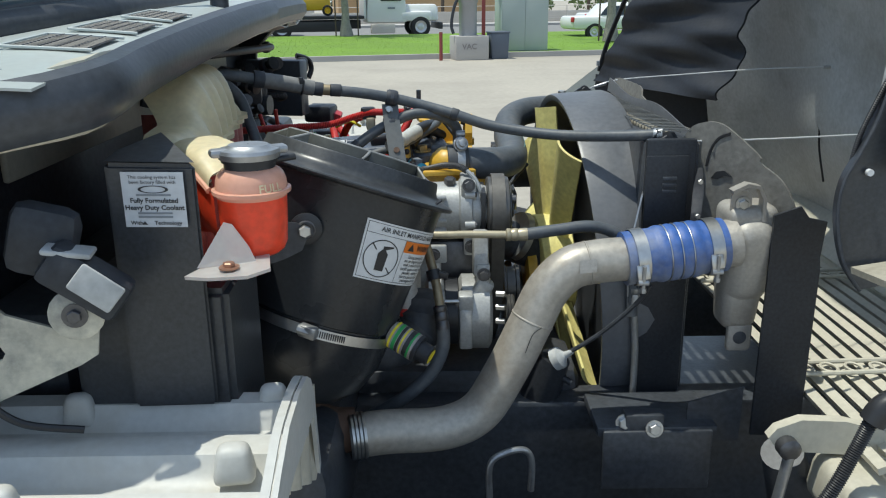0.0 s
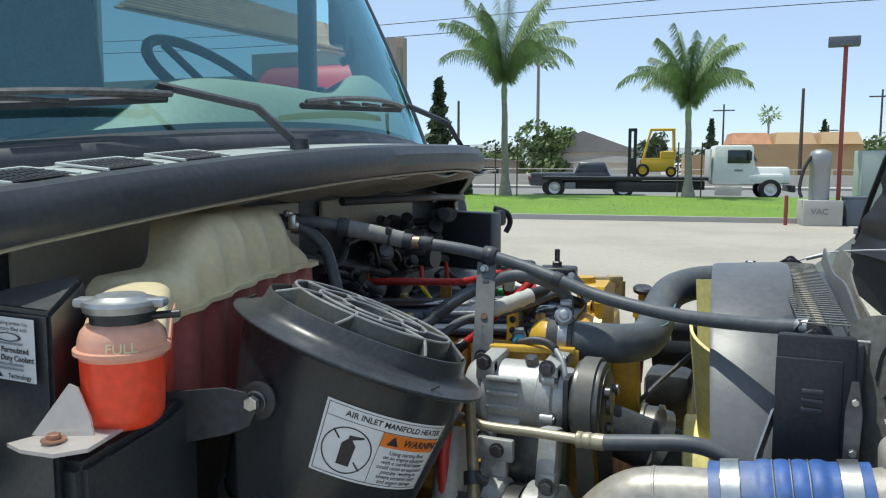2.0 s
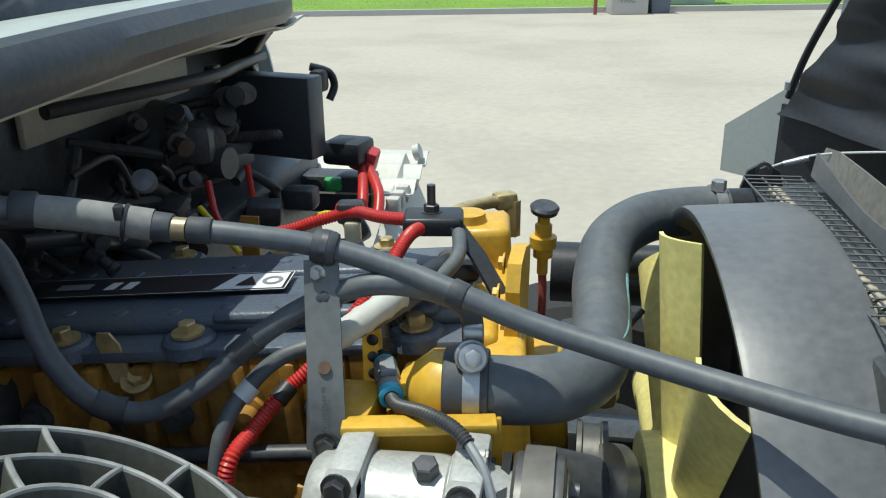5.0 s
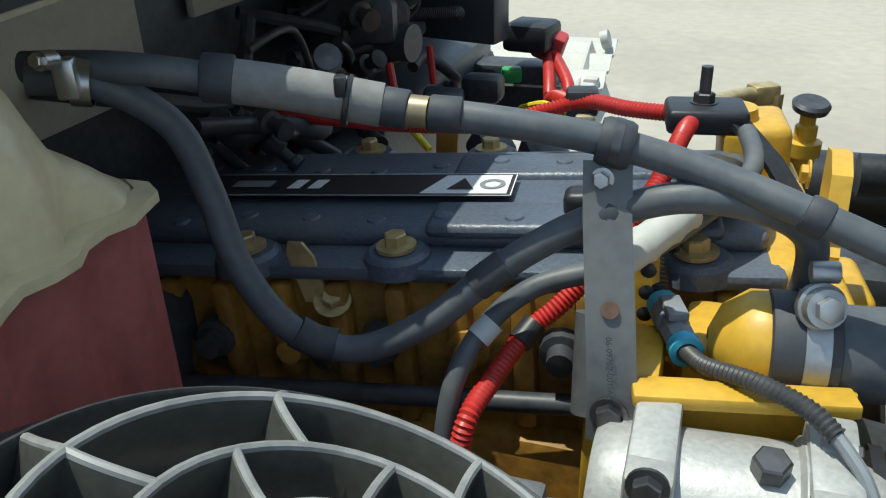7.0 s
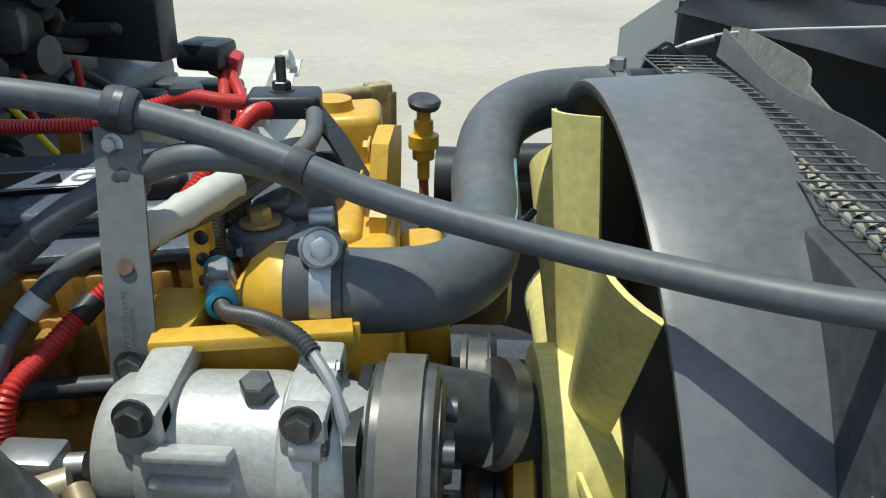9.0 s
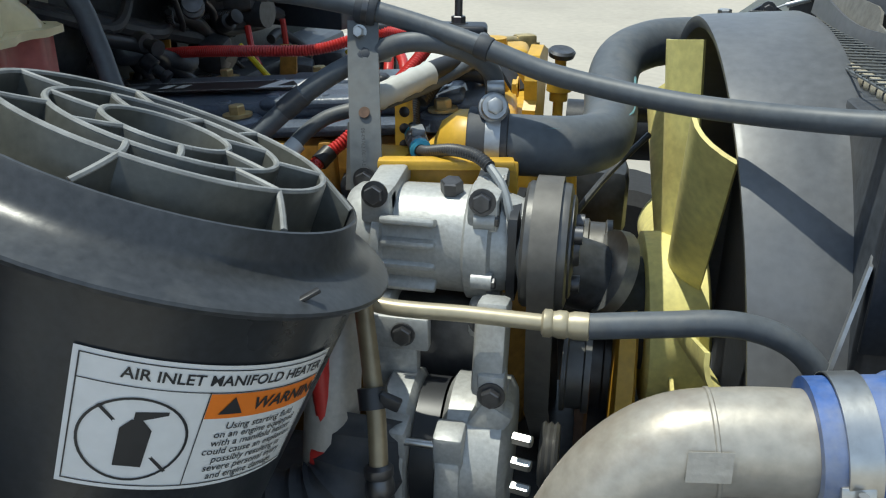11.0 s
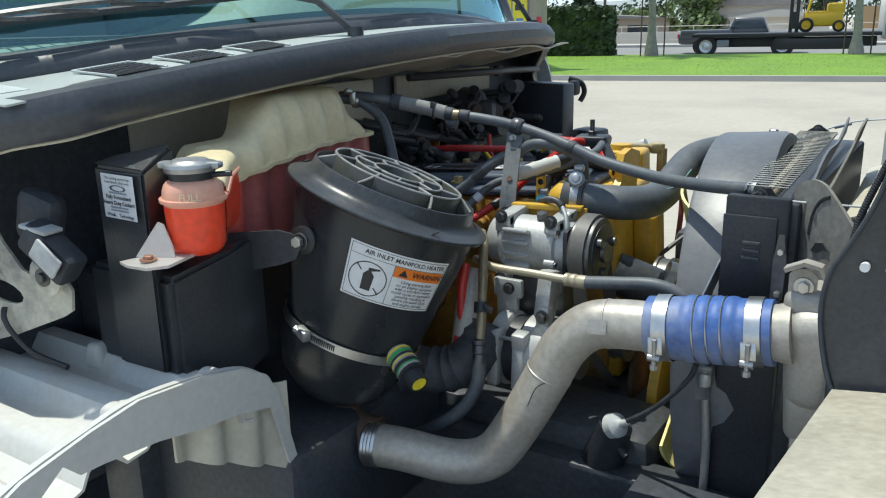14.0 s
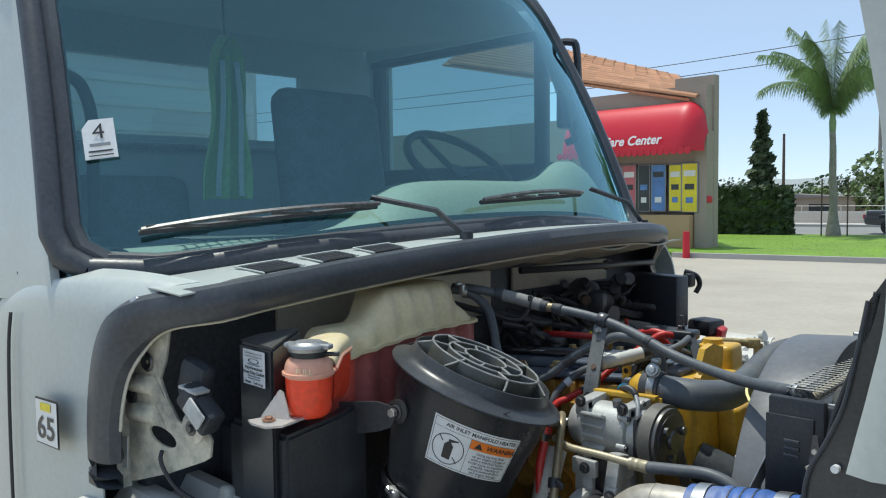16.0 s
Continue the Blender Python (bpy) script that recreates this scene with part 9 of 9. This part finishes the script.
ca = thing("utility_cabinet", (2.75, 26.5, 0.1), "pale grey-green steel utility cabinet", "cabinet")
bm = B()
box(bm, (2.72, 26.4, 1.06), (1.5, 0.8, 1.92), (0, 0, EROT), 0.02)
part("body", bm, "cabinet_grey", ca)
for s_ in (-0.36, 0.36):
    bm = B()
    box(bm, Vector((2.72, 26.4, 1.06)) + EU * s_ - EV * 0.405, (0.70, 0.02, 1.8), (0, 0, EROT), 0.005)
    part("door", bm, "cabinet_grey", ca)
tr_ = thing("guard_post", (-11.28, 22.6, 0), "short red guard post beside the building", "post")
bm = B()
cyl(bm, (-11.28, 22.6, 0), (-11.28, 22.6, 0.80), 0.11, 0.10, seg=16)
part("post", bm, "awning_red", tr_)


def wheel(bm_t, bm_r, c, r, w):
    lathe(bm_t, Vector(c) - EV * w / 2, EV, [(0, r * 0.6), (w * 0.08, r * 0.95), (w * 0.2, r), (w * 0.8, r), (w * 0.92, r * 0.95), (w, r * 0.6)], 28)
    lathe(bm_r, Vector(c) - EV * (w / 2 + 0.005), EV, [(0.03, 0.02), (0.02, r * 0.2), (0.05, r * 0.35), (0.0, r * 0.58), (0.05, r * 0.62)], 24, close=True)


def wheels(p, spots, r, w):
    for u, v in spots:
        a, b = B(), B()
        wheel(a, b, E(u, v, r + 0.02), r, w)
        t_ = part("wheel", a, "tyre", p)
        part("rim", b, "rim", t_)


# flatbed truck with a forklift on it
V0 = 13.9
ft = thing("flatbed_truck", E(-1, V0), "white conventional-cab flatbed truck standing in the road", "truck")
bm = B()
ebox(bm, 0.55, V0 + 1.1, 1.55, (1.9, 2.1, 1.75), 0.12, taper=(0.86, 0.92))
ebox(bm, 2.15, V0 + 1.1, 1.10, (1.75, 1.5, 0.75), 0.14, taper=(0.92, 0.85))
ebox(bm, 1.9, V0 + 1.1, 0.95, (1.5, 2.1, 0.45), 0.12)
fc = part("cab", bm, "truck_white", ft)
bm = B()
ebox(bm, 0.75, V0 + 0.055, 1.92, (0.95, 0.03, 0.58), 0.02)
part("side_window", bm, "dark_glass", fc)
bm = B()
ebox(bm, 1.40, V0 + 1.1, 1.98, (0.05, 1.75, 0.60), 0.01, (0, -22, 0))
part("windscreen", bm, "dark_glass", fc)
bm = B()
ebox(bm, 1.2, V0 - 0.12, 1.95, (0.12, 0.1, 0.40), 0.02)
part("mirror", bm, "ink", fc)
bm = B()
ebox(bm, -0.45, V0 + 1.1, 1.55, (0.10, 2.0, 1.4), 0.02)
part("headboard", bm, "truck_white", ft)
bm = B()
ebox(bm, 0.75, V0 + 0.04, 1.32, (0.34, 0.01, 0.08))
part("door_print", bm, "grey_ink", fc)
bm = B()
ebox(bm, -4.2, V0 + 1.1, 0.93, (7.4, 2.3, 0.14), 0.02)
ebox(bm, -3.9, V0 + 0.8, 0.62, (6.6, 0.3, 0.4), 0.02)
ebox(bm, -3.0, V0 + 0.1, 0.55, (3.0, 0.2, 0.45), 0.02)
bed = part("flat_bed", bm, "truck_black", ft, "black steel flat bed")
bm = B()
ebox(bm, -6.6, V0 + 0.08, 0.60, (0.5, 0.1, 0.28), 0.02)
part("tool_box", bm, "grey_ink", bed)
bm = B()
ebox(bm, 0.35, V0 + 0.1, 0.42, (1.1, 0.3, 0.42), 0.03)
part("fuel_tank", bm, "stucco_pale", ft)
wheels(ft, ((2.1, V0 + 0.15), (-4.2, V0 + 0.15), (-7.3, V0 + 0.15), (2.1, V0 + 1.9), (-4.2, V0 + 1.9)), 0.46, 0.28)
bm = B()
ebox(bm, 3.05, V0 + 1.1, 0.52, (0.16, 2.2, 0.3), 0.03)
part("bumper", bm, "ink", ft)
fk = thing("forklift", E(-3.2, V0 + 1.1, 1.0), "yellow forklift chained on the flat bed", "forklift")
bm = B()
ebox(bm, -2.7, V0 + 1.1, 1.55, (1.5, 1.1, 0.62), 0.10)
ebox(bm, -2.25, V0 + 1.1, 1.95, (0.7, 1.05, 0.45), 0.12)
part("body", bm, "fork_yellow", fk)
bm = B()
for u0, z0, u1, z1 in ((-3.35, 1.75, -3.0, 3.15), (-1.95, 2.0, -2.0, 3.15), (-3.05, 3.15, -1.95, 3.15)):
    for v in (0.6, 1.6):
        cyl(bm, E(u0, V0 + v, z0), E(u1, V0 + v, z1), 0.045, seg=8)
for k in range(5):
    cyl(bm, E(-3.0 + 0.25 * k, V0 + 0.6, 3.16), E(-3.0 + 0.25 * k, V0 + 1.6, 3.16), 0.03, seg=6)
part("overhead_guard", bm, "fork_yellow", fk)
bm = B()
for u in (-3.95, -3.70):
    for v in (0.75, 1.45):
        ebox(bm, u, V0 + v, 2.1, (0.14, 0.12, 2.2))
ebox(bm, -3.82, V0 + 1.1, 3.15, (0.35, 0.9, 0.12))
ebox(bm, -3.82, V0 + 1.1, 1.5, (0.35, 1.0, 0.7))
part("mast", bm, "truck_black", fk)
bm = B()
ebox(bm, -2.65, V0 + 1.1, 2.05, (0.12, 0.5, 0.55), 0.04, (0, -12, 0))
part("seat", bm, "ink", fk)
for u, r in ((-3.35, 0.30), (-2.1, 0.24)):
    a, b = B(), B()
    wheel(a, b, E(u, V0 + 0.55, 1.0 + r), r, 0.2)
    t_ = part("wheel", a, "tyre", fk)
    part("rim", b, "fork_yellow", t_)


def sedan(name, label, u, v, mat, pickup=False, length=4.8):
    p = thing(name, E(u, v), label, "pickup" if pickup else "car")
    bm = B()
    ebox(bm, u, v, 0.72, (length, 1.75, 0.52), 0.16)
    if pickup:
        ebox(bm, u - length * 0.27, v, 0.95, (length * 0.42, 1.75, 0.34), 0.06)
        ebox(bm, u + 0.35, v, 1.30, (1.9, 1.6, 0.75), 0.10, taper=(0.68, 0.86))
    else:
        ebox(bm, u - 0.15, v, 1.15, (2.6, 1.55, 0.62), 0.12, taper=(0.58, 0.84))
    b_ = part("body", bm, mat, p)
    bm = B()
    if pickup:
        ebox(bm, u + 0.35, v, 1.36, (1.55, 1.63, 0.40), 0.05, taper=(0.75, 0.88))
    else:
        ebox(bm, u - 0.15, v, 1.19, (2.15, 1.57, 0.38), 0.05, taper=(0.7, 0.86))
    part("windows", bm, "dark_glass", b_)
    bm = B()
    ebox(bm, u - length / 2 + 0.02, v - 0.7, 0.85, (0.08, 0.25, 0.2), 0.02)
    part("tail_lamp", bm, "red_paint", b_)
    wheels(p, ((u - length * 0.31, v - 0.78), (u + length * 0.31, v - 0.78)), 0.36, 0.22)


sedan("pickup_truck", "dark grey pickup in the far lane", -6.1, 18.2, "pickup_grey", True, 5.6)
sedan("parked_car", "white parked car beyond the grass", 12.5, 14.6, "truck_white")
sedan("parked_car", "white van-like car parked near the lamp", 9.6, 8.6, "truck_white")

# ---- car-care building ----
bd = thing("car_care_building", (-16, 27, 0), "brown stucco building with tiled roof and poster wall", "building")
for c_, s_ in (((-14.9, 25.5, 0.55), (5.8, 0.6, 1.1)), ((-14.9, 25.5, 4.2), (5.8, 0.6, 2.6)), ((-12.15, 25.45, 2.0), (0.42, 0.7, 4.0)), ((-17.6, 25.45, 2.0), (0.42, 0.7, 4.0)),
               ((-15.0, 25.95, 2.2), (5.6, 0.2, 2.4)), ((-12.65, 25.75, 2.92), (1.44, 0.3, 5.84)), ((-23.0, 26.5, 2.4), (11.0, 2.2, 4.8))):
    bm = B()
    box(bm, c_, s_)
    part("wall", bm, "stucco", bd, smooth=False)
bm = B()
box(bm, (-11.93, 25.3, 1.75), (0.06, 0.32, 0.22), (0, 0, 0), 0.02)
part("red_box", bm, "awning_red", bd)
bm = B()
box(bm, (-13.7, 25.1, 0.62), (2.6, 0.6, 1.24), (0, 0, 0), 0.03)
part("tan_pillar", bm, "stucco_tan", bd)
rf = part("roof_deck", (lambda b_: (grid_sheet(b_, lambda u, v: Vector((-24.0 + 11.5 * u - 2.5 * u * v, 25.0 + 3.0 * v, 7.6 - 2.55 * u + v * (1.6 - 0.35 * u))), 4, 2, 0.08), b_)[1])(B()), "roof_tile", bd)
tile = B()
lathe(tile, (0, 0, 0), (1, 0, 0), [(0, 0.13), (0.62, 0.11)], 10)
bmesh.ops.delete(tile, geom=[v for v in tile.verts if v.co.z < -0.03], context="VERTS")
tme = bpy.data.meshes.new("tile")
tile.to_mesh(tme)
tile.free()
tme.materials.append(M["roof_tile"])
for j in range(12):
    for i in range(20):
        u, v = (i + 0.5) / 20, (j + 0.5) / 12
        ob = new("roof_tile", tme)
        ob.parent = rf
        ob.matrix_local = Matrix.Translation((-24.0 + 11.5 * u - 2.5 * u * v, 25.0 + 3.0 * v, 7.6 - 2.55 * u + v * (1.6 - 0.35 * u) + 0.06)) @ pose(0, 0, 0, 28, 12.5, 0)
aw = thing("awning", (-14.4, 24.6, 3.2), "bright red barrel awning with white lettering", "awning")
bm = B()


def barrel(u, v):
    x = -17.4 + 5.5 * u
    e = 1.0
    for q in (u, 1 - u):
        if q < 0.12:
            e = min(e, math.sqrt(max(0.0, 1 - (1 - q / 0.12) ** 2)))
    a = math.pi * 0.5 * v
    return Vector((x, 25.15 - (0.95 * math.cos(a) + 0.02) * (0.3 + 0.7 * e), 3.35 + (1.65 * math.sin(a)) * (0.35 + 0.65 * e) - 0.03))


grid_sheet(bm, barrel, 48, 10, 0.02)
ab = part("canopy", bm, "awning_red", aw)
for k in range(22):
    bm = B()
    x = -17.3 + 5.3 * (k + 0.5) / 22
    cyl(bm, (x, 24.16, 3.33), (x, 24.19, 3.33), 0.12, seg=14)
    part("scallop", bm, "awning_red", ab)
lettering("lettering", "Car Care Center", 0.44, flat((-13.05, 24.12, 3.72), (1, 0, 0), (0, 0.18, 1)), "label_white", aw, "RIGHT", 0.012, 0.2)
for x, z, w, h, mt in ((-15.38, 2.16, 0.48, 1.60, "poster_red"), (-14.81, 2.16, 0.50, 1.58, "poster_red"), (-14.22, 2.15, 0.42, 1.56, "poster_dark"),
                       (-13.66, 2.15, 0.50, 1.54, "poster_blue"), (-13.03, 2.14, 0.42, 1.52, "poster_yellow"), (-12.50, 2.14, 0.52, 1.58, "poster_yellow")):
    p = thing("poster", (x, 25.2, z), "framed advertising poster on the building wall", "poster", "posters on the wall")
    bm = B()
    box(bm, (x, 25.06, z), (w + 0.06, 0.05, h + 0.06), (0, 0, 0), 0.01)
    part("frame", bm, "vac_grey", p)
    bm = B()
    box(bm, (x, 25.032, z), (w, 0.012, h))
    part("sheet", bm, mt, p)
    for k in range(3):
        bm = B()
        box(bm, (x, 25.022, z + h * (0.3 - 0.28 * k)), (w * (0.8 - 0.15 * k), 0.006, h * 0.12))
        part("print_bar", bm, ("poster_blue", "label_white", "poster_dark")[(k + len(mt)) % 3], p)
